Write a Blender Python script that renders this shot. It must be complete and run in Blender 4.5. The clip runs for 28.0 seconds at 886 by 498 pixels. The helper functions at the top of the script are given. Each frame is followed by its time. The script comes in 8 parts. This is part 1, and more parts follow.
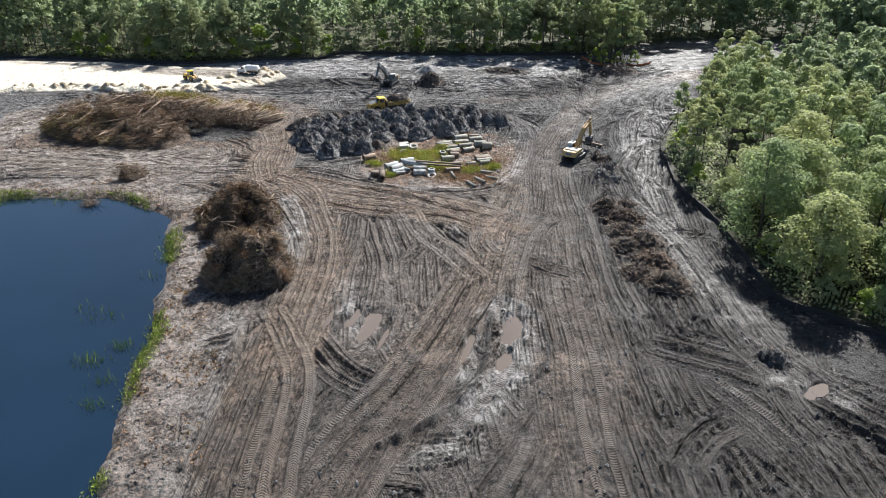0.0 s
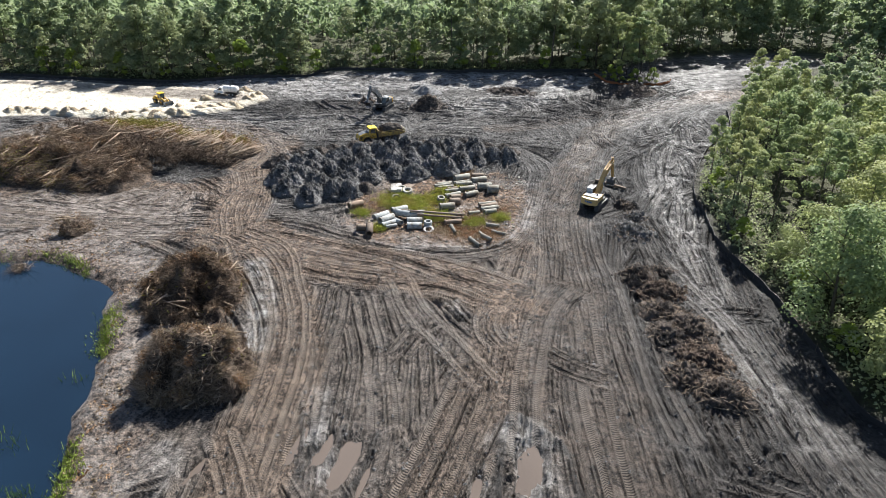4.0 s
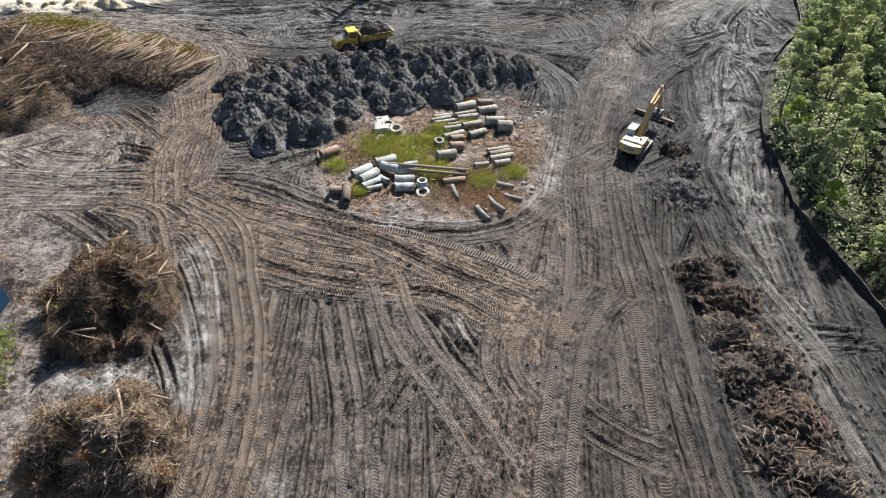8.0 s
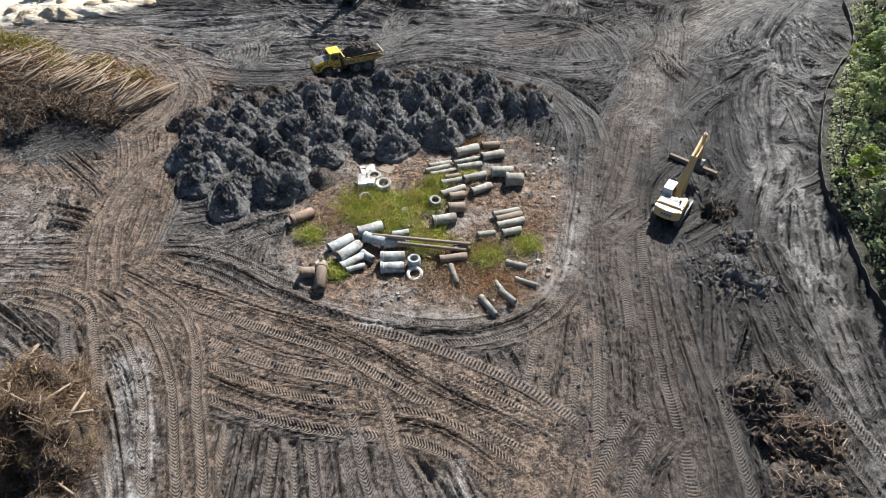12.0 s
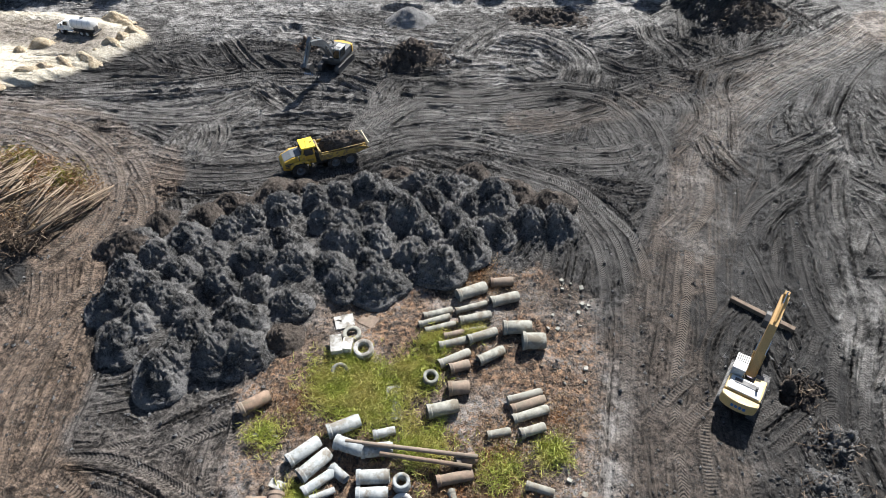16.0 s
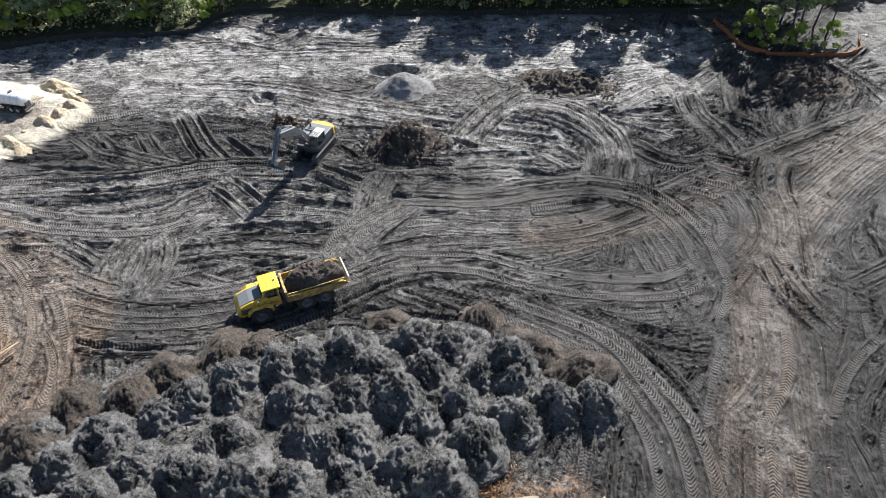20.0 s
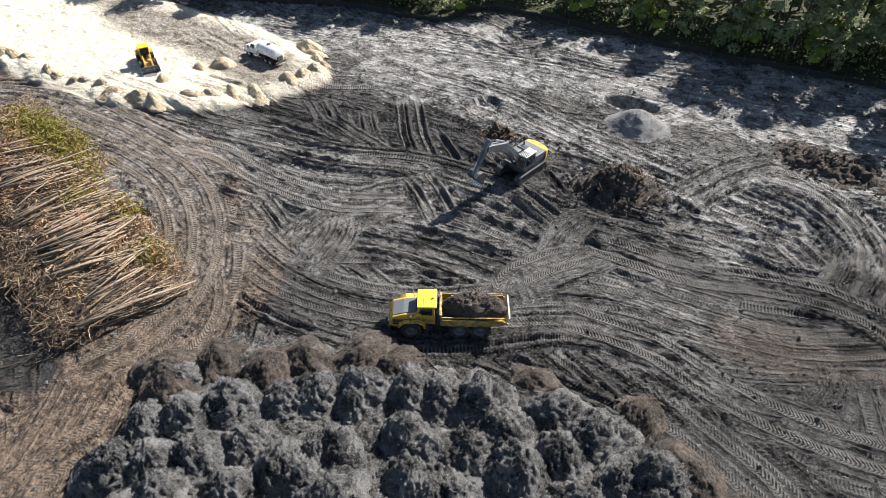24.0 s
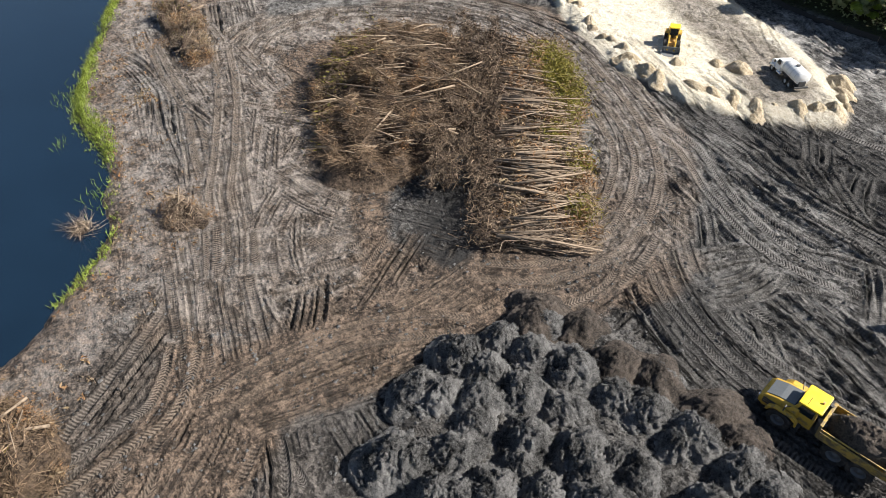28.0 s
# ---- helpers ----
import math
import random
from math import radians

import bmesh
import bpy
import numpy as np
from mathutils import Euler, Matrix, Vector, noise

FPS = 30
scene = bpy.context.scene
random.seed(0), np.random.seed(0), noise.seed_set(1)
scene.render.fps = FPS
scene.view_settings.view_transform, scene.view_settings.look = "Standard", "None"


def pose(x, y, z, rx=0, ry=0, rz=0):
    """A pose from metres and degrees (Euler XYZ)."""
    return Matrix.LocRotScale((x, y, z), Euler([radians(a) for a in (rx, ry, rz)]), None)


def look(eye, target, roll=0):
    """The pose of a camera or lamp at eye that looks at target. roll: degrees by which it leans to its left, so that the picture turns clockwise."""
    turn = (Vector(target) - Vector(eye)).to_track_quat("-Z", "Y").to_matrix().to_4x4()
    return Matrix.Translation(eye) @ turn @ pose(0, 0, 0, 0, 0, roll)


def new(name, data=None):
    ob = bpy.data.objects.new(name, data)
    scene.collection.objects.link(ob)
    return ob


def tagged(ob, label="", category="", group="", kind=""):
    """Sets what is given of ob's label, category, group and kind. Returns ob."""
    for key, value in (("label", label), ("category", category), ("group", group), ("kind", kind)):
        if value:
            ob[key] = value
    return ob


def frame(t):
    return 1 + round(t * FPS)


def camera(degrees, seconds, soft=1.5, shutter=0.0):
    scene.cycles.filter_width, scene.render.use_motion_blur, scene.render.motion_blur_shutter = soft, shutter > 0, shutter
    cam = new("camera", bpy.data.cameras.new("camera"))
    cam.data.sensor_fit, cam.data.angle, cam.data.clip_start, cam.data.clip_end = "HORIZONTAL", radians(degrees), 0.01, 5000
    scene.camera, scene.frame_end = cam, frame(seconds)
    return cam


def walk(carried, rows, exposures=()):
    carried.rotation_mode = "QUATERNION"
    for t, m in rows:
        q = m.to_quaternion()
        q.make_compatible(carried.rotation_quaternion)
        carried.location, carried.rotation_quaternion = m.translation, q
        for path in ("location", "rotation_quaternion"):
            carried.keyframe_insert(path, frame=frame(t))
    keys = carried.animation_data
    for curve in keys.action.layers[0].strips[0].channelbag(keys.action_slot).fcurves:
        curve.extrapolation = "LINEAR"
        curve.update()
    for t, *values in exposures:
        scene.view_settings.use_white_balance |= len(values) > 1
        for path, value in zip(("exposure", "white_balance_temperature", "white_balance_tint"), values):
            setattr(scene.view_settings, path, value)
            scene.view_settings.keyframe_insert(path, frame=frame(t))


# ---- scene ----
cam = camera(68.5, 28.0, soft=0.5)
METRES, EYE, TILT, LEAN, TURN = 110.0, 41.25, 0.0, 0.0, 0.0
ROWS = [
    (0.0, 0.0, 0.0, 0.0, 0.1, -28.25, -0.19),
    (0.5, 0.0, 0.0067, 0.0003, 0.1, -28.26, -0.19),
    (1.0, 0.0003, 0.0188, 0.0005, 0.13, -28.27, -0.2),
    (1.5, 0.0004, 0.0358, 0.001, 0.12, -28.28, -0.21),
    (2.0, 0.0007, 0.0574, 0.0016, 0.13, -28.3, -0.21),
    (2.5, 0.001, 0.0832, 0.0027, 0.13, -28.3, -0.22),
    (3.0, 0.0016, 0.1112, 0.0037, 0.14, -28.3, -0.22),
    (3.5, 0.0018, 0.141, 0.005, 0.15, -28.31, -0.21),
    (4.0, 0.0019, 0.1734, 0.0065, 0.14, -28.32, -0.22),
    (4.5, 0.002, 0.2076, 0.0077, 0.14, -28.33, -0.23),
    (6.5, 0.0035, 0.3334, 0.0122, 0.13, -32.43, -0.12),
    (7.0, 0.0036, 0.3569, 0.013, 0.11, -35.26, -0.06),
    (7.5, 0.0037, 0.3778, 0.0135, 0.09, -38.09, -0.01),
    (8.0, 0.0036, 0.396, 0.0132, 0.05, -40.89, 0.02),
    (8.5, 0.0041, 0.4131, 0.0132, 0.04, -43.02, 0.06),
    (9.0, 0.0042, 0.4284, 0.0121, 0.04, -43.06, 0.06),
    (9.5, 0.0048, 0.4445, 0.0111, 0.05, -43.06, 0.09),
    (10.0, 0.0055, 0.4619, 0.0098, 0.06, -43.08, 0.1),
    (10.5, 0.0057, 0.4824, 0.0088, 0.04, -43.1, 0.08),
    (11.0, 0.006, 0.5048, 0.0081, 0.03, -43.11, 0.08),
    (11.5, 0.0062, 0.5282, 0.0079, 0.01, -43.14, 0.08),
    (12.0, 0.0064, 0.5521, 0.0078, 0.0, -43.14, 0.09),
    (12.5, 0.0065, 0.5762, 0.0081, 0.01, -43.17, 0.09),
    (14.5, 0.0063, 0.6712, 0.0101, -0.01, -43.43, -0.03),
    (15.0, 0.0071, 0.6948, 0.0097, 0.01, -43.41, 0.02),
    (15.5, 0.007, 0.7205, 0.0097, -0.02, -43.44, 0.01),
    (16.0, 0.0072, 0.7478, 0.0098, -0.03, -43.45, 0.02),
    (16.5, 0.0074, 0.7754, 0.0098, -0.03, -43.48, 0.04),
    (17.0, 0.0072, 0.8024, 0.0093, -0.04, -43.46, 0.04),
    (17.5, 0.0071, 0.8281, 0.0089, -0.04, -43.43, 0.05),
    (18.0, 0.0069, 0.8522, 0.0087, -0.06, -43.45, 0.06),
    (18.5, 0.0069, 0.8745, 0.0081, -0.06, -43.41, 0.08),
    (19.0, 0.0068, 0.8952, 0.0076, -0.07, -43.4, 0.09),
    (19.5, 0.0068, 0.9141, 0.0069, -0.07, -43.38, 0.1),
    (20.0, 0.007, 0.9323, 0.006, -0.09, -43.37, 0.13),
    (20.5, 0.0072, 0.9507, 0.0048, -0.1, -43.36, 0.15),
    (22.5, 0.0096, 0.9875, -0.0041, 2.81, -42.92, 0.3),
    (23.0, 0.0088, 0.9873, -0.0033, 8.11, -43.13, 0.34),
    (23.5, 0.0081, 0.9867, -0.0026, 15.67, -43.28, -0.16),
    (24.0, 0.0073, 0.9863, -0.0024, 23.79, -43.39, -0.85),
    (24.5, 0.0065, 0.9855, -0.0018, 31.4, -43.48, -0.98),
    (25.0, 0.006, 0.985, -0.002, 37.41, -43.55, -0.6),
    (25.5, 0.0053, 0.9845, -0.0021, 43.4, -43.65, -0.42),
    (26.0, 0.0046, 0.9829, -0.001, 49.75, -43.79, -0.31),
    (26.5, 0.0041, 0.9832, -0.0015, 56.71, -43.9, -0.18),
    (27.0, 0.0037, 0.9836, -0.0019, 63.09, -44.0, 0.05),
    (27.5, 0.0033, 0.984, -0.0025, 66.87, -44.07, 0.53),
    (28.0, 0.0033, 0.9843, -0.0025, 69.5, -44.17, 0.72),
]
walk(cam, [(t, pose(0, 0, EYE, TILT, LEAN, TURN) @ pose(METRES * x, METRES * y, METRES * z, 90 + pitch, roll, yaw)) for t, x, y, z, yaw, pitch, roll in ROWS],
     [(0, 1.32, 6250, 10), (4, 1.32, 6330, 10), (7, 1.32, 6420, 10), (12, 1.28, 6300, 10), (16, 1.20, 6300, 10), (18, 1.30, 6270, 10), (20, 1.50, 6270, 10), (23, 1.56, 6360, 10), (24.5, 1.26, 6500, 10), (26, 1.18, 6620, 10), (28, 1.10, 6600, 10)])

# ---------------------------------------------------------------- light
SUN_EL, SUN_AZ = radians(41), math.atan2(0.42, 0.9)      # azimuth from +y towards +x
world = bpy.data.worlds.new("world")
scene.world = world
world.use_nodes = True
wn = world.node_tree.nodes
sky = wn.new("ShaderNodeTexSky")
sky.sky_type = "NISHITA"
sky.sun_disc = False
sky.sun_elevation, sky.sun_rotation = SUN_EL, SUN_AZ
sky.dust_density, sky.ozone_density = 1.0, 1.5
world.node_tree.links.new(sky.outputs[0], wn["Background"].inputs[0])
wn["Background"].inputs[1].default_value = 0.052
sun = new("sun", bpy.data.lights.new("sun", "SUN"))
sun.data.energy, sun.data.angle, sun.data.color = 5.0, radians(0.6), (1.0, 0.96, 0.90)
sun_way = Vector((math.sin(SUN_AZ) * math.cos(SUN_EL), math.cos(SUN_AZ) * math.cos(SUN_EL), math.sin(SUN_EL)))
sun.matrix_world = look(sun_way * 300, (0, 0, 0))
scene.view_settings.exposure = 1.08

# ---------------------------------------------------------------- materials
class Mat:
    """A small builder for node materials."""
    def __init__(self, name):
        self.m = bpy.data.materials.new(name)
        self.m.use_nodes = True
        self.nt = self.m.node_tree
        self.b = self.nt.nodes["Principled BSDF"]
        self.out = self.nt.nodes["Material Output"]
        self._pos = None

    def link(self, a, b):
        self.nt.links.new(a, b)

    def put(self, sock, v):
        if isinstance(v, bpy.types.NodeSocket):
            self.link(v, sock)
        elif isinstance(v, (tuple, list)) and len(v) == 3 and sock.type == "RGBA":
            sock.default_value = (*v, 1)
        else:
            sock.default_value = v

    def pos(self, world=True):
        if self._pos is None:
            if world:
                self._pos = self.nt.nodes.new("ShaderNodeNewGeometry").outputs["Position"]
            else:
                self._pos = self.nt.nodes.new("ShaderNodeTexCoord").outputs["Object"]
        return self._pos

    def noise(self, scale, detail=4, rough=0.55, world=True, vec=None, warp=0.0):
        n = self.nt.nodes.new("ShaderNodeTexNoise")
        self.put(n.inputs["Vector"], vec if vec is not None else self.pos(world))
        n.inputs["Scale"].default_value = scale
        n.inputs["Detail"].default_value = detail
        n.inputs["Roughness"].default_value = rough
        n.inputs["Distortion"].default_value = warp
        return n.outputs["Fac"]

    def ramp(self, f, a, b, lo=0.0, hi=1.0):
        n = self.nt.nodes.new("ShaderNodeMapRange")
        self.put(n.inputs[0], f)
        n.inputs[1].default_value, n.inputs[2].default_value = a, b
        n.inputs[3].default_value, n.inputs[4].default_value = lo, hi
        return n.outputs[0]

    def mix(self, f, a, b):
        n = self.nt.nodes.new("ShaderNodeMix")
        n.data_type = "RGBA"
        self.put(n.inputs[0], f)
        self.put(n.inputs[6], a)
        self.put(n.inputs[7], b)
        return n.outputs[2]

    def math(self, op, a, b=0.0, c=0.0):
        n = self.nt.nodes.new("ShaderNodeMath")
        n.operation = op
        for s, v in zip(n.inputs, (a, b, c)):
            self.put(s, v)
        return n.outputs[0]

    def cells(self, scale, vec=None, feature="F1"):
        n = self.nt.nodes.new("ShaderNodeTexVoronoi")
        n.feature = feature
        self.put(n.inputs["Vector"], vec if vec is not None else self.pos())
        n.inputs["Scale"].default_value = scale
        return n.outputs["Distance"]

    def attr(self, name):
        n = self.nt.nodes.new("ShaderNodeAttribute")
        n.attribute_name = name
        return n.outputs["Fac"]

    def rand(self):
        return self.nt.nodes.new("ShaderNodeObjectInfo").outputs["Random"]

    def island(self):
        return self.nt.nodes.new("ShaderNodeNewGeometry").outputs["Random Per Island"]

    def bump(self, h, dist, strength=1.0, under=None):
        n = self.nt.nodes.new("ShaderNodeBump")
        n.inputs["Distance"].default_value = dist
        n.inputs["Strength"].default_value = strength
        self.put(n.inputs["Height"], h)
        if under is not None:
            self.link(under, n.inputs["Normal"])
        return n.outputs[0]

    def done(self, color, rough=0.8, metal=0.0, normal=None, spec=None):
        self.put(self.b.inputs["Base Color"], color)
        self.put(self.b.inputs["Roughness"], rough)
        self.put(self.b.inputs["Metallic"], metal)
        if spec is not None:
            self.put(self.b.inputs["Specular IOR Level"], spec)
        if normal is not None:
            self.link(normal, self.b.inputs["Normal"])
        return self.m


def soil(name, dark, light, fine=3.0, relief=0.12, matted=0.0):
    m = Mat(name)
    a, b, g = m.noise(0.55, 5), m.noise(fine * 0.65, 6, 0.7, warp=matted), m.noise(7.0, 4, 0.7, warp=matted)
    v = m.math("ADD", m.math("MULTIPLY", a, 0.35), m.math("ADD", m.math("MULTIPLY", b, 0.35), m.math("MULTIPLY", g, 0.3)))
    col = m.mix(m.ramp(v, 0.43, 0.58), dark, light)
    h = m.math("ADD", m.noise(2.6, 6, 0.78), m.math("MULTIPLY", m.noise(6.0, 4, 0.75, warp=matted), 0.6 + 0.1 * matted))
    return m.done(col, 0.8, 0, m.bump(h, relief * 2.4), 0.3)


def paint(name, color, wear=(0.12, 0.10, 0.08), rough=0.4, amount=0.62):
    m = Mat(name)
    d = m.noise(2.4, 6, 0.65)
    g = m.noise(11.0, 3)
    col = m.mix(m.ramp(g, 0.3, 0.7), color, tuple(c * 0.82 for c in color))
    col = m.mix(m.ramp(d, amount, amount + 0.12, 0, 0.75), col, wear)
    return m.done(col, m.ramp(d, 0.4, 0.75, rough, 0.8), 0, m.bump(g, 0.004))


def leaf(name, a, b, c, through_light=0.35, tone=0.5, patches=0.0):
    """Foliage: two greens picked leaf by leaf, a third tone picked tree by tree."""
    m = Mat(name)
    col = m.mix(m.island(), a, b)
    pick = m.ramp(m.noise(patches, 3, 0.6), 0.42, 0.62) if patches else m.rand()
    col = m.mix(m.math("MULTIPLY", pick, tone), col, c)
    m.done(col, 0.6, 0, None, 0.25)
    t = m.nt.nodes.new("ShaderNodeBsdfTranslucent")
    m.put(t.inputs["Color"], col)
    x = m.nt.nodes.new("ShaderNodeMixShader")
    x.inputs[0].default_value = through_light
    m.link(m.b.outputs[0], x.inputs[1])
    m.link(t.outputs[0], x.inputs[2])
    m.link(x.outputs[0], m.out.inputs[0])
    return m.m


def wood(name, a, b):
    m = Mat(name)
    col = m.mix(m.island(), a, b)
    col = m.mix(m.ramp(m.noise(2.5, 5), 0.45, 0.7, 0, 0.6), col, tuple(v * 0.45 for v in a))
    return m.done(col, 0.85, 0, m.bump(m.noise(14.0, 3), 0.02), 0.2)


def ground_material():
    m = Mat("churned_mud")
    big, mid, fine = m.noise(0.07, 4), m.noise(0.6, 5, 0.6), m.noise(2.4, 5, 0.7)
    brown, sand, pale, wet = m.attr("brown"), m.attr("sand"), m.attr("pale"), m.attr("wet")
    litter, forest = m.attr("litter"), m.attr("forest")
    tread, along, tone, across = m.attr("tread"), m.attr("along"), m.attr("tone"), m.attr("across")
    grain = m.noise(5.5, 4, 0.75)
    f = m.math("ADD", m.math("MULTIPLY", mid, 0.32), m.math("ADD", m.math("MULTIPLY", fine, 0.38), m.math("MULTIPLY", grain, 0.3)))
    muck = m.mix(m.ramp(f, 0.455, 0.56), (0.0095, 0.0092, 0.0090), (0.175, 0.167, 0.159))
    muck = m.mix(m.ramp(big, 0.4, 0.65, 0, 0.4), muck, (0.066, 0.060, 0.054))
    road = m.mix(m.ramp(f, 0.45, 0.565), (0.036, 0.0258, 0.0188), (0.272, 0.199, 0.147))
    col = m.mix(brown, muck, road)
    # black peat; the same tint paints the deep shade between the windrows
    peat_shade = m.mix(m.ramp(f, 0.43, 0.60), (0.010, 0.0098, 0.0098), (0.062, 0.060, 0.059))
    col = m.mix(m.attr("peat_shade"), col, peat_shade)
    # pale silt colour, which also serves the glints painted on the east strip
    silt = m.mix(m.ramp(f, 0.40, 0.60), (0.15, 0.145, 0.139), (0.46, 0.445, 0.425))
    col = m.mix(m.math("MULTIPLY", pale, m.ramp(mid, 0.36, 0.56, 0.2, 1.0)), col, silt)
    trash = m.mix(m.ramp(m.noise(2.6, 5, 0.7), 0.42, 0.6), (0.10, 0.062, 0.042), (0.40, 0.245, 0.145))
    col = m.mix(m.math("MULTIPLY", litter, m.ramp(fine, 0.42, 0.58)), col, trash)
    grit = m.mix(m.ramp(f, 0.35, 0.65), (0.52, 0.44, 0.31), (0.84, 0.79, 0.67))
    col = m.mix(sand, col, grit)
    floor = m.mix(m.ramp(fine, 0.4, 0.6), (0.035, 0.03, 0.018), (0.06, 0.07, 0.025))
    col = m.mix(forest, col, floor)
    # each pass left its own damp or dry tone; narrow grooves have shade painted in
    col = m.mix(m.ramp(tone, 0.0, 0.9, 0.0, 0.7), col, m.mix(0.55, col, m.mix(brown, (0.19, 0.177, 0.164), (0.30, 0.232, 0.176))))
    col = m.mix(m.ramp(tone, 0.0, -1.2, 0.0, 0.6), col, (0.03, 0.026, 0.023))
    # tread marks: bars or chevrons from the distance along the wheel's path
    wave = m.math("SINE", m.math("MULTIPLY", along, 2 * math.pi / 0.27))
    # lug and gap also carry painted light: raised bars lit, recesses shaded
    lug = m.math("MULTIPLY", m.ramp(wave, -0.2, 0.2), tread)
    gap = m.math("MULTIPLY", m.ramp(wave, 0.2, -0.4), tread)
    lane = m.nt.nodes.new("ShaderNodeCombineXYZ")
    m.put(lane.inputs[0], m.math("MULTIPLY", across, 7.0))
    m.put(lane.inputs[1], m.math("MULTIPLY", along, 0.35))
    m.put(lane.inputs[2], m.math("MULTIPLY", tone, 3.0))
    streak = m.noise(1.0, 4, 0.6, vec=lane.outputs[0])
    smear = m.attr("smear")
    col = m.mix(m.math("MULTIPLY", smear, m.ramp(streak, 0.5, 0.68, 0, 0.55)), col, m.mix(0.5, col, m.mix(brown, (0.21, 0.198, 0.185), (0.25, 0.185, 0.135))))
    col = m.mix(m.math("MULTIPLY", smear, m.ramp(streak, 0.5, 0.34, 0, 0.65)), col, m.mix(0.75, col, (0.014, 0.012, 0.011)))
    # shade painted into the colour between the lugs
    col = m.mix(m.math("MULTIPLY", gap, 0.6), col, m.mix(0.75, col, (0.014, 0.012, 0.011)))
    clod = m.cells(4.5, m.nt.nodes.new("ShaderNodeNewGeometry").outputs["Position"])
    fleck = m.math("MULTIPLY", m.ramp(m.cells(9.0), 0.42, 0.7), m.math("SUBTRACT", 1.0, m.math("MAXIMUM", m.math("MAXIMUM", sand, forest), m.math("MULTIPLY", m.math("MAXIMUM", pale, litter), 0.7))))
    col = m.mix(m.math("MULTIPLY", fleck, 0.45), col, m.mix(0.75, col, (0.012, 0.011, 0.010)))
    # lug tops lightened in colour as if they caught the sun
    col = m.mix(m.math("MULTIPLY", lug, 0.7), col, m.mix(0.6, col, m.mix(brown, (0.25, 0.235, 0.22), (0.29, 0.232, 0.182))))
    col = m.mix(m.math("MULTIPLY", m.attr("peat_shade"), 0.42), col, (0.020, 0.0195, 0.019))
    h = m.math("ADD", m.math("MULTIPLY", m.noise(1.7, 6, 0.7), 0.9), m.math("MULTIPLY", m.noise(4.2, 5, 0.75), 0.7))
    n0 = m.bump(m.noise(20.0, 3, 0.7), 0.05)
    n1 = m.bump(h, 0.36, 1.0, n0)
    n1b = m.bump(m.math("MULTIPLY", m.math("SUBTRACT", 0.6, clod), m.math("SUBTRACT", 1.0, m.math("MAXIMUM", m.math("MULTIPLY", smear, 0.7), m.math("MAXIMUM", sand, m.math("MULTIPLY", m.math("MAXIMUM", pale, litter), 0.75))))), 0.07, 1.0, n1)
    # crisp shoulders of the wheel ruts, paler along the crest
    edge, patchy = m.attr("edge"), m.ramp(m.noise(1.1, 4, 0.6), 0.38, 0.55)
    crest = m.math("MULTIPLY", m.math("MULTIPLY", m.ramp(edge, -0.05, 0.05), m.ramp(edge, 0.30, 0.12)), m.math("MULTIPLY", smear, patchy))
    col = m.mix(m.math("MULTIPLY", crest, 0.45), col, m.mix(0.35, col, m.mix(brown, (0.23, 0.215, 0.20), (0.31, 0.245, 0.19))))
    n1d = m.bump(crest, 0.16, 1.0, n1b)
    n1c = m.bump(m.math("MULTIPLY", streak, smear), 0.17, 1.0, n1d)
    n2 = m.bump(lug, 0.18, 1.0, n1c)
    damp = m.math("SUBTRACT", m.ramp(m.noise(0.35, 6, 0.65), 0.42, 0.62, 0.92, 0.62), m.math("MULTIPLY", wet, m.ramp(mid, 0.35, 0.6, 0.05, 0.55)))
    rough = m.math("MAXIMUM", damp, m.math("MULTIPLY", m.math("MAXIMUM", sand, m.math("MAXIMUM", litter, forest)), 0.9))
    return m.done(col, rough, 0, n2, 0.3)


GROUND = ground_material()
MUCK = soil("dried_muck", (0.018, 0.0178, 0.0176), (0.25, 0.245, 0.24), 4.0, 0.11, 2.0)
PEAT = soil("dark_peat", (0.024, 0.020, 0.017), (0.16, 0.13, 0.108), 3.5, 0.12, 2.0)
BROWN_SOIL = soil("brown_soil", (0.030, 0.022, 0.017), (0.165, 0.115, 0.082))
SILT = soil("pale_silt", (0.11, 0.108, 0.107), (0.25, 0.247, 0.245), 2.0, 0.10)
SAND = soil("pale_sand", (0.36, 0.275, 0.17), (0.66, 0.56, 0.41), 3.0, 0.10, 1.5)
BRUSH_CORE = soil("brush_litter", (0.03, 0.021, 0.015), (0.21, 0.15, 0.105), 4.0, 0.25)
TWIG = wood("grey_brown_twigs", (0.07, 0.050, 0.036), (0.42, 0.325, 0.24))
BROWN_TWIG = wood("dark_brown_twigs", (0.038, 0.026, 0.018), (0.29, 0.205, 0.135))
ROOT = wood("dark_roots", (0.042, 0.030, 0.022), (0.25, 0.185, 0.13))
LOG = wood("bare_log", (0.10, 0.073, 0.052), (0.38, 0.295, 0.215))
BARK = wood("bark", (0.065, 0.055, 0.045), (0.14, 0.12, 0.10))
DEAD = leaf("dead_leaves", (0.11, 0.08, 0.05), (0.34, 0.26, 0.155), (0.27, 0.125, 0.05), 0.2, 0.75, 0.45)
LIVE_CUT = leaf("wilting_leaves", (0.09, 0.12, 0.025), (0.22, 0.20, 0.04), (0.25, 0.17, 0.04), 0.3)
LEAF_NEAR = leaf("broad_leaves", (0.155, 0.215, 0.095), (0.34, 0.42, 0.19), (0.40, 0.41, 0.17), 0.48, 0.75)
# edge greens are darker; the far greens have distance haze put into the colour
LEAF_EDGE = leaf("forest_edge_leaves", (0.11, 0.155, 0.075), (0.29, 0.355, 0.18), (0.36, 0.38, 0.19), 0.42, 0.7)
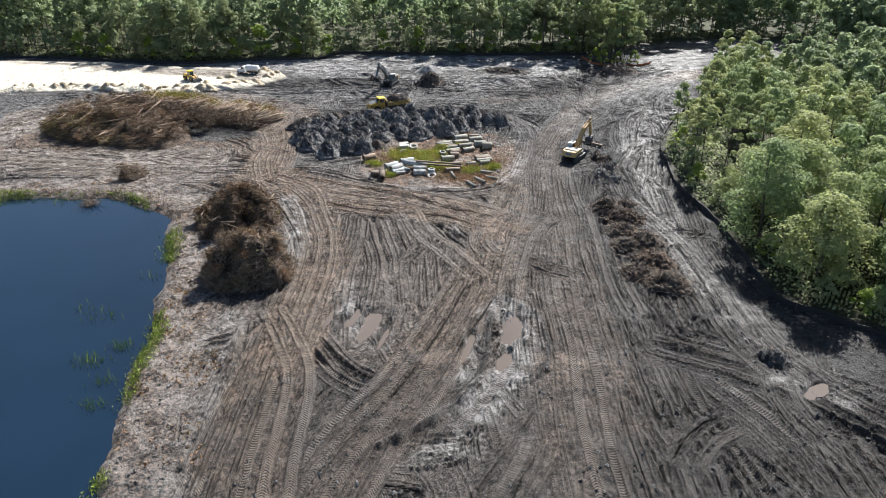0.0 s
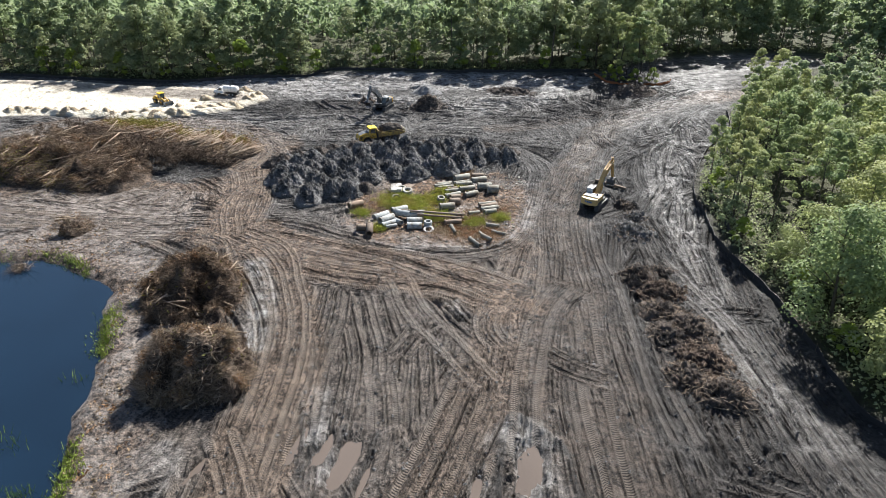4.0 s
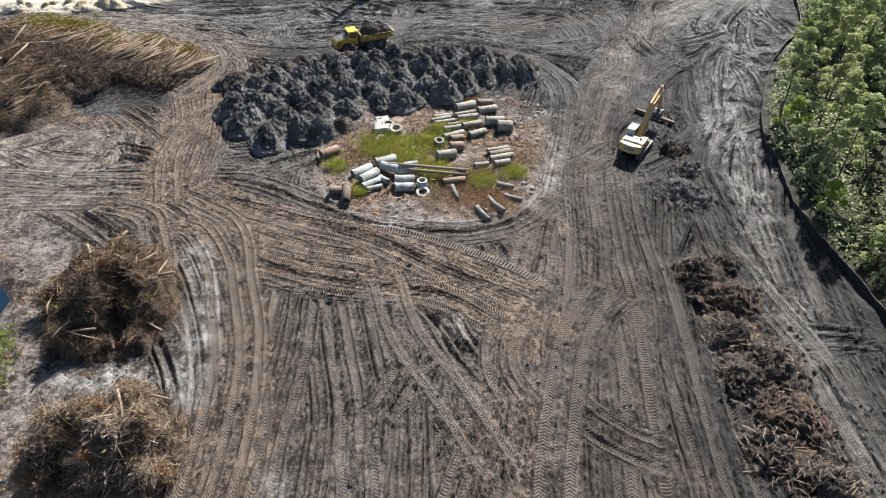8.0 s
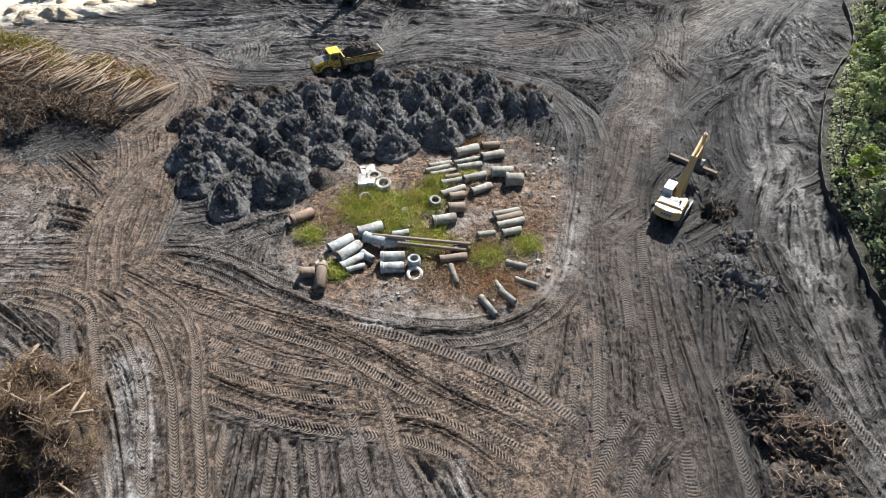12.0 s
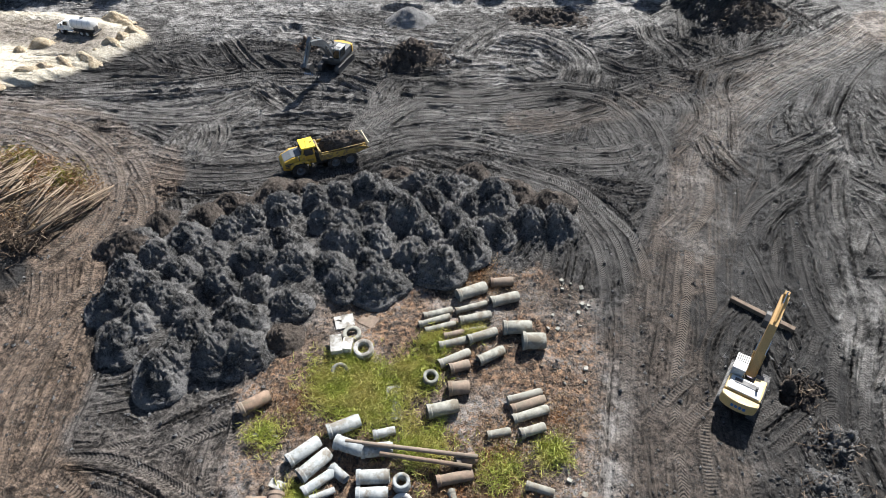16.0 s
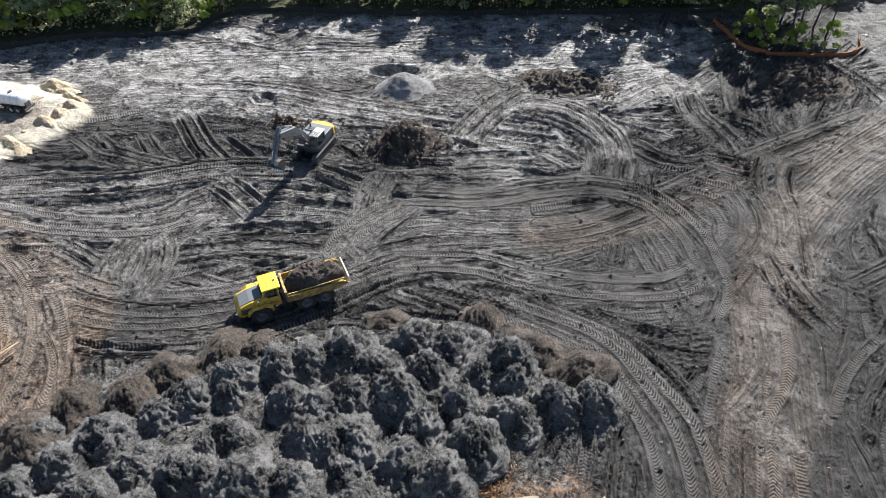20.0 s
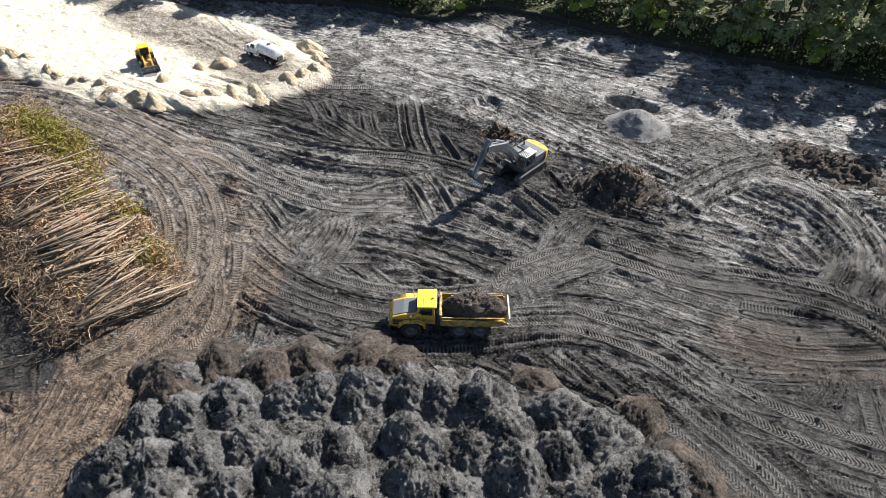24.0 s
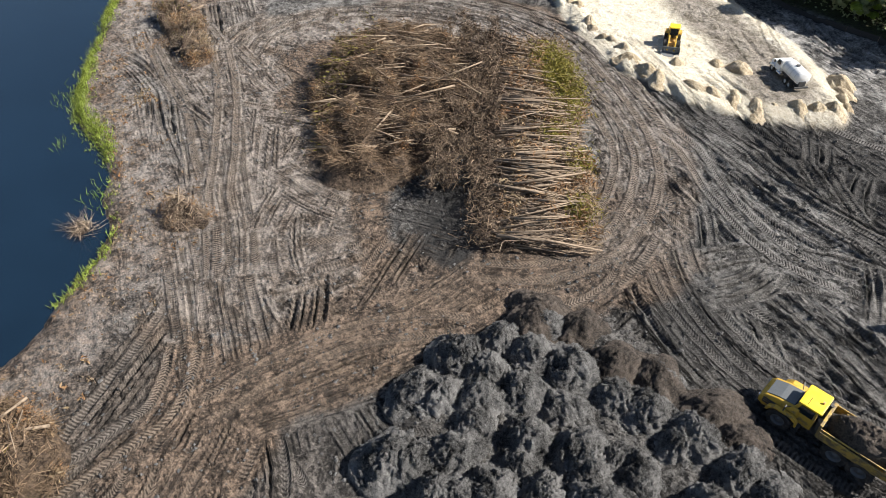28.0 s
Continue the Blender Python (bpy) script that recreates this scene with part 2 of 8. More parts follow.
LEAF_FAR = leaf("hazed_forest_leaves", (0.15, 0.21, 0.105), (0.34, 0.41, 0.22), (0.42, 0.43, 0.24), 0.5, 0.7)
LEAF_LIGHT = leaf("yellow_green_leaves", (0.20, 0.28, 0.04), (0.32, 0.40, 0.08), (0.26, 0.32, 0.06), 0.45)
GRASS = leaf("shore_grass", (0.13, 0.21, 0.02), (0.28, 0.38, 0.06), (0.34, 0.36, 0.09), 0.3)
WEED = leaf("yellow_weeds", (0.25, 0.31, 0.05), (0.60, 0.61, 0.17), (0.55, 0.48, 0.19), 0.35, 0.75, 0.5)

# ---------------------------------------------------------------- ground sheet
rng = np.random.default_rng(7)
RES = 0.2
gx = np.arange(-106, 62, RES)
gy = np.arange(34, 202, RES)


def stretch(a, lo, hi):
    """Carries the fine lines of the grid on to the horizon in growing steps."""
    def grow(start, end):
        out, step, v = [], RES * 2, start
        while abs(v - end) > step:
            v += step * (1 if end > start else -1)
            out.append(v)
            step *= 1.35
        return out + [end]
    return np.array(grow(a[0], lo)[::-1] + list(a) + grow(a[-1], hi))


GX, GY = stretch(gx, -1500, 1500), stretch(gy, -1200, 2200)
XX, YY = np.meshgrid(GX, GY)
TABLE = rng.random((256, 256)).astype(np.float32)


def vnoise(x, y, cell, seed=0):
    u, v = x / cell + seed * 17.3, y / cell + seed * 9.1
    i, j = np.floor(u).astype(int), np.floor(v).astype(int)
    fu, fv = u - i, v - j
    fu, fv = fu * fu * (3 - 2 * fu), fv * fv * (3 - 2 * fv)
    T = lambda a, b: TABLE[a % 256, b % 256]
    return (T(i, j) * (1 - fu) + T(i + 1, j) * fu) * (1 - fv) + (T(i, j + 1) * (1 - fu) + T(i + 1, j + 1) * fu) * fv


def fbm(x, y, cell, octaves=4, seed=0, gain=0.5):
    total, amp, norm = 0, 1.0, 0
    for k in range(octaves):
        total = total + amp * vnoise(x, y, cell / 2 ** k, seed + k)
        norm += amp
        amp *= gain
    return total / norm - 0.5


def inside(poly, x=None, y=None):
    """Signed distance to a polygon: positive inside."""
    x, y = (XX, YY) if x is None else (x, y)
    p = np.array(poly, float)
    q = np.roll(p, -1, 0)
    best = np.full(x.shape, 1e9)
    odd = np.zeros(x.shape, bool)
    for (ax, ay), (bx, by) in zip(p, q):
        dx, dy = bx - ax, by - ay
        t = np.clip(((x - ax) * dx + (y - ay) * dy) / (dx * dx + dy * dy + 1e-9), 0, 1)
        best = np.minimum(best, (x - ax - t * dx) ** 2 + (y - ay - t * dy) ** 2)
        if ay != by:
            odd ^= ((ay > y) != (by > y)) & (x < (bx - ax) * (y - ay) / (by - ay) + ax)
    d = np.sqrt(best)
    return np.where(odd, d, -d)


def soft(d, width):
    t = np.clip(d / width + 0.5, 0, 1)
    return t * t * (3 - 2 * t)


def spline(pts, step=0.11):
    p = np.array(pts, float)
    p = np.vstack([2 * p[0] - p[1], p, 2 * p[-1] - p[-2]])
    out = []
    for a, b, c, d in zip(p, p[1:], p[2:], p[3:]):
        n = max(2, int(np.linalg.norm(c - b) / step))
        t = np.linspace(0, 1, n, endpoint=False)[:, None]
        out.append(0.5 * (2 * b + (c - a) * t + (2 * a - 5 * b + 4 * c - d) * t ** 2 + (3 * b - a - 3 * c + d) * t ** 3))
    q = np.vstack(out)
    s = np.concatenate([[0], np.cumsum(np.linalg.norm(np.diff(q, axis=0), axis=1))])
    n = max(4, int(s[-1] / step))
    u = np.linspace(0, s[-1], n)
    q = np.stack([np.interp(u, s, q[:, 0]), np.interp(u, s, q[:, 1])], 1)
    tan = np.gradient(q, axis=0)
    tan /= np.linalg.norm(tan, axis=1)[:, None] + 1e-9
    return q, tan, u


shape = XX.shape
EDGE_OF = np.ones(shape, np.float32)
RUT, ALONG, TONE, TREAD, MASK, ACROSS = (np.zeros(shape, np.float32) for _ in range(6))
BROWN, SANDY, PALE, WET, LITTER, FOREST, PEAT_SHADE, BERM = (np.zeros(shape, np.float32) for _ in range(8))
X0, Y0 = int(np.searchsorted(GX, gx[0])), int(np.searchsorted(GY, gy[0]))


def cells(p):
    ix = np.round((p[..., 0] - gx[0]) / RES).astype(int)
    iy = np.round((p[..., 1] - gy[0]) / RES).astype(int)
    ok = (ix >= 0) & (ix < len(gx)) & (iy >= 0) & (iy < len(gy))
    return ix + X0, iy + Y0, ok


def rut(q, tan, s, offset, tyre, depth, tread, tone=0.0, vee=0.9):
    nrm = np.stack([-tan[:, 1], tan[:, 0]], 1)
    R = tyre * 0.5 + 0.35
    d = np.arange(-R, R + 0.05, 0.1)
    base = q + nrm * offset[:, None]
    p = base[:, None] + nrm[:, None] * d[None, :, None]
    ix, iy, ok = cells(p)
    ix, iy = ix[ok], iy[ok]
    T = np.broadcast_to(tan[:, None], p.shape)[ok]
    N = np.broadcast_to(nrm[:, None], p.shape)[ok]
    gap = np.stack([GX[ix], GY[iy]], 1) - p[ok]
    S = np.broadcast_to(s[:, None], p.shape[:2])[ok] + (gap * T).sum(1)
    D = np.broadcast_to(d[None], p.shape[:2])[ok] + (gap * N).sum(1)
    a = np.abs(D)
    worn = depth * (0.35 + 1.3 * vnoise(GX[ix], GY[iy], 3.0, 3)) * np.clip(2.2 * vnoise(GX[ix], GY[iy], 9.0, 13) - 0.1, 0.25, 1.25)
    run = np.clip(np.minimum(S - s[0], s[-1] - S) / 1.8, 0, 1)
    worn = np.minimum(worn, 0.30) * run
    prof = -worn * soft(tyre / 2 - a, 0.17) + 0.9 * worn * np.exp(-((a - tyre / 2 - 0.17) / 0.12) ** 2)
    RUT[iy, ix] = RUT[iy, ix] * (1 - run) + prof
    tone, tread = tone * run, tread * run
    ALONG[iy, ix] = S + vee * a
    EDGE_OF[iy, ix] = a - tyre / 2
    ACROSS[iy, ix] = D + 3.0 * offset[0]
    TONE[iy, ix] = tone * soft(tyre / 2 + 0.1 - a, 0.3)
    MASK[iy, ix] = np.maximum(MASK[iy, ix] * 0.5, soft(tyre / 2 + 0.25 - a, 0.3) * run)
    TREAD[iy, ix] = soft(tyre / 2 - a + 0.05, 0.2) * tread * np.clip(2.1 * vnoise(GX[ix], GY[iy], 6.0, 5), 0, 1)


def zone(field, pts, width, amount, seed=0, rough=2.0):
    """Tints a band along a line."""
    q, tan, s = spline(pts, 0.5)
    x0, x1, y0, y1 = q[:, 0].min() - width, q[:, 0].max() + width, q[:, 1].min() - width, q[:, 1].max() + width
    i0, i1 = np.searchsorted(GX, (x0, x1))
    j0, j1 = np.searchsorted(GY, (y0, y1))
    x, y = XX[j0:j1, i0:i1], YY[j0:j1, i0:i1]
    best = np.full(x.shape, 1e9)
    for px, py in q[::2]:
        best = np.minimum(best, (x - px) ** 2 + (y - py) ** 2)
    d = width / 2 - np.sqrt(best) + rough * fbm(x, y, 3.5, 4, seed)
    sub = field[j0:j1, i0:i1]
    np.maximum(sub, amount * soft(d, 1.6), out=sub)


def grade(pts, width, keep, seed=0):
    """Flattens older tracks in a band that a blade or much traffic has smoothed."""
    band = np.zeros(shape, np.float32)
    zone(band, pts, width, 1.0, seed, 1.2)
    for field, left in ((RUT, keep), (TONE, 0.5 * keep + 0.2), (TREAD, keep), (MASK, 0.6 * keep + 0.2)):
        field *= 1 - (1 - left) * band


def berm(pts, width, tall, seed=0):
    """Mud pushed up into a ragged ridge along a line."""
    q, tan, s = spline(pts, 0.3)
    x0, x1, y0, y1 = q[:, 0].min() - 4, q[:, 0].max() + 4, q[:, 1].min() - 4, q[:, 1].max() + 4
    i0, i1 = np.searchsorted(GX, (x0, x1))
    j0, j1 = np.searchsorted(GY, (y0, y1))
    x, y = XX[j0:j1, i0:i1], YY[j0:j1, i0:i1]
    best = np.full(x.shape, 1e9)
    for px, py in q:
        best = np.minimum(best, (x - px) ** 2 + (y - py) ** 2)
    d = np.sqrt(best) + 0.9 * width * fbm(x, y, 1.4, 3, seed)
    lift = np.exp(-(np.maximum(d, 0) / (0.6 * width)) ** 2)
    BERM[j0:j1, i0:i1] += tall * lift * (0.55 + 0.9 * vnoise(x, y, 1.1, seed + 4))
    sub = PEAT_SHADE[j0:j1, i0:i1]
    np.maximum(sub, 0.9 * lift, out=sub)


def lay(pts, width, passes, depth=0.13, tread=0.85, tyre=0.62, gauge=2.2, wander=0.5, tint=1.0):
    """Wheel tracks of several passes side by side along a line."""
    q, tan, s = spline(pts)
    for k in range(passes):
        mid = rng.uniform(-width / 2, width / 2)
        wob = wander * (2 * vnoise(s, np.full_like(s, 31.7 * k + width), 11.0, k) - 1)
        dp, tr = 1.9 * depth * rng.uniform(0.4, 1.5), tread * rng.uniform(0.6, 1.8)
        tone, vee = tint * float(np.clip(rng.normal(0.05, 0.5), -0.8, 0.9)), rng.choice((0.0, 0.0, 0.9, 1.1))
        for side in (-0.5, 0.5):
            rut(q, tan, s + rng.uniform(0, 3), mid + wob + side * gauge, tyre, dp, tr, tone, vee)
        for _ in range(2):
            if rng.random() < 0.75:
                # the strong negative tone paints shade into these narrow grooves
                rut(q, tan, s, mid + wob + rng.uniform(-1.9, 1.9), 0.2, dp * 1.7, 0, -0.9 * tint)


def trail(pts, tone, depth=0.09, tread=1.4, tyre=0.58, gauge=2.1, vee=1.0):
    """The fresh marks of one machine's two wheels or belts."""
    q, tan, s = spline(pts)
    wob = 0.15 * (2 * vnoise(s, s * 0 + pts[0][0], 6.0, 2) - 1)
    for side in (-0.5, 0.5):
        rut(q, tan, s + 0.4 * side, wob + side * gauge, tyre, depth, tread, tone, vee)


# roads and passes, oldest first
def random_passes(x0, x1, y0, y1, n, heading, spread, length=26, depth=0.12):
    for _ in range(n):
        c = np.array((rng.uniform(x0, x1), rng.uniform(y0, y1)))
        a = radians(heading + rng.normal(0, spread))
        bend = rng.normal(0, 0.25)
        pts = [c + length * (t - 0.5) * np.array((math.cos(a + bend * (t - 0.5)), math.sin(a + bend * (t - 0.5)))) for t in (0, 0.33, 0.66, 1)]
        lay(pts, 0, 1, depth, 0.7, tint=0.7)


random_passes(-45, 48, 136, 176, 150, 5, 40, 11, 0.10)
random_passes(-92, -34, 98, 118, 70, 10, 40, 9, 0.09)
random_passes(-24, 36, 34, 94, 130, 88, 24, 12, 0.10)
random_passes(16, 40, 96, 140, 60, 75, 30, 10, 0.10)
random_passes(-60, 40, 166, 194, 90, 0, 20, 12, 0.09)
random_passes(-45, 45, 138, 172, 110, 0, 24)
random_passes(-42, 34, 137, 161, 60, 5, 48, 6, 0.10)
random_passes(-92, -38, 99, 116, 40, 20, 50, 6, 0.08)
random_passes(-90, -36, 138, 154, 40, 10, 40, 6, 0.08)
random_passes(-14, 34, 36, 92, 60, 85, 30, 7, 0.10)
random_passes(-40, -12, 160, 171, 22, -8, 12, 9)
random_passes(-55, 40, 168, 190, 50, 0, 16)
random_passes(-34, 24, 128, 160, 16, 160, 30)
random_passes(-20, 30, 36, 66, 60, 75, 26)
random_passes(-85, -38, 98, 112, 40, 5, 16)
random_passes(20, 36, 62, 125, 44, 92, 14)
random_passes(36, 60, 150, 205, 20, 55, 15)
random_passes(-50, -32, 106, 121, 30, 30, 45, 10)
random_passes(-34, -13, 99, 113, 34, 40, 40, 12, 0.06)
random_passes(-46, -34, 96, 104, 10, 60, 40, 8)
random_passes(14, 42, 104, 152, 46, 70, 38, 13)
random_passes(-62, -33, 104, 122, 56, 30, 60, 9, 0.09)
random_passes(34, 58, 116, 168, 60, 65, 50, 8, 0.11)
random_passes(10, 34, 100, 150, 30, 80, 14)
random_passes(-22, 10, 62, 88, 26, 100, 16, 18)
lay([(-57, 180.1), (-42.8, 181.6), (-28.6, 184.6), (-5.7, 186.2), (17.6, 186.8), (34.4, 191.1)], 6, 4)
lay([(-37.1, 175.7), (-22.7, 174.9), (-10.4, 171.5), (5.1, 166.5), (14.5, 164.1)], 5, 3)
lay([(1.8, 165.3), (7.5, 174), (16.7, 179.7), (28.4, 182.7)], 4, 2)
lay([(-44.5, 154.7), (-29.9, 154.2), (-15.7, 155.1), (-4.1, 154.1), (7.3, 153.2), (19, 154.9)], 8, 6)
lay([(-42.1, 149.9), (-32.3, 145.9), (-22.5, 148.2), (-11.9, 149), (-1, 146.6), (9.5, 146.5)], 6, 5)
lay([(-67.2, 154), (-51.3, 152.6), (-41.2, 153.1), (-32.1, 153.5), (-23.1, 155.7), (-13.6, 155.5), (-2.1, 153.5), (9.5, 152.9)], 7, 7, 0.10)
lay([(-26.8, 131), (-31.8, 139.2), (-40.8, 145.4), (-53.4, 150.9)], 4, 3)
lay([(-23.2, 133.8), (-27.6, 140.6), (-39.6, 147.6), (-50.4, 151.7)], 4, 3)
lay([(-25, 131.7), (-27, 138.3), (-27.2, 146.9), (-22.1, 154.2), (-14.4, 154.8)], 4, 3)
lay([(8.7, 171.4), (15.2, 168.8), (19.4, 163), (18.2, 156.8)], 3, 2)
lay([(21.6, 171.3), (29.8, 176.7), (30.8, 170), (32.9, 161.9), (26.1, 159.8), (21.5, 164.1)], 2, 2)
lay([(-38.7, 143.1), (-26.9, 138.4), (-15.4, 139.6), (-3.6, 145.8), (6.9, 147.3), (18, 149.7), (35.2, 159.7), (52.9, 168.6)], 5, 5, 0.12)
lay([(9.1, 143.6), (15.7, 138.2), (22.2, 136.4), (26.5, 138.2)], 4, 3)
lay([(28.1, 152.5), (25.7, 145.9), (20.6, 139.1), (13.5, 141.9)], 3, 2)
lay([(-7.3, 158.9), (4.7, 158.9), (13.4, 156.4), (21.7, 154), (25.4, 148.8), (24.8, 143.5), (20.9, 140.1), (13.7, 140.8), (6.6, 143.6), (-0.5, 143.6)], 0.8, 2, 0.14, 0.9)
lay([(7.3, 137.4), (15, 133.3), (18.5, 127.4), (17.9, 120.6), (15.7, 113.5), (14.6, 108.3)], 4, 5, 0.12, 0.8)
lay([(8.5, 137.3), (14.3, 133.6), (17.4, 128.5), (17.4, 122.5)], 3, 3, 0.12)
lay([(40.6, 144.8), (38.6, 137.4), (37.3, 129.5), (36.6, 121.7)], 0.3, 1, 0.2, 1.0)
lay([(62, 172), (50, 158), (43, 146), (35, 124), (34, 112)], 5, 4, 0.1)
# the west side
lay([(-100.7, 110.9), (-75, 109.1), (-57.6, 107.1), (-46.9, 104.3), (-39, 100.6), (-31.8, 95.7), (-26.2, 91.4)], 5, 6, 0.11, 0.7)
lay([(-83.2, 103.8), (-64.4, 103.4), (-51.4, 103.3), (-40.5, 103.5), (-33.7, 104.8)], 4, 4, 0.10)
lay([(-71.9, 113.4), (-56.4, 110.1), (-45.9, 108.8)], 3, 3, 0.11)
lay([(-78.3, 108.2), (-87.9, 113.2), (-91.7, 122.7), (-89.2, 133.8), (-81.1, 143.8)], 6, 5)
lay([(-88.5, 140), (-79.4, 148.2), (-68.8, 151.7), (-56.4, 150.2), (-45, 147.3), (-36.1, 139.9), (-32.2, 132.4), (-32.6, 124.2)], 5, 7, 0.085, 1.1, tint=0.7)
# the foreground
lay([(-14, 56), (-10, 50.5), (-5.5, 47.5)], 2, 2, 0.16)
lay([(-20.9, 60.1), (-19.6, 48.6), (-19.7, 36.4)], 2, 2, 0.1)
lay([(-8, 35.2), (-6, 37), (-1.9, 36.5), (0.8, 35.3)], 2, 2, 0.25)
for line in ([(-12.3, 87.6), (-11.5, 80.6), (-11.2, 73.7), (-11.1, 66.2)], [(-9.4, 87.3), (-7.5, 79.4), (-5.8, 71.7), (-4.5, 66.2)],
             [(-11.5, 87.6), (-9.6, 79.4), (-7.5, 71.7), (-7.2, 60)], [(-13.5, 88), (-13, 80), (-13, 70), (-12.4, 60)],
             [(-6, 87.5), (-4, 80), (-2.5, 72), (-2, 62)], [(-3, 87.6), (1.1, 83.3), (4.4, 79.4)], [(-8, 87), (-6.2, 80), (-4, 70), (-6, 56)]):
    lay(line, 1.5, 2, 0.13, 0.7, tint=0.8)
for line in ([(22.4, 104.2), (18.7, 87.6), (16.7, 74.8), (16.2, 66.2), (16, 50), (17, 34)], [(16.9, 107.8), (16.8, 93.1), (14.9, 74.7), (13.9, 60.3), (13.1, 47.2), (12.2, 34)]):
    lay(line, 5, 7, 0.09, 0.8)
lay([(20.6, 67.6), (22.2, 57.2), (26.1, 49.7), (29.6, 42.8), (31.5, 34)], 5, 7, 0.09, 0.9)
lay([(21.8, 60.4), (21, 47.2), (22.3, 34)], 4, 4)
lay([(21.9, 56.1), (29.4, 52.4), (35.7, 48.1), (46, 42)], 5, 6, 0.09)
lay([(36.2, 97.8), (33.5, 79.7), (32.7, 67.7), (32.7, 56.2), (35.7, 48.1), (42, 40)], 4, 5, 0.09, 1.0)
lay([(30.8, 106.5), (30.1, 90), (31.6, 80.7), (31.2, 70.7), (30.9, 60)], 3, 3, 0.12, 1.0)
lay([(21.9, 90), (20.6, 79.4), (20.2, 71.7), (20.4, 62)], 1, 2, 0.12, 1.0)
lay([(-28, 98.4), (-21.7, 89.6), (-17.4, 79.3), (-15.4, 70.1), (-15.9, 60.1), (-16.4, 51.2), (-16.9, 42.6), (-16.7, 34)], 4.5, 6, 0.13, 1.1)
lay([(-9.7, 34), (-6.9, 41.3), (-2.9, 48.7), (1, 58.1), (4.6, 68.9), (8, 81.3), (12.9, 97.6), (17.7, 113.6), (25.5, 132.7), (36.3, 150.4), (64.4, 176.1)], 5, 7, 0.11, 1.0)
lay([(18.4, 106.5), (14.6, 91.7), (12.3, 80.7), (9.1, 71.7), (7.2, 60)], 0.3, 1, 0.12, 1.2)
# roads that the traffic has worn smooth, with shallow marks over them
HAUL = [(-53, 102.2), (-41, 102.6), (-30, 102), (-22.4, 97.6), (-14, 93.4), (-4, 91), (3.5, 87.3), (8, 83)]
LINK = [(-29.5, 101), (-30.4, 107), (-31, 113), (-32.8, 121), (-35.5, 127)]
TRUNK_ROAD = [(13, 34), (13.6, 50), (14.2, 64), (15.4, 78), (16.8, 92), (18.4, 106), (21, 116), (26, 130), (33, 143)]
NE_ROAD = [(24.5, 126), (27, 134), (29.6, 142), (34, 149.5), (42, 157), (54, 166), (66, 176)]
WEST_ROAD = [(-90, 102), (-80, 103.5), (-70, 105.8), (-60, 106), (-50, 105.4), (-42, 104.8)]
lay([(-28.3, 103.1), (-22, 103.1), (-13.2, 99), (-4.6, 95.6), (4.2, 95.2), (10.4, 99), (13.8, 108.9), (15.6, 119.7)], 1.2, 2, 0.05, 0.9, tint=0.5)
grade(HAUL, 8.0, 0.2, 101)
grade(LINK, 7.5, 0.12, 102)
grade(TRUNK_ROAD, 10, 0.5, 103)
grade(WEST_ROAD, 6.5, 0.3, 104)
grade(NE_ROAD, 7.5, 0.3, 106)
grade([(-45, 179), (-20, 178), (5, 179), (30, 182)], 16, 0.55, 105)
lay(HAUL, 5.5, 7, 0.035, 1.0, 0.6, 2.2, 0.9, 0.8)
lay([(-24, 100.5), (-15.5, 97), (-8, 94.2), (-1, 90.5), (7.5, 84.6)], 1.4, 3, 0.035, 1.0, tint=0.8)
lay([(-27, 97.3), (-20, 91.4), (-10, 88), (0, 86.4), (6, 81.6)], 0.8, 2, 0.045, 1.0, tint=0.7)
lay(LINK, 4, 4, 0.025, 0.5, tint=0.5)
lay([(-27.4, 103), (-27.6, 110), (-29, 118), (-31, 126)], 0.5, 2, 0.05, 1.1, tint=0.8)
lay(TRUNK_ROAD, 7, 8, 0.05, 0.9, 0.6, 2.2, 0.7, 0.9)
lay(NE_ROAD, 5, 5, 0.03, 0.9, 0.6, 2.2, 0.7, 0.6)
lay(WEST_ROAD, 4, 5, 0.035, 0.9, 0.6, 2.2, 0.6, 0.7)
lay([(9.6, 66), (10.8, 75), (13, 86), (14.6, 96)], 0.6, 2, 0.06, 1.3, tint=0.9)

# a few short turns and shunts over the older tracks
random_passes(-42, 34, 139, 160, 20, 5, 40, 8, 0.08)
random_passes(20, 48, 106, 160, 30, 62, 20, 11, 0.09)
random_passes(-90, -40, 100, 116, 12, 20, 40, 8, 0.07)
random_passes(-12, 34, 36, 90, 18, 85, 25, 9, 0.08)

# the last machines to pass
trail([(-4.1, 154.6), (4.5, 154.1), (11, 155.5), (16.9, 155.9), (21.2, 154.1), (24, 149.7), (24.8, 145), (24.3, 140.8), (22.1, 137.6)], -0.9, 0.14)
trail([(-4.1, 145), (3.1, 144.7), (8.1, 142.9), (14.4, 141.5), (20.3, 141.5), (24.1, 143.6)], -0.5, 0.11)
trail([(8, 138.6), (13.7, 135.3), (16, 131.5), (17.8, 127.6), (17.9, 122)], 0.5)
trail([(5, 139.4), (12.4, 135.3), (15.1, 131), (16.2, 126.7), (16, 121)], 0.3)
trail([(-42, 141), (-36.5, 138.5), (-33, 136), (-30.6, 132.7), (-30, 128.7), (-30.5, 124)], 0.6)
trail([(10, 173), (16.2, 171.4), (19.9, 165.9), (20, 159.9)], 0.4)
trail([(-48, 151.5), (-43, 151.7), (-35.6, 150), (-28.5, 149.9), (-22, 152.5)], 0.7)
trail([(-4, 153), (-7.1, 149.8), (-8.9, 146.7), (-7.7, 144.4)], -0.3)
trail([(22.6, 92), (22.5, 85.3), (21.8, 75.7), (21.3, 67.7), (21.4, 60)], 0.8)
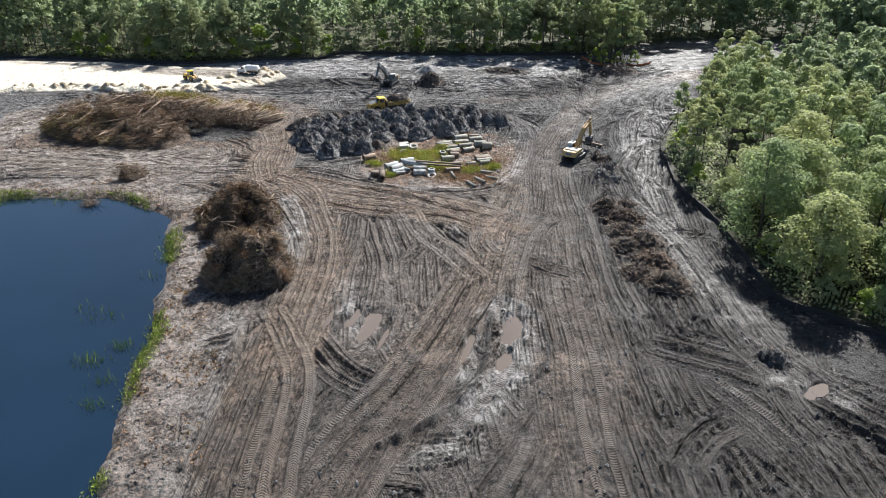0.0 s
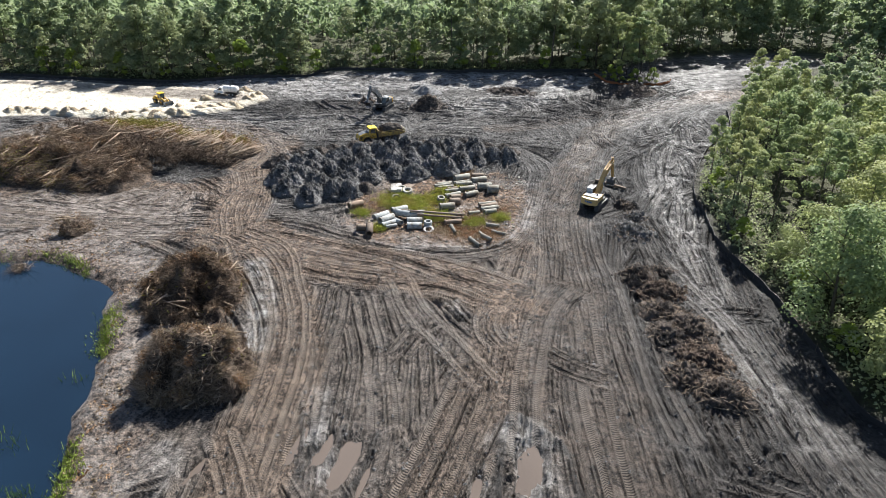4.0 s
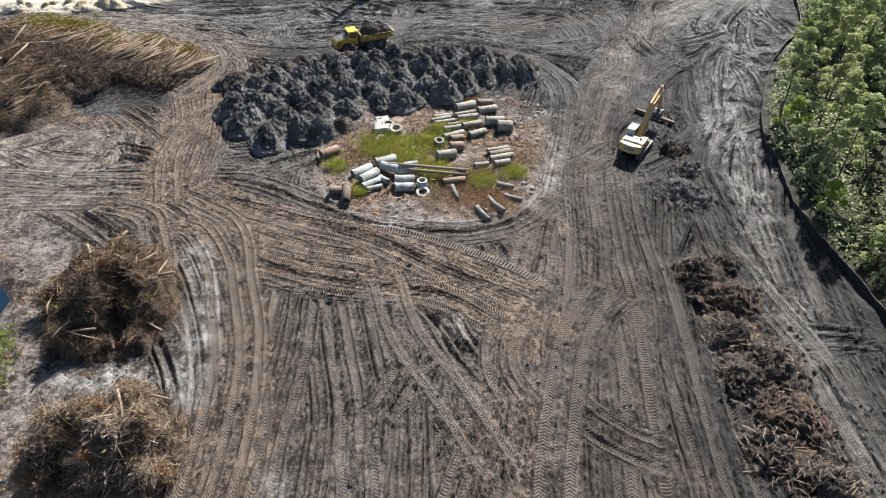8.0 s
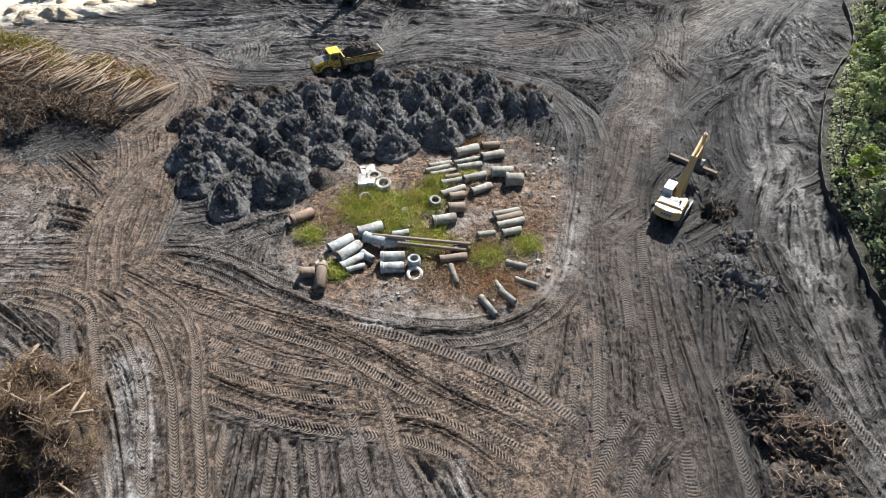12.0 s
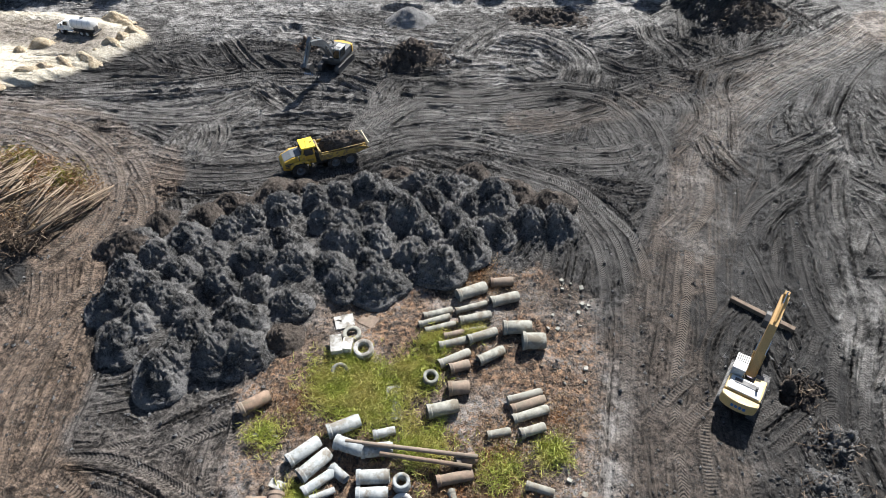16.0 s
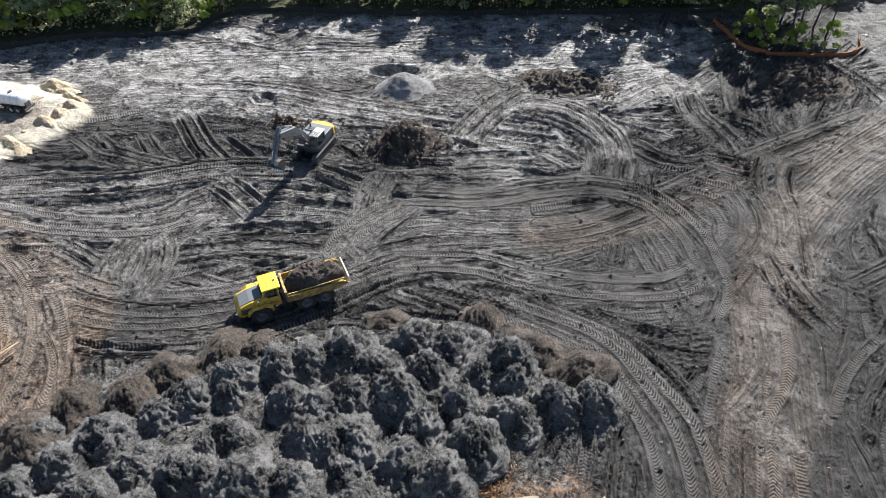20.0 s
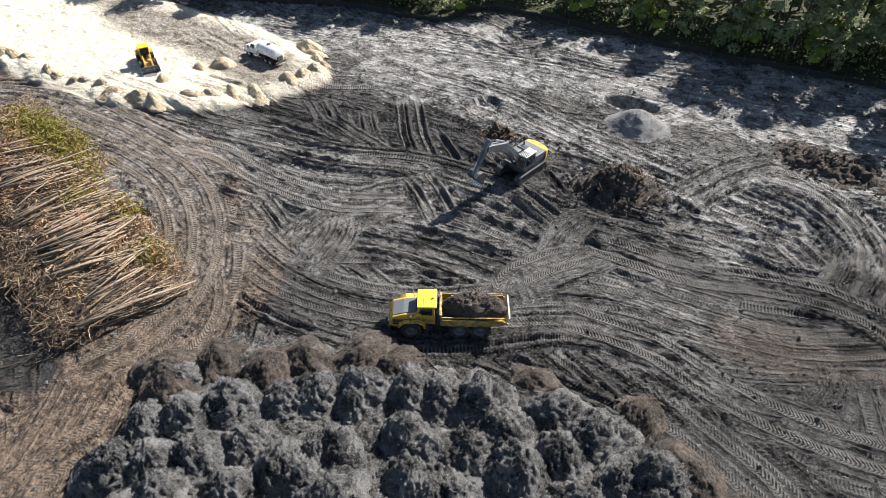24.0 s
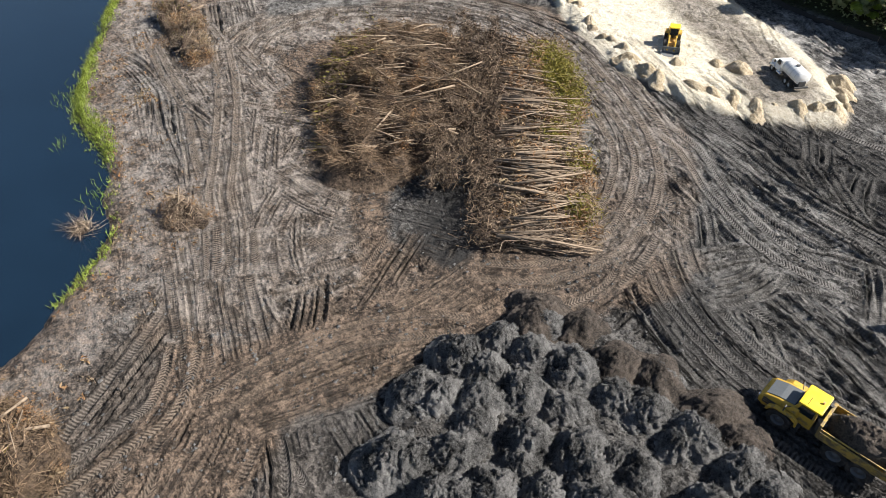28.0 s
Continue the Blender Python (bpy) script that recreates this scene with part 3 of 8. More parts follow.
trail([(27.7, 94), (30, 84.5), (31.5, 76.3), (31.9, 66)], 0.6)
trail([(-5.6, 89), (-4.9, 87.7), (-2.9, 81.5), (1.1, 74.4), (4.8, 67.7)], 0.9, 0.06, 1.5, 0.4, 2.5)
trail([(-26, 99.6), (-21.7, 96), (-18.5, 87.6), (-16.1, 78.7), (-15.3, 71.6), (-15.3, 62), (-15.6, 50)], 0.7, 0.12)
trail([(-27, 96.6), (-24.2, 94.9), (-20.4, 87.6), (-17.8, 78.7), (-17, 71.6), (-16.9, 62)], 0.3, 0.12)
trail([(7, 58), (8.3, 67.7), (9.6, 73.9), (11.9, 81.5), (15.7, 87.7)], -0.4, 0.1)
trail([(-35.9, 123.7), (-33.5, 128), (-33, 133.2), (-34.6, 138.1), (-38.6, 143.1), (-45, 147.3), (-54.7, 149.8), (-66, 150.8)], 0.9, 0.07)
trail([(-37.4, 124.4), (-35.4, 128.6), (-35.2, 133), (-36.8, 137.4), (-40.6, 141.6), (-46, 145.2), (-55, 147.4)], 0.6, 0.07)
trail([(-50, 104.6), (-55.5, 104.8), (-63.4, 106.3), (-75.6, 107.8), (-86.4, 108.4)], 0.7, 0.06)
trail([(-29.5, 100), (-31.2, 105.7), (-32.1, 112.1), (-31, 118.3), (-29, 121.8)], 0.5, 0.05)
trail([(-26.6, 88), (-27.4, 90.6), (-29, 94.5), (-31, 97.9), (-36.8, 100)], 0.9, 0.10)
trail([(-12.4, 30), (-13.2, 37.3), (-13.9, 49.2), (-16.5, 56.1), (-19.7, 62.3)], 0.7, 0.08)

# mud pushed up beside the deep water and along the ruts
berm([(6.6, 64), (5.4, 60.5), (4.6, 55), (3.8, 50.5), (1.8, 46.5), (-1.5, 43.2), (-5.5, 40.5)], 0.75, 0.55, 111)
berm([(7.4, 63.6), (9.6, 61.4), (11, 58), (10.8, 53), (9.2, 49.6)], 0.7, 0.35, 112)
for k in range(6):
    berm([(-2.4 + 0.2 * k, 38.2 + 0.75 * k), (0.4 + 0.3 * k, 38.6 + 0.75 * k), (2.6 + 0.2 * k, 39.6 + 0.7 * k)], 0.26, 0.3, 113 + k)
for k in range(7):
    berm([(6.2 + 0.25 * k, 51.2 + 0.8 * k), (7.6 + 0.25 * k, 50.6 + 0.9 * k), (9.6 + 0.15 * k, 50.0 + 0.95 * k)], 0.2, 0.12, 120 + k)
for x, y, u, v in ((-13, 66, -11.8, 58), (-8.4, 62.6, -9.8, 56), (-5.4, 62, -7.4, 54.6), (-10.6, 63, -11.6, 57)):
    berm([(x, y), ((x + u) / 2 + 0.2, (y + v) / 2), (u, v)], 0.35, 0.25, 130 + int(x))

# tints of the ground
zone(BROWN, [(-28, 98.4), (-21.7, 89.6), (-17.4, 79.3), (-15.4, 70.1), (-15.9, 60.1), (-16.4, 51.2), (-16.9, 34)], 8, 0.85, 1)
zone(BROWN, HAUL, 9, 1.0, 74)
zone(BROWN, LINK, 8.5, 1.0, 75)
zone(BROWN, WEST_ROAD, 8, 0.95, 76)
zone(BROWN, [(-60, 106), (-40.2, 104.2), (-29.6, 101), (-20.8, 95.1), (-12.1, 91.2), (-4.2, 89.6), (2.2, 86.1), (9, 82)], 9, 0.95, 2)
zone(BROWN, [(-31.5, 102), (-31.5, 115), (-32.4, 126)], 7.5, 1.0, 3)
zone(BROWN, [(-9.7, 34), (-2.9, 48.7), (4.6, 68.9), (8, 81.3), (12.9, 97.6), (17.7, 113.6), (27, 132.7), (38, 150.4)], 8, 0.7, 4)
zone(BROWN, [(16.9, 107.8), (16, 90), (14.9, 74.7), (14, 60.3), (13.5, 34)], 11, 0.7, 5)
zone(BROWN, [(-100.7, 110.9), (-75, 109.1), (-57.6, 106), (-39, 101)], 11, 0.75, 6)
zone(BROWN, [(19.4, 108.3), (21.5, 116.3), (23.9, 124.2), (27.8, 133.3), (33.9, 144.8), (41.9, 156.1), (59.7, 168.8), (80, 180)], 6.0, 0.5, 7)
zone(BROWN, [(-88.5, 136), (-79.4, 148.2), (-68.8, 151.7), (-56.4, 150.2), (-45, 147.3), (-36.1, 139.9), (-32.2, 130)], 10, 0.85, 8)
zone(BROWN, [(10, 148.5), (18, 149.7), (35.2, 159.7), (52.9, 168.6)], 5, 0.7, 9)
zone(BROWN, [(-12, 90), (-10, 75), (-8, 60)], 16, 0.35, 10, 5)
zone(BROWN, [(-84, 112), (-70, 116), (-56, 112), (-44, 112)], 15, 1.0, 50, 6)
zone(BROWN, [(-86, 118), (-84, 132), (-76, 143)], 14, 1.0, 51, 6)
zone(BROWN, [(-36, 108), (-38, 116), (-34, 128), (-30, 138)], 9, 0.85, 52, 6)
zone(PALE, [(-88, 116), (-84, 128), (-78, 140), (-66, 148)], 9, 0.5, 53, 8)
zone(PALE, [(-42, 146), (-26, 147), (-10, 150), (4, 147)], 14, 0.28, 54, 10)
zone(PALE, [(-38, 154), (-24, 152), (-12, 156)], 11, 0.42, 55, 10)
zone(PALE, [(-62, 110), (-50, 107), (-40, 109)], 10, 0.4, 56, 8)
zone(PALE, [(-60, 151), (-48, 150), (-38, 146), (-32, 138)], 6, 0.3, 70, 8)
zone(PALE, [(40, 152), (36, 146), (31, 138), (28, 128)], 1.6, 0.5, 11, 4)
# white streaks: pale silt with sky and sun glints painted in
zone(PALE, [(34.4, 119), (34.0, 108), (32.6, 97)], 1.8, 1.0, 86, 3)
zone(PALE, [(37.4, 119), (36.4, 110), (35.4, 101)], 1.2, 0.9, 87, 3)
zone(BROWN, NE_ROAD, 7, 0.9, 88, 3)
zone(PALE, NE_ROAD, 4.0, 0.32, 89, 5)
zone(PALE, [(-95, 104), (-75, 106), (-55, 104.5), (-42, 104)], 16, 0.45, 83, 7)
zone(PALE, [(-44, 112), (-52, 111), (-62, 111)], 9, 0.4, 84, 6)
zone(PALE, [(-90, 122), (-86, 136), (-74, 147), (-58, 150), (-44, 146)], 12, 0.5, 85, 7)
zone(PALE, [(-24, 92), (-21.6, 86), (-20.4, 80), (-19.6, 74)], 3.0, 1.0, 12)
zone(PALE, [(-31, 76.6), (-25, 76.4), (-20, 76.6)], 2.8, 0.9, 78)
zone(PALE, [(7.4, 61.6), (8.4, 57), (7.4, 52), (5, 48), (3.2, 45)], 3.6, 0.85, 13, 3)
zone(PALE, [(4.6, 61), (2.9, 55), (2.2, 48.6)], 1.4, 0.9, 72, 3)
zone(PALE, [(-2.4, 39.6), (0.6, 40.6), (2.8, 42)], 2.6, 0.7, 73, 3)
zone(PALE, [(-11.4, 67), (-10.8, 62), (-9.6, 57)], 1.8, 0.8, 14, 4)
zone(PALE, [(1.2, 83), (3, 80.5)], 1.0, 1.0, 15)
zone(PALE, [(33, 50), (38, 46)], 2.0, 0.9, 16)
zone(PALE, [(37, 119), (35, 106), (33, 96), (31.5, 84), (31, 70), (33, 60)], 4.0, 0.5, 17, 5)
zone(PALE, [(-60, 180), (-28, 183), (17, 185), (34, 188)], 10, 1.0, 18, 8)
zone(PALE, [(-36, 175), (-14, 172), (8, 166), (20, 172), (30, 178)], 9, 0.75, 19, 10)
zone(PALE, [(8, 160), (16, 164), (26, 168)], 6, 0.55, 29, 8)
zone(PALE, [(58, 178), (66, 192), (78, 210), (95, 214)], 16, 0.2, 20, 10)
zone(PEAT_SHADE, [(29, 116), (34, 128), (40, 140), (46, 150), (56, 160)], 15, 1.0, 82, 5)
zone(PEAT_SHADE, [(16, 138), (24, 146), (34, 150), (44, 156)], 14, 0.55, 79, 7)
zone(PEAT_SHADE, [(-24, 141), (-16, 146), (-6, 150), (6, 152)], 12, 0.35, 80, 8)
zone(PEAT_SHADE, [(21, 40), (22, 60), (22, 80), (24, 100)], 9, 0.5, 81, 5)
zone(PALE, [(-60, 98.5), (-50, 98.5), (-42, 97), (-36, 88), (-32, 75), (-29, 62), (-27, 50), (-25, 36)], 4.5, 0.4, 21, 8)
zone(PALE, [(-110, 99), (-85, 97), (-66, 98), (-55, 98)], 5, 0.55, 22, 7)
zone(PALE, [(-8, 98.6), (0, 97.4), (8, 99), (12, 105), (13.2, 114)], 3.0, 0.8, 35, 4)
# shiny wet strip, its glint painted as a pale tint
zone(PALE, [(38, 124), (37, 113), (35.5, 104)], 3.0, 0.6, 36, 4)
zone(PALE, [(-96, 112), (-90, 120), (-86, 130)], 8, 0.5, 37, 7)
zone(PALE, [(-24, 58), (-24, 46), (-22, 36)], 5, 0.45, 23, 5)
# white flecks on wet mud, their sheen painted pale
zone(PALE, [(40, 128), (44, 138), (47, 147)], 2.5, 0.55, 67, 6)
zone(WET, [(38, 124), (46, 140), (52, 152)], 8, 0.8, 68, 5)
zone(WET, [(36, 120), (35, 108), (33, 95), (31.5, 80), (33, 62), (38, 48)], 6, 0.8, 24, 3)
zone(WET, [(-11, 66), (-9.5, 58), (-7, 55)], 5, 0.9, 25)
zone(WET, [(6.8, 61), (8.2, 56.5), (6.4, 50), (3.1, 44)], 5, 0.9, 26)
zone(WET, [(45, 150), (52, 165), (66, 192), (78, 208)], 16, 0.7, 27, 6)
zone(WET, [(-6, 165), (15, 170), (40, 180)], 12, 0.45, 28, 6)

zone(PEAT_SHADE, [(46, 44), (36, 55), (33.5, 66), (34, 82), (34, 95), (35.5, 110), (41, 130), (50, 145), (60, 158)], 13, 0.9, 30, 6)
zone(PEAT_SHADE, [(24, 38), (28, 47), (26, 60), (25, 75), (26, 90), (28, 104)], 12, 0.75, 31, 6)
zone(PEAT_SHADE, [(20, 160), (32, 166), (46, 178), (60, 190), (75, 205)], 20, 0.9, 32, 8)
zone(PEAT_SHADE, [(-42, 163.5), (-28, 165), (-16, 162), (-5, 161)], 10, 0.5, 33, 6)
zone(PEAT_SHADE, [(16, 150), (26, 158), (36, 162), (50, 168)], 15, 0.6, 77, 6)
zone(PEAT_SHADE, [(24, 112), (30, 126), (40, 146), (58, 164)], 14, 0.4, 38, 6)
zone(PEAT_SHADE, [(20, 36), (32, 44), (44, 52)], 16, 0.7, 59, 6)
# deep shade of the gap between the windrows, painted as dark ground
zone(PEAT_SHADE, [(-39, 123), (-50, 128), (-62, 134), (-72, 139)], 5, 1.0, 60, 2)
zone(PEAT_SHADE, [(15, 60), (18, 90), (20, 112), (27, 132), (38, 150)], 13, 0.4, 65, 7)
zone(PEAT_SHADE, [(-16, 40), (0, 42), (16, 40)], 18, 0.4, 66, 8)
zone(PEAT_SHADE, [(-4, 139), (8, 142), (20, 146), (26, 156)], 10, 0.55, 69, 6)
zone(PEAT_SHADE, [(8, 118), (16, 124), (18, 134)], 8, 0.5, 71, 5)
zone(PEAT_SHADE, [(4, 140), (12, 136), (16, 128), (14, 120)], 9, 0.6, 57, 5)
zone(PALE, [(-60, 185), (-36, 187), (-10, 192), (20, 193)], 10, 0.85, 58, 7)
zone(PEAT_SHADE, [(30, 128), (34, 140), (28, 152)], 14, 0.7, 34, 6)
PIPE_YARD = [(-14.6, 110.7), (-14, 103.4), (-11.2, 99.4), (-6.3, 97.2), (3.9, 96.5), (9.2, 98.7), (12, 104.3), (13.5, 113), (13.5, 120), (9.5, 124.5), (2, 122.5), (-9, 119.5)]
SAND_PAD = [(-140, 160), (-105, 153.5), (-90, 156.5), (-75, 154), (-66, 153.8), (-58.5, 154), (-51.3, 156.2), (-46.7, 160.5), (-42.5, 165.5), (-41, 169.5), (-43.5, 173.5), (-51, 177), (-60, 178.5), (-75, 180), (-93, 184), (-140, 189)]
MOUND_FIELD = [(-29.5, 126.5), (-26.5, 130), (-18, 134.5), (-11, 136), (0, 137), (8, 135.5), (12, 131), (12, 127.5), (5, 125), (-1, 121.5), (-9, 120.5), (-14.5, 114), (-20, 111.5), (-25, 114.5)]
POND = [(-27.5, 36), (-28.1, 37.3), (-28.6, 40.9), (-29.6, 45.9), (-30.6, 50.7), (-30.8, 56.3), (-32, 60), (-34, 67.9), (-37.3, 78.3), (-39.7, 86.3), (-42, 88.2), (-45, 89.7), (-49, 93), (-53, 94.4),
        (-60, 94), (-68, 93.5), (-73, 91.5), (-79, 90.6), (-86, 91.4), (-97, 93), (-108, 95), (-150, 97), (-260, 90), (-260, -120), (-40, -120), (-27, 0)]
CLEARED = [(-260, 188), (-130, 194), (-112, 192.5), (-93, 188), (-69, 185.5), (-50, 190.5), (-36, 191.5), (-29, 198), (-4, 197), (43, 197.5), (62, 212), (80, 222), (110, 222), (104, 205), (80, 180), (66, 166), (58.5, 148),
           (48.5, 133), (41, 117), (39.2, 106.5), (38, 96), (39.5, 84), (39, 70), (39.2, 64), (43, 60), (52, 54), (90, 36), (140, -40), (60, -200), (-40, -200), (-260, 100)]
yard = soft(inside(PIPE_YARD) + 2.5 * fbm(XX, YY, 4, 3, 40), 2.0)
pad_d = inside(SAND_PAD) + 1.6 * fbm(XX, YY, 5, 3, 41)
pad = soft(pad_d, 0.8)
pond_d = inside(POND) + 1.8 * fbm(XX, YY, 5, 4, 42)
woods = soft(-inside(CLEARED) + 1.5 * fbm(XX, YY, 4, 3, 43), 2.5)
shore = soft(6.5 + pond_d, 5)
LITTER[:] = np.maximum(LITTER, yard * (0.35 + 0.65 * soft(fbm(XX, YY, 5, 4, 49) + 0.02, 0.2)))
BROWN[:] = np.maximum(BROWN, 0.7 * yard)
PALE[:] = np.maximum(PALE, 0.75 * yard * soft(fbm(XX, YY, 5, 4, 44) + 0.03, 0.2))
LITTER[:] = np.maximum(LITTER, 0.3 * shore)
BROWN[:] = np.maximum(BROWN, 0.5 * shore)
PALE[:] = np.maximum(PALE, 0.4 * shore * soft(fbm(XX, YY, 7, 4, 45) + 0.06, 0.25))
BROWN[:] = np.maximum(BROWN, 0.4 * soft(104 - YY + 14 * fbm(XX, YY, 12, 3, 46), 20))
SANDY[:] = np.maximum(pad * np.clip(0.55 + 1.3 * soft(fbm(XX, YY, 9, 4, 47) + 0.15, 0.4), 0, 1), 0)
dull = soft(YY - 164.0 + 0.27 * (XX + 50) + 5 * fbm(XX, YY, 8, 3, 48), 4) * pad
SANDY *= 1 - 0.8 * dull
SANDY[:] = np.maximum(SANDY, 0.85 * pad * np.exp(-((pad_d - 1.6) / 2.4) ** 2))
BROWN[:] = np.maximum(BROWN, 0.8 * dull)
PALE[:] = np.maximum(PALE, 0.35 * dull)
FOREST[:] = woods

# shallow pools: place, half-widths and turn
POOLS = ((7.4, 58.2, 1.15, 2.9, 0.25), (6.2, 52.6, 0.7, 1.8, 0.3), (-12.3, 60.7, 0.5, 2.3, 0.2), (-10.9, 59.2, 0.4, 1.8, 0.2), (-9.9, 60.3, 0.5, 2.0, 0.2), (-8.2, 58.4, 0.9, 3.0, 0.2),
         (-7.2, 59.6, 0.4, 1.8, 0.2), (-6.2, 57.2, 0.4, 2.5, 0.2), (-20.3, 57.6, 0.35, 1.6, 0.3), (2.7, 55, 0.4, 2.4, 0.25), (35.6, 48.2, 2.0, 0.7, -0.6))
calm = 1 - 0.8 * np.maximum(yard, shore)
tracks = RUT * calm * (1 - 0.45 * pad) * (1 - woods)
clods = 0.26 * fbm(XX, YY, 1.5, 3, 50, 0.7) + 0.36 * np.maximum(0, fbm(XX, YY, 0.8, 2, 53) - 0.05) * 2
HH = 0.35 + 0.5 * fbm(XX, YY, 22, 3, 55) + clods * (1 - 0.45 * MASK) + tracks
HH += 1.0 * soft(inside(MOUND_FIELD), 4) + 0.7 * soft(inside(MOUND_FIELD), 4) * fbm(XX, YY, 0.9, 3, 63, 0.8)
HH += 0.35 * shore * fbm(XX, YY, 1.4, 3, 64, 0.7)
HH += yard * (0.35 * fbm(XX, YY, 2.2, 3, 57) + 0.45 * np.maximum(0, fbm(XX, YY, 1.1, 3, 60, 0.7)))
rim = np.exp(-((pad_d - 1.2) / 1.4) ** 2)
HH += soft(pad_d - 1.0, 4.0) * 0.9 + pad * rim * 0.5 * soft(fbm(XX, YY, 3.6, 2, 58), 0.35) * soft(YY * 0 + 14 - np.abs(YY - 160), 8)
HH += 0.5 * woods * (0.5 + fbm(XX, YY, 6, 3, 59))
for cx, cy, rx, ry, deep in ((-5.6, 180.6, 2.9, 1.3, 1.5), (-21.4, 172.6, 1.6, 2.2, 0.7), (28.3, 110.3, 1.8, 1.5, 0.7), (24.2, 84.4, 1.6, 1.3, 0.7)):
    e = ((XX - cx) / rx) ** 2 + ((YY - cy) / ry) ** 2
    HH -= deep * soft(1.15 - e, 0.7)
for cx, cy, rx, ry, a in POOLS:
    u, v = (XX - cx) * math.cos(a) - (YY - cy) * math.sin(a), (XX - cx) * math.sin(a) + (YY - cy) * math.cos(a)
    e = np.sqrt((u / rx) ** 2 + (v / ry) ** 2) + 0.9 * fbm(XX, YY, 1.6, 3, 61)
    w = soft(1.05 - e, 0.5)
    HH[:] = HH * (1 - w) + w * (-0.06 + 0.10 * fbm(XX, YY, 1.2, 2, 62) + 0.6 * np.minimum(tracks, 0.1))
HH += BERM
bank = soft(pond_d - 0.4, 4.0)
HH[:] = HH * (1 - bank) + bank * (-1.4)


def height(x, y):
    """The ground's height at a place."""
    i = min(max(int(np.searchsorted(GX, x)) - 1, 0), len(GX) - 2)
    j = min(max(int(np.searchsorted(GY, y)) - 1, 0), len(GY) - 2)
    u, v = (x - GX[i]) / (GX[i + 1] - GX[i]), (y - GY[j]) / (GY[j + 1] - GY[j])
    return float((HH[j, i] * (1 - u) + HH[j, i + 1] * u) * (1 - v) + (HH[j + 1, i] * (1 - u) + HH[j + 1, i + 1] * u) * v)


def build_ground():
    ny, nx = shape
    me = bpy.data.meshes.new("ground")
    co = np.stack([XX, YY, HH], -1).reshape(-1, 3).astype(np.float32)
    idx = np.arange(nx * ny, dtype=np.int32).reshape(ny, nx)
    quad = np.stack([idx[:-1, :-1], idx[:-1, 1:], idx[1:, 1:], idx[1:, :-1]], -1).reshape(-1)
    n = len(quad) // 4
    me.vertices.add(len(co))
    me.vertices.foreach_set("co", co.ravel())
    me.loops.add(n * 4)
    me.loops.foreach_set("vertex_index", quad)
    me.polygons.add(n)
    me.polygons.foreach_set("loop_start", np.arange(0, n * 4, 4, dtype=np.int32))
    me.polygons.foreach_set("use_smooth", np.ones(n, bool))
    me.update(calc_edges=True)
    for name, a in (("brown", BROWN), ("sand", SANDY), ("pale", PALE), ("wet", WET), ("litter", LITTER), ("forest", FOREST), ("peat_shade", PEAT_SHADE * (1 - 0.7 * np.minimum(1, PALE))),
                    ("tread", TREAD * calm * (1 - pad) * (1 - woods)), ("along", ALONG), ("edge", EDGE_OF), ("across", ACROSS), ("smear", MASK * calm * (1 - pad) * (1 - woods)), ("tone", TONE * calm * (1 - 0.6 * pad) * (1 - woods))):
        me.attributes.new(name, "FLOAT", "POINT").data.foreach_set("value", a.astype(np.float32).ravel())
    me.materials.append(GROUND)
    return tagged(new("ground", me), "churned dark muddy soil crossed by wheel tracks", "ground", kind="structure")


build_ground()

# ---------------------------------------------------------------- mesh helpers
def mesh(name, verts, faces, mat, smooth=False):
    me = bpy.data.meshes.new(name)
    me.from_pydata(verts.tolist() if isinstance(verts, np.ndarray) else verts, [], faces.tolist() if isinstance(faces, np.ndarray) else faces)
    me.materials.append(mat)
    if smooth:
        me.polygons.foreach_set("use_smooth", np.ones(len(me.polygons), bool))
    me.update()
    return me


def child(name, me, parent, label="", m=None):
    ob = new(name, me)
    ob.parent = parent
    if m is not None:
        ob.matrix_basis = m
    if label:
        ob["label"] = label
    return ob


def part(name, bm, material, parent, label="", smooth=False):
    """Links a bmesh as one mesh object under a thing or a part."""
    me = bpy.data.meshes.new(name)
    bm.to_mesh(me)
    bm.free()
    me.materials.append(material)
    if smooth:
        me.polygons.foreach_set("use_smooth", np.ones(len(me.polygons), bool))
    return child(name, me, parent, label)


def thing(name, m, label, category, group=""):
    ob = new(name)
    ob.empty_display_size = 0.3
    ob.matrix_basis = m
    return tagged(ob, label, category, group)


def box(bm, x0, x1, y0, y1, z0, z1, bevel=0.0, m=None):
    made = bmesh.ops.create_cube(bm, size=1.0)["verts"]
    bmesh.ops.transform(bm, matrix=Matrix.Translation(((x0 + x1) / 2, (y0 + y1) / 2, (z0 + z1) / 2)) @ Matrix.Diagonal((x1 - x0, y1 - y0, z1 - z0, 1)), verts=made)
    if m is not None:
        bmesh.ops.transform(bm, matrix=m, verts=made)
    if bevel:
        edges = {e for v in made for e in v.link_edges}
        bmesh.ops.bevel(bm, geom=list(edges), offset=bevel, segments=2, affect="EDGES", profile=0.6)
    return bm


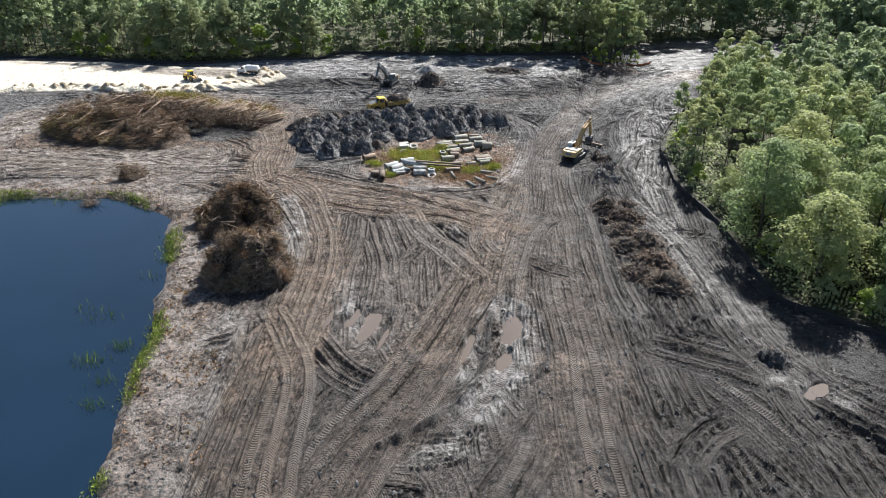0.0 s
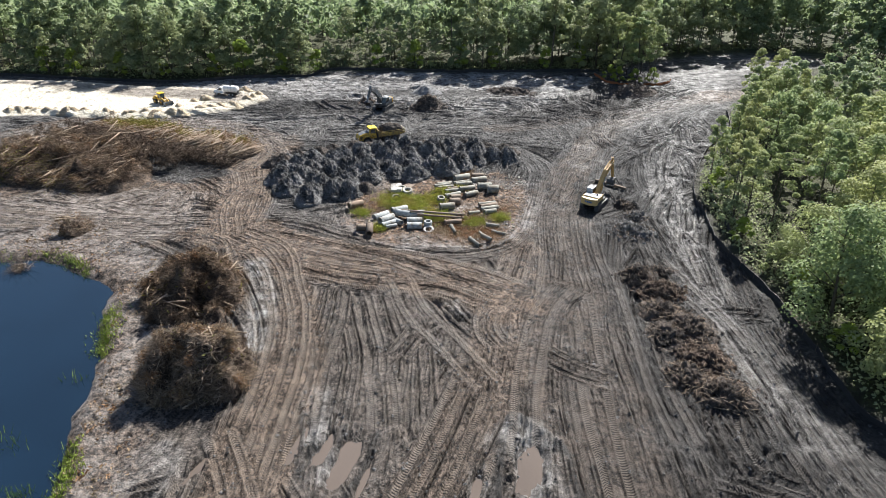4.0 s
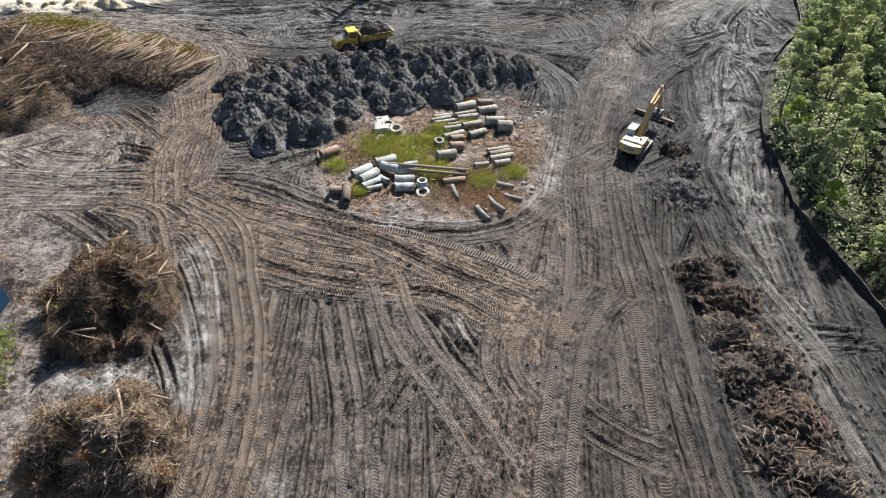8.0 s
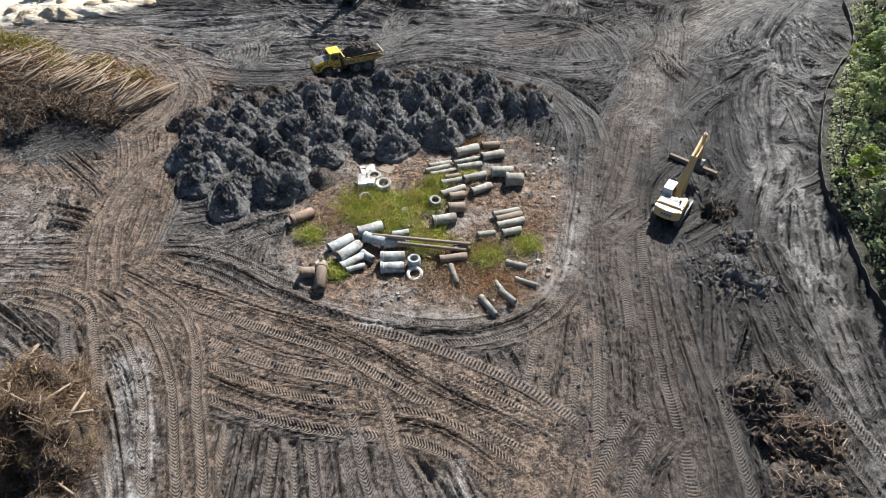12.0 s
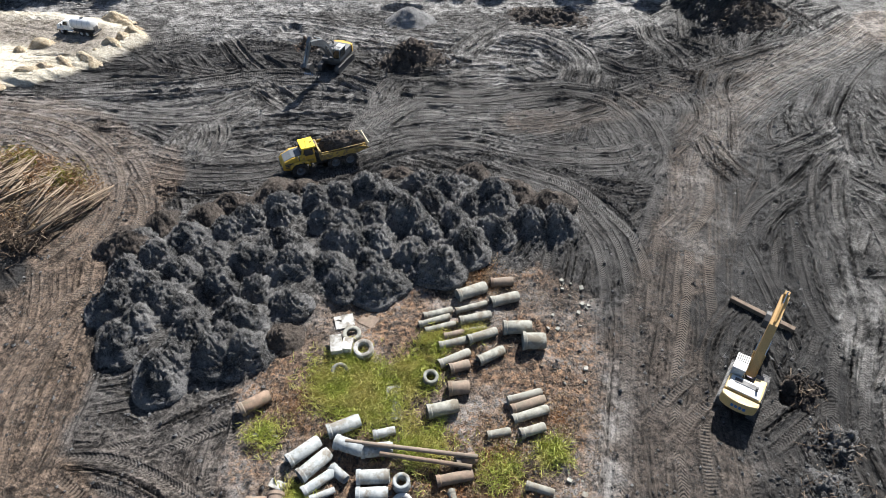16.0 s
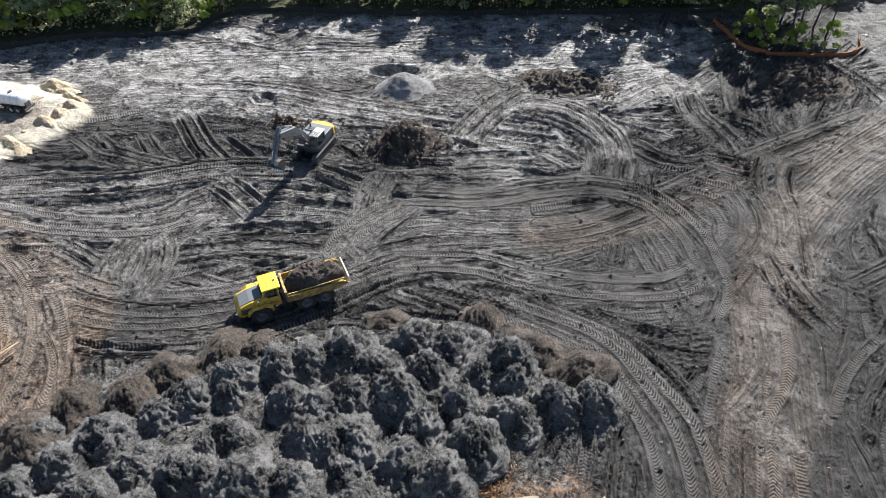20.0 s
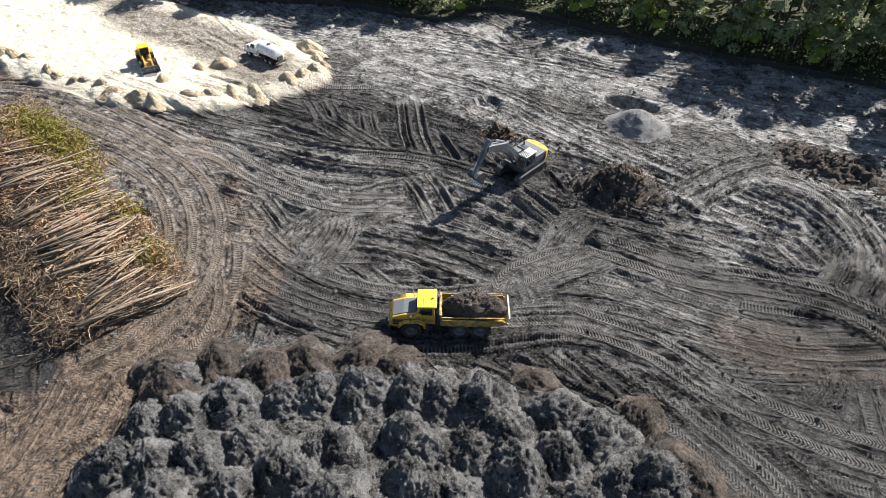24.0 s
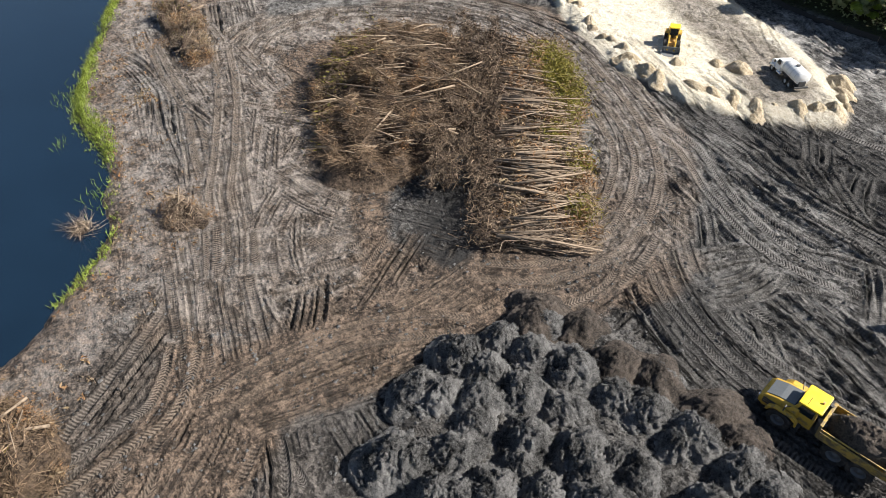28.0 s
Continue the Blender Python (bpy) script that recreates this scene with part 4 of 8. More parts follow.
def prism(bm, profile, y0, y1, bevel=0.0, taper=1.0, m=None):
    """A side profile (x, z) drawn across from y0 to y1; taper narrows the upper points."""
    zs = [p[1] for p in profile]
    lo, hi = min(zs), max(zs)
    mid, half = (y0 + y1) / 2, (y1 - y0) / 2
    rows = []
    for side in (-1, 1):
        row = []
        for x, z in profile:
            k = 1 + (taper - 1) * (z - lo) / max(hi - lo, 1e-6)
            row.append(bm.verts.new((x, mid + side * half * k, z)))
        rows.append(row)
    n = len(profile)
    made = [bm.faces.new(rows[0]), bm.faces.new(rows[1][::-1])]
    for i in range(n):
        made.append(bm.faces.new((rows[0][i], rows[1][i], rows[1][(i + 1) % n], rows[0][(i + 1) % n])))
    bmesh.ops.recalc_face_normals(bm, faces=made)
    if m is not None:
        bmesh.ops.transform(bm, matrix=m, verts=rows[0] + rows[1])
    if bevel:
        bmesh.ops.bevel(bm, geom=list({e for f in made for e in f.edges}), offset=bevel, segments=2, affect="EDGES", profile=0.6)
    return bm


def rod(bm, a, b, r0, r1=None, sides=10, caps=True):
    a, b = Vector(a), Vector(b)
    turn = (b - a).to_track_quat("Z", "Y").to_matrix().to_4x4()
    bmesh.ops.create_cone(bm, cap_ends=caps, segments=sides, radius1=r0, radius2=r0 if r1 is None else r1, depth=(b - a).length, matrix=Matrix.Translation((a + b) / 2) @ turn)
    return bm


def lathe(bm, profile, sides=24, m=None):
    """Turns a profile (radius, height) about the z axis."""
    rings = []
    for r, z in profile:
        rings.append([bm.verts.new((r * math.cos(2 * math.pi * k / sides), r * math.sin(2 * math.pi * k / sides), z)) for k in range(sides)])
    for a, b in zip(rings, rings[1:]):
        for k in range(sides):
            bm.faces.new((a[k], a[(k + 1) % sides], b[(k + 1) % sides], b[k]))
    if m is not None:
        bmesh.ops.transform(bm, matrix=m, verts=[v for r in rings for v in r])
    return bm


def unit(v):
    return v / (np.linalg.norm(v, axis=-1, keepdims=True) + 1e-9)


def leaves(centres, normals, size, rnd, stretch_by=1.5):
    """Four-cornered leaves or sprays, one island each, about the given places."""
    n = len(centres)
    size = np.broadcast_to(size, n)[:, None] * rnd.uniform(0.6, 1.35, (n, 1))
    nrm = unit(normals)
    a = unit(np.cross(nrm, rnd.normal(size=(n, 3))))
    b = np.cross(nrm, a)
    p = np.stack([centres - a * size * stretch_by / 2, centres - b * size / 2 + nrm * size * 0.12, centres + a * size * stretch_by / 2, centres + b * size / 2 + nrm * size * 0.12], 1).reshape(-1, 3)
    return p, np.arange(4 * n).reshape(n, 4)


def sticks(a, b, r0, r1):
    """Three-sided tapering sticks from a to b."""
    n = len(a)
    way = unit(b - a)
    s = unit(np.cross(way, np.array((0.31, 0.22, 0.93))))
    t = np.cross(way, s)
    v = []
    for p, r in ((a, r0), (b, r1)):
        r = np.broadcast_to(r, n)[:, None]
        for k in range(3):
            c = 2 * math.pi * k / 3
            v.append(p + r * (s * math.cos(c) + t * math.sin(c)))
    v = np.stack(v, 1).reshape(-1, 3)
    i = np.arange(n)[:, None] * 6
    f = np.concatenate([i + np.array((k, (k + 1) % 3, (k + 1) % 3 + 3, k + 3)) for k in range(3)], 0)
    return v, f


def merge(*pairs):
    vs, fs, n = [], [], 0
    for v, f in pairs:
        vs.append(v)
        fs.append(f + n)
        n += len(v)
    return np.concatenate(vs), np.concatenate(fs)


def tubes(lines, sides=6):
    """Bent tapering limbs; each line is a list of (point, radius)."""
    vs, fs = [], []
    for line in lines:
        start = len(vs)
        for k, (p, r) in enumerate(line):
            q = Vector(line[min(k + 1, len(line) - 1)][0]) - Vector(line[max(k - 1, 0)][0])
            turn = q.to_track_quat("Z", "Y")
            for j in range(sides):
                c = 2 * math.pi * j / sides
                vs.append(tuple(Vector(p) + turn @ Vector((r * math.cos(c), r * math.sin(c), 0))))
        for k in range(len(line) - 1):
            for j in range(sides):
                i0, i1 = start + k * sides + j, start + k * sides + (j + 1) % sides
                fs.append((i0, i1, i1 + sides, i0 + sides))
        fs.append(tuple(range(start + (len(line) - 1) * sides, start + len(line) * sides)))
        fs.append(tuple(range(start, start + sides))[::-1])
    return vs, fs


def lumps(c, size, rnd):
    """Small angular clods, one island each."""
    n = len(c)
    d = np.array(((1, 0, 0), (0, 1, 0), (-1, 0, 0), (0, -1, 0), (0, 0, 0.8), (0, 0, -0.5)))
    v = c[:, None] + d[None] * size[:, None, None] * rnd.uniform(0.5, 1.2, (n, 6, 1)) + rnd.normal(0, 0.15, (n, 6, 3)) * size[:, None, None]
    f = np.array(((0, 1, 4), (1, 2, 4), (2, 3, 4), (3, 0, 4), (1, 0, 5), (2, 1, 5), (3, 2, 5), (0, 3, 5)))
    return v.reshape(-1, 3), (np.arange(n)[:, None, None] * 6 + f[None]).reshape(-1, 3)


def dome(name, mat, rx, ry, h, seed, rings=15, segs=34, rough=0.3, power=0.75, flat=0.0, cell=1.1, steep=1.7, smooth=True, rag=0.9, bell=False):
    """A heap of loose soil with clods and slumps."""
    r = random.Random(seed)
    ph = r.uniform(0, 50)
    vs, fs = [(0, 0, h)], []
    for i in range(1, rings + 1):
        t = i / rings
        for j in range(segs):
            a = 2 * math.pi * j / segs
            edge = 1 + 0.28 * noise.noise((math.cos(a) * 1.1 + ph, math.sin(a) * 1.1, seed))
            x, y = rx * t * math.cos(a) * edge, ry * t * math.sin(a) * edge
            z = h * max(0.0, 1 - max(0.0, (t - flat) / (1 - flat)) ** steep) ** power
            if bell:
                z = h * (0.5 + 0.5 * math.cos(math.pi * t ** 0.9)) ** power
            c = noise.fractal((x / cell + ph, y / cell, seed * 1.7), rag, 2.1, 4 if rag > 0.6 else 5)
            lump = rough * c * (0.35 + 0.65 * math.sin(math.pi * min(1, t * 0.9 + 0.1)))
            k = 1 + 0.5 * lump / max(rx, 0.5)
            vs.append((x * k, y * k, z + lump - (0.35 if i == rings else 0)))
    for j in range(segs):
        fs.append((0, 1 + j, 1 + (j + 1) % segs))
    for i in range(rings - 1):
        for j in range(segs):
            a, b = 1 + i * segs + j, 1 + i * segs + (j + 1) % segs
            fs.append((a, a + segs, b + segs, b))
    return mesh(name, vs, fs, mat, smooth)

# ---------------------------------------------------------------- pond and puddles
def water(name, color, rough, ripples):
    m = Mat(name)
    h = m.noise(ripples, 3)
    return m.done(m.mix(m.ramp(m.noise(0.05, 3), 0.35, 0.65), color, tuple(c * 0.75 for c in color)), rough, 0, m.bump(h, 0.006), 0.5)


POND_WATER = water("pond_water", (0.006, 0.0165, 0.032), 0.06, 1.6)
PUDDLE_WATER = water("muddy_water", (0.125, 0.10, 0.082), 0.05, 3.0)


def sheet(name, pts, z, mat, label, category):
    me = mesh(name, [(x, y, z) for x, y in pts], [tuple(range(len(pts)))], mat)
    return tagged(new(name, me), label, category, kind="structure")


sheet("pond_water", [(-24, 30), (-24, 60), (-34, 90), (-40, 97), (-110, 100), (-265, 100), (-265, -130), (-24, -130)], -0.45, POND_WATER, "dark still pond water with a blue sheen", "pond")


def ellipse(cx, cy, rx, ry, turn):
    return [(cx + rx * math.cos(a) * math.cos(turn) - ry * math.sin(a) * math.sin(turn), cy + rx * math.cos(a) * math.sin(turn) + ry * math.sin(a) * math.cos(turn)) for a in (2 * math.pi * k / 28 for k in range(28))]


for k, (cx, cy, rx, ry, a) in enumerate(POOLS):
    sheet("puddle", ellipse(cx, cy, rx * 1.15, ry * 1.1, -a), 0.03 + 0.004 * k, PUDDLE_WATER, "shallow puddle of milky brown water in ruts", "puddle")

# ---------------------------------------------------------------- trees
def crown(rnd, h0, h1, radius, blobs, per, size, top=0.6, gap=0.0):
    """Leaf sprays gathered in many uneven clumps within a crown from h0 to h1."""
    cs, ns = [], []
    for k in range(blobs):
        t = rnd.uniform(0, 1) ** 0.8
        z = h0 + (h1 - h0) * t
        env = radius * (math.sin(math.pi * min(1, 0.22 + 0.78 * t ** top)) ** 0.7 if t < 0.999 else 0.1)
        a, rr = rnd.uniform(0, 2 * math.pi), env * rnd.uniform(0.25, 1.0) ** 0.6
        c = np.array((rr * math.cos(a), rr * math.sin(a), z))
        br = radius * rnd.uniform(0.20, 0.38) * (1 - gap)
        d = unit(rnd.normal(size=(per, 3)))
        d[:, 2] = np.where(rnd.random(per) < 0.7, np.abs(d[:, 2]), d[:, 2])
        rad = br * rnd.uniform(0.65, 1.08, (per, 1))
        cs.append(c + d * rad * np.array((1, 1, 0.72)))
        ns.append(unit(d * 1.1 + rnd.normal(0, 0.38, (per, 3)) + np.array((0, 0, 0.45))))
    return leaves(np.concatenate(cs), np.concatenate(ns), size, rnd)


def limbs(rnd, height_, r, spread, n, lean=0.05, start=0.3):
    top = np.array((rnd.normal(0, lean) * height_, rnd.normal(0, lean) * height_, height_))
    trunk = [(tuple(top * t + np.array((math.sin(5 * t) * 0.12, math.cos(4 * t) * 0.1, 0))), r * (1 - 0.85 * t)) for t in np.linspace(0, 1, 7)]
    lines = [trunk]
    for k in range(n):
        t = rnd.uniform(start, 0.92)
        p = top * t
        a = rnd.uniform(0, 2 * math.pi)
        ln = spread * rnd.uniform(0.5, 0.95) * (1.15 - 0.6 * t)
        q = p + np.array((math.cos(a) * ln, math.sin(a) * ln, ln * rnd.uniform(0.25, 0.8)))
        mid = (p + q) / 2 - np.array((0, 0, 0.1 * ln))
        lines.append([(tuple(p), r * 0.42 * (1 - 0.6 * t)), (tuple(mid), r * 0.28 * (1 - 0.6 * t)), (tuple(q), 0.02)])
    return tubes(lines)


def tree_kind(seed, tall, base, radius, blobs, per, size, leafmat, r=0.18, n=9, top=0.6, gap=0.0, lean=0.04):
    rnd = np.random.default_rng(seed)
    tv, tf = limbs(rnd, tall * 0.93, r, radius, n, lean, max(0.2, base / tall))
    cv, cf = crown(rnd, base, tall, radius, blobs, per, size, top, gap)
    return mesh("trunk", tv, tf, BARK, True), mesh("crown", cv, cf, leafmat), cv, cf, tv, tf


def plant(kind, x, y, size, turn, label, group, name="tree", squash=1.0):
    z = height(x, y) - 0.1
    e = thing(name, pose(x, y, z, 0, 0, turn) @ Matrix.Diagonal((size * squash, size * squash, size, 1)), label, "tree", group)
    child("trunk", kind[0], e)
    child("crown", kind[1], e)
    return e


JOINED, JOINED_WOOD = [], []


def scatter(kind, x, y, size, turn):
    """Adds a tree to the woods that are kept as one mesh."""
    c, si = math.cos(radians(turn)) * size, math.sin(radians(turn)) * size
    spin = np.array(((c, si, 0), (-si, c, 0), (0, 0, size)))
    at = np.array((x, y, height(x, y) - 0.1))
    JOINED.append((kind[2] @ spin + at, kind[3]))
    tv, tf = np.array(kind[4]), np.array([f for f in kind[5] if len(f) == 4][:36])
    JOINED_WOOD.append((tv @ spin + at, tf))


broad = [tree_kind(100 + k, 11 + k % 3, 1.2, 5.2 + 0.5 * (k % 2), 46, 170, 0.24, LEAF_NEAR, 0.22, 12, 0.75) for k in range(4)]
slim = [tree_kind(120 + k, 14 + k, 4.5, 2.9, 26, 110, 0.25, LEAF_NEAR, 0.15, 10, 0.7, 0.1) for k in range(4)]
bush = [tree_kind(140 + k, 4.5 + k * 0.6, 0.2, 2.3, 16, 110, 0.2, (LEAF_LIGHT, LEAF_NEAR, LEAF_FAR)[k], 0.07, 6, 0.7) for k in range(3)]
far_tree = [tree_kind(160 + k, 14 + 1.2 * k, 2.5 + 0.5 * (k % 3), 4.4 + 0.5 * (k % 3), 26, 36, 0.75, LEAF_FAR, 0.16, 6, 0.7, 0.05) for k in range(6)]
far_slim = [tree_kind(180 + k, 15 + 1.5 * k, 6, 2.3, 15, 30, 0.62, LEAF_FAR, 0.13, 6, 0.8, 0.1) for k in range(3)]
edge_tree = [tree_kind(160 + k, 14 + 1.2 * k, 0.9 + 0.4 * (k % 3), 4.6 + 0.5 * (k % 3), 32, 84, 0.42, LEAF_EDGE, 0.16, 7, 0.7, 0.05) for k in range(6)]
edge_slim = [tree_kind(180 + k, 15 + 1.5 * k, 3, 3.2, 20, 74, 0.38, LEAF_EDGE, 0.13, 7, 0.8, 0.1) for k in range(3)]
mid_tree = [tree_kind(200 + k, 12 + 1.2 * k, 2.0, 4.5 + 0.4 * (k % 3), 34, 62, 0.4, LEAF_NEAR, 0.16, 7, 0.7, 0.0) for k in range(5)]
light_tree = [tree_kind(190, 8.5, 1.2, 2.7, 20, 50, 0.6, LEAF_LIGHT, 0.12, 6, 0.7)]

rt = random.Random(5)
inside_pt = lambda poly, x, y: float(inside(poly, np.array([[x]]), np.array([[y]]))[0, 0])
# the stand along the east edge
for x, y, k, s in ((45.5, 67, 0, 0.92), (44, 79, 1, 1.0), (48.5, 72, 2, 0.85), (53, 64, 3, 0.8), (50, 83, 0, 1.0), (56, 74, 1, 0.95), (54, 92, 2, 0.95), (47, 90, 3, 0.75), (60, 84, 0, 0.9), (59, 62, 2, 0.8), (51, 58.5, 1, 0.55)):
    plant(broad[k], x - 1.0, y, s * 1.08, rt.uniform(0, 360), "round-crowned broadleaf tree at the edge of the cleared ground", "trees of the east stand")
SLIM_LABEL = "tall slender tree with a high open crown and bare trunk"
for x, y in ((42.5, 100), (43.5, 106), (46, 112), (44.5, 118), (49, 120), (52, 128), (48, 104), (53, 114), (57, 136), (60, 144), (62, 131), (58, 122), (64, 152), (52, 101), (58, 108), (66, 140), (68, 160), (70, 150)):
    k = rt.randrange(4)
    plant(slim[k], x + rt.uniform(-0.8, 0.8), y + rt.uniform(-0.8, 0.8), rt.uniform(0.75, 1.02), rt.uniform(0, 360), SLIM_LABEL, "trees of the east stand")
for gxi in np.arange(58, 150, 6.2):
    for gyi in np.arange(30, 176, 6.2):
        x, y = gxi + rt.uniform(-2.2, 2.2), gyi + rt.uniform(-2.2, 2.2)
        if inside_pt(CLEARED, x, y) > -4 or y > 165 + 0.35 * (x - 66) or (y < 60 and x < 64) or (x - 30) > 0.75 * y:
            continue
        kind = rt.choice(mid_tree + slim[:2] if x < 80 else far_tree + far_slim)
        if x < 80:
            plant(kind, x, y, rt.uniform(0.6, 0.85), rt.uniform(0, 360), "leafy green tree in a dense stand", "trees of the east stand")
        else:
            scatter(kind, x, y, rt.uniform(0.6, 0.85), rt.uniform(0, 360))
for x, y in ((40.8, 99), (41.6, 104), (42, 110), (43.5, 115.5), (46, 122), (49.5, 130), (53, 136), (57, 142), (60, 149), (41.5, 90), (42.3, 85), (41.5, 74), (43, 63), (46.5, 61)):
    plant(bush[rt.randrange(3)], x + 0.4, y, rt.uniform(0.55, 1.0), rt.uniform(0, 360), "low bright green shrub behind the silt fence", "shrubs of the east stand", "shrub")
# the island of trees kept in the north-east
for k in range(9):
    x, y = 45.5 + (k % 3) * 4.2 + rt.uniform(-1, 1), 189 + (k // 3) * 4 + rt.uniform(-1, 1)
    plant(slim[rt.randrange(4)], x, y, rt.uniform(0.95, 1.2), rt.uniform(0, 360), "slender tree kept inside a fenced clump", "fenced clump of trees")
for x, y in ((45, 187), (49, 186.6), (53.5, 186.8), (43.5, 190)):
    plant(bush[0], x, y, 0.8, rt.uniform(0, 360), "low green shrub in the fenced clump", "fenced clump of trees", "shrub")
# the wood to the north
EDGE = [(-150, 196), (-130, 195), (-112, 193.5), (-93, 189.5), (-69, 187.5), (-50, 192.5), (-36, 193.5), (-29, 200.5), (-4, 200), (43, 200), (62, 215), (80, 225), (112, 226), (125, 205), (170, 190)]
eq, et, es = spline(EDGE, 0.5)
for row, (step, back, lo, hi) in enumerate(((4.8, 1.2, 0.4, 0.95), (5.0, 5.5, 0.6, 1.15), (5.2, 11, 0.75, 1.2), (6.0, 18, 0.8, 1.25))):
    s = rt.uniform(0, 3)
    while s < es[-1]:
        i = int(np.searchsorted(es, s))
        i = min(i, len(eq) - 1)
        x, y = eq[i] + np.array((-et[i][1], et[i][0])) * (back + rt.uniform(-1.5, 1.8)) + et[i] * rt.uniform(-1, 1)
        if row < 2 and -112 < x < 112:
            plant(rt.choice(edge_tree + edge_slim), float(x), float(y), rt.uniform(lo, hi) * (0.65 if -34 < x < 8 else 0.85 if -48 < x < 0 else 1.35 if x > 0 else 1.05), rt.uniform(0, 360), "tall forest tree at the edge of the clearing", "trees of the north wood")
        else:
            scatter(rt.choice(far_tree + far_slim), float(x), float(y), rt.uniform(lo, hi), rt.uniform(0, 360))
        s += step * rt.uniform(0.75, 1.3) * (1.3 if x > -28 and row < 2 else 1.0)
for x, y, s in ((-84, 190.2, 0.75), (-60, 190.5, 0.7), (-43, 194, 0.65), (-8, 201, 0.9), (14, 201, 0.75), (37, 201.5, 0.85), (-105, 193.5, 0.85), (-52.5, 192.5, 1.05), (-72, 188.5, 0.6), (5, 201, 0.8), (28, 200.5, 0.7), (-96, 190.5, 0.8), (-34, 196, 0.7), (-18, 201, 0.75)):
    plant(light_tree[0], x, y, s, rt.uniform(0, 360), "young yellow-green tree with a light crown", "trees of the north wood")


def undergrowth():
    rnd = np.random.default_rng(33)
    i = rnd.integers(0, len(eq), 9000)
    nrm = np.stack([-et[i][:, 1], et[i][:, 0]], 1)
    p = eq[i] + nrm * rnd.uniform(0.3, 9, (len(i), 1))
    z = np.array([height(a, b) for a, b in p]) + rnd.uniform(0.1, 1.7, len(i)) * rnd.random(len(i))
    c1 = np.column_stack([p, z])
    fence = np.array([(63, 160), (58.8, 148), (49, 133), (41.5, 117), (39.8, 106.5), (38.8, 96), (40.2, 84), (39.8, 70), (40, 64.5), (44, 60.5), (53, 55)])
    fq, ft, fs = spline(fence, 0.5)
    i = rnd.integers(0, len(fq), 9000)
    nrm = np.stack([ft[i][:, 1], -ft[i][:, 0]], 1) * -1
    p = fq[i] + nrm * rnd.uniform(0.2, 11, (len(i), 1))
    z = np.array([height(a, b) for a, b in p]) + rnd.uniform(0.05, 1.5, len(i)) * rnd.random(len(i))
    c2 = np.column_stack([p, z])
    c = np.concatenate([c1, c2])
    v, f = leaves(c, rnd.normal(size=c.shape) + np.array((0, 0, 0.8)), 0.3, rnd)
    tagged(new("undergrowth", mesh("undergrowth", v, f, LEAF_FAR)), "low green undergrowth beneath the trees", "undergrowth", kind="stuff")


def deep_wood():
    """The wood behind the first rows, seen only as canopy."""
    rnd = np.random.default_rng(34)
    out = []
    for x in np.arange(-330, 330, 6.5):
        for y in np.arange(208, 400, 6.5):
            px, py = x + rnd.uniform(-2.4, 2.4), y + rnd.uniform(-2.4, 2.4)
            if inside_pt(CLEARED, px, py) > -15 or abs(px) > 40 + py * 0.72:
                continue
            if rnd.random() < 0.12:
                continue
            hgt = rnd.uniform(11, 18)
            n = 46
            d = unit(rnd.normal(size=(n, 3)))
            d[:, 2] = np.abs(d[:, 2])
            c = np.array((px, py, hgt * 0.55)) + d * np.array((3.3, 3.3, hgt * 0.45)) * rnd.uniform(0.6, 1.05, (n, 1))
            out.append(leaves(c, d + rnd.normal(0, 0.5, (n, 3)), 1.25, rnd))
    v, f = merge(*out)
    tagged(new("far_wood", mesh("far_wood", v, f, LEAF_FAR)), "dense green forest canopy stretching away", "forest", kind="stuff")


undergrowth()
deep_wood()
v, f = merge(*JOINED)
tagged(new("inner_wood", mesh("inner_wood", v, f, LEAF_FAR)), "leafy crowns of the inner wood", "forest", kind="stuff")
v, f = merge(*JOINED_WOOD)
tagged(new("inner_wood_trunks", mesh("inner_wood_trunks", v, f, BARK)), "slender trunks of the inner wood", "forest", kind="stuff")


def shore_grass():
    rnd = np.random.default_rng(35)
    line = np.array(POND[:21])
    q, t, s = spline(line, 0.2)
    n = 19000
    i = rnd.integers(0, len(q), n)
    lush = np.array([vnoise(np.array(a), np.array(b), 7.0, 70) for a, b in q])
    far = np.clip((np.array([a for a, b in q]) * -1 - 38) / 8, 0, 1)
    keep = rnd.random(n) < np.clip((lush[i] - 0.44) * 4, 0, 1) * (0.26 + 0.1 * far[i])
    i = i[keep]
    nrm = np.stack([-t[i][:, 1], t[i][:, 0]], 1)
    p = q[i] - nrm * (rnd.normal(0.15, 0.35, (len(i), 1)) * (0.5 + 1.6 * lush[i][:, None]) + 0.15)
    z = np.maximum(np.array([height(a, b) for a, b in p]), -0.5)
    a = np.column_stack([p, z])
    b = a + np.column_stack([rnd.normal(0, 0.22, (len(i), 2)), rnd.uniform(0.25, 0.75, len(i))])
    v, f = sticks(a, b, 0.035, 0.01)
    c = a + rnd.normal(0, 0.1, a.shape) + np.array((0, 0, 0.2))
    v2, f2 = leaves(c, rnd.normal(size=c.shape) + np.array((0, 0, 1.0)), 0.10, rnd, 3.2)
    v, f = merge((v, f), (v2, f2))
    tagged(new("shore_grass", mesh("shore_grass", v, f, GRASS)), "bright green grass along the pond's edge", "grass", kind="stuff")


shore_grass()


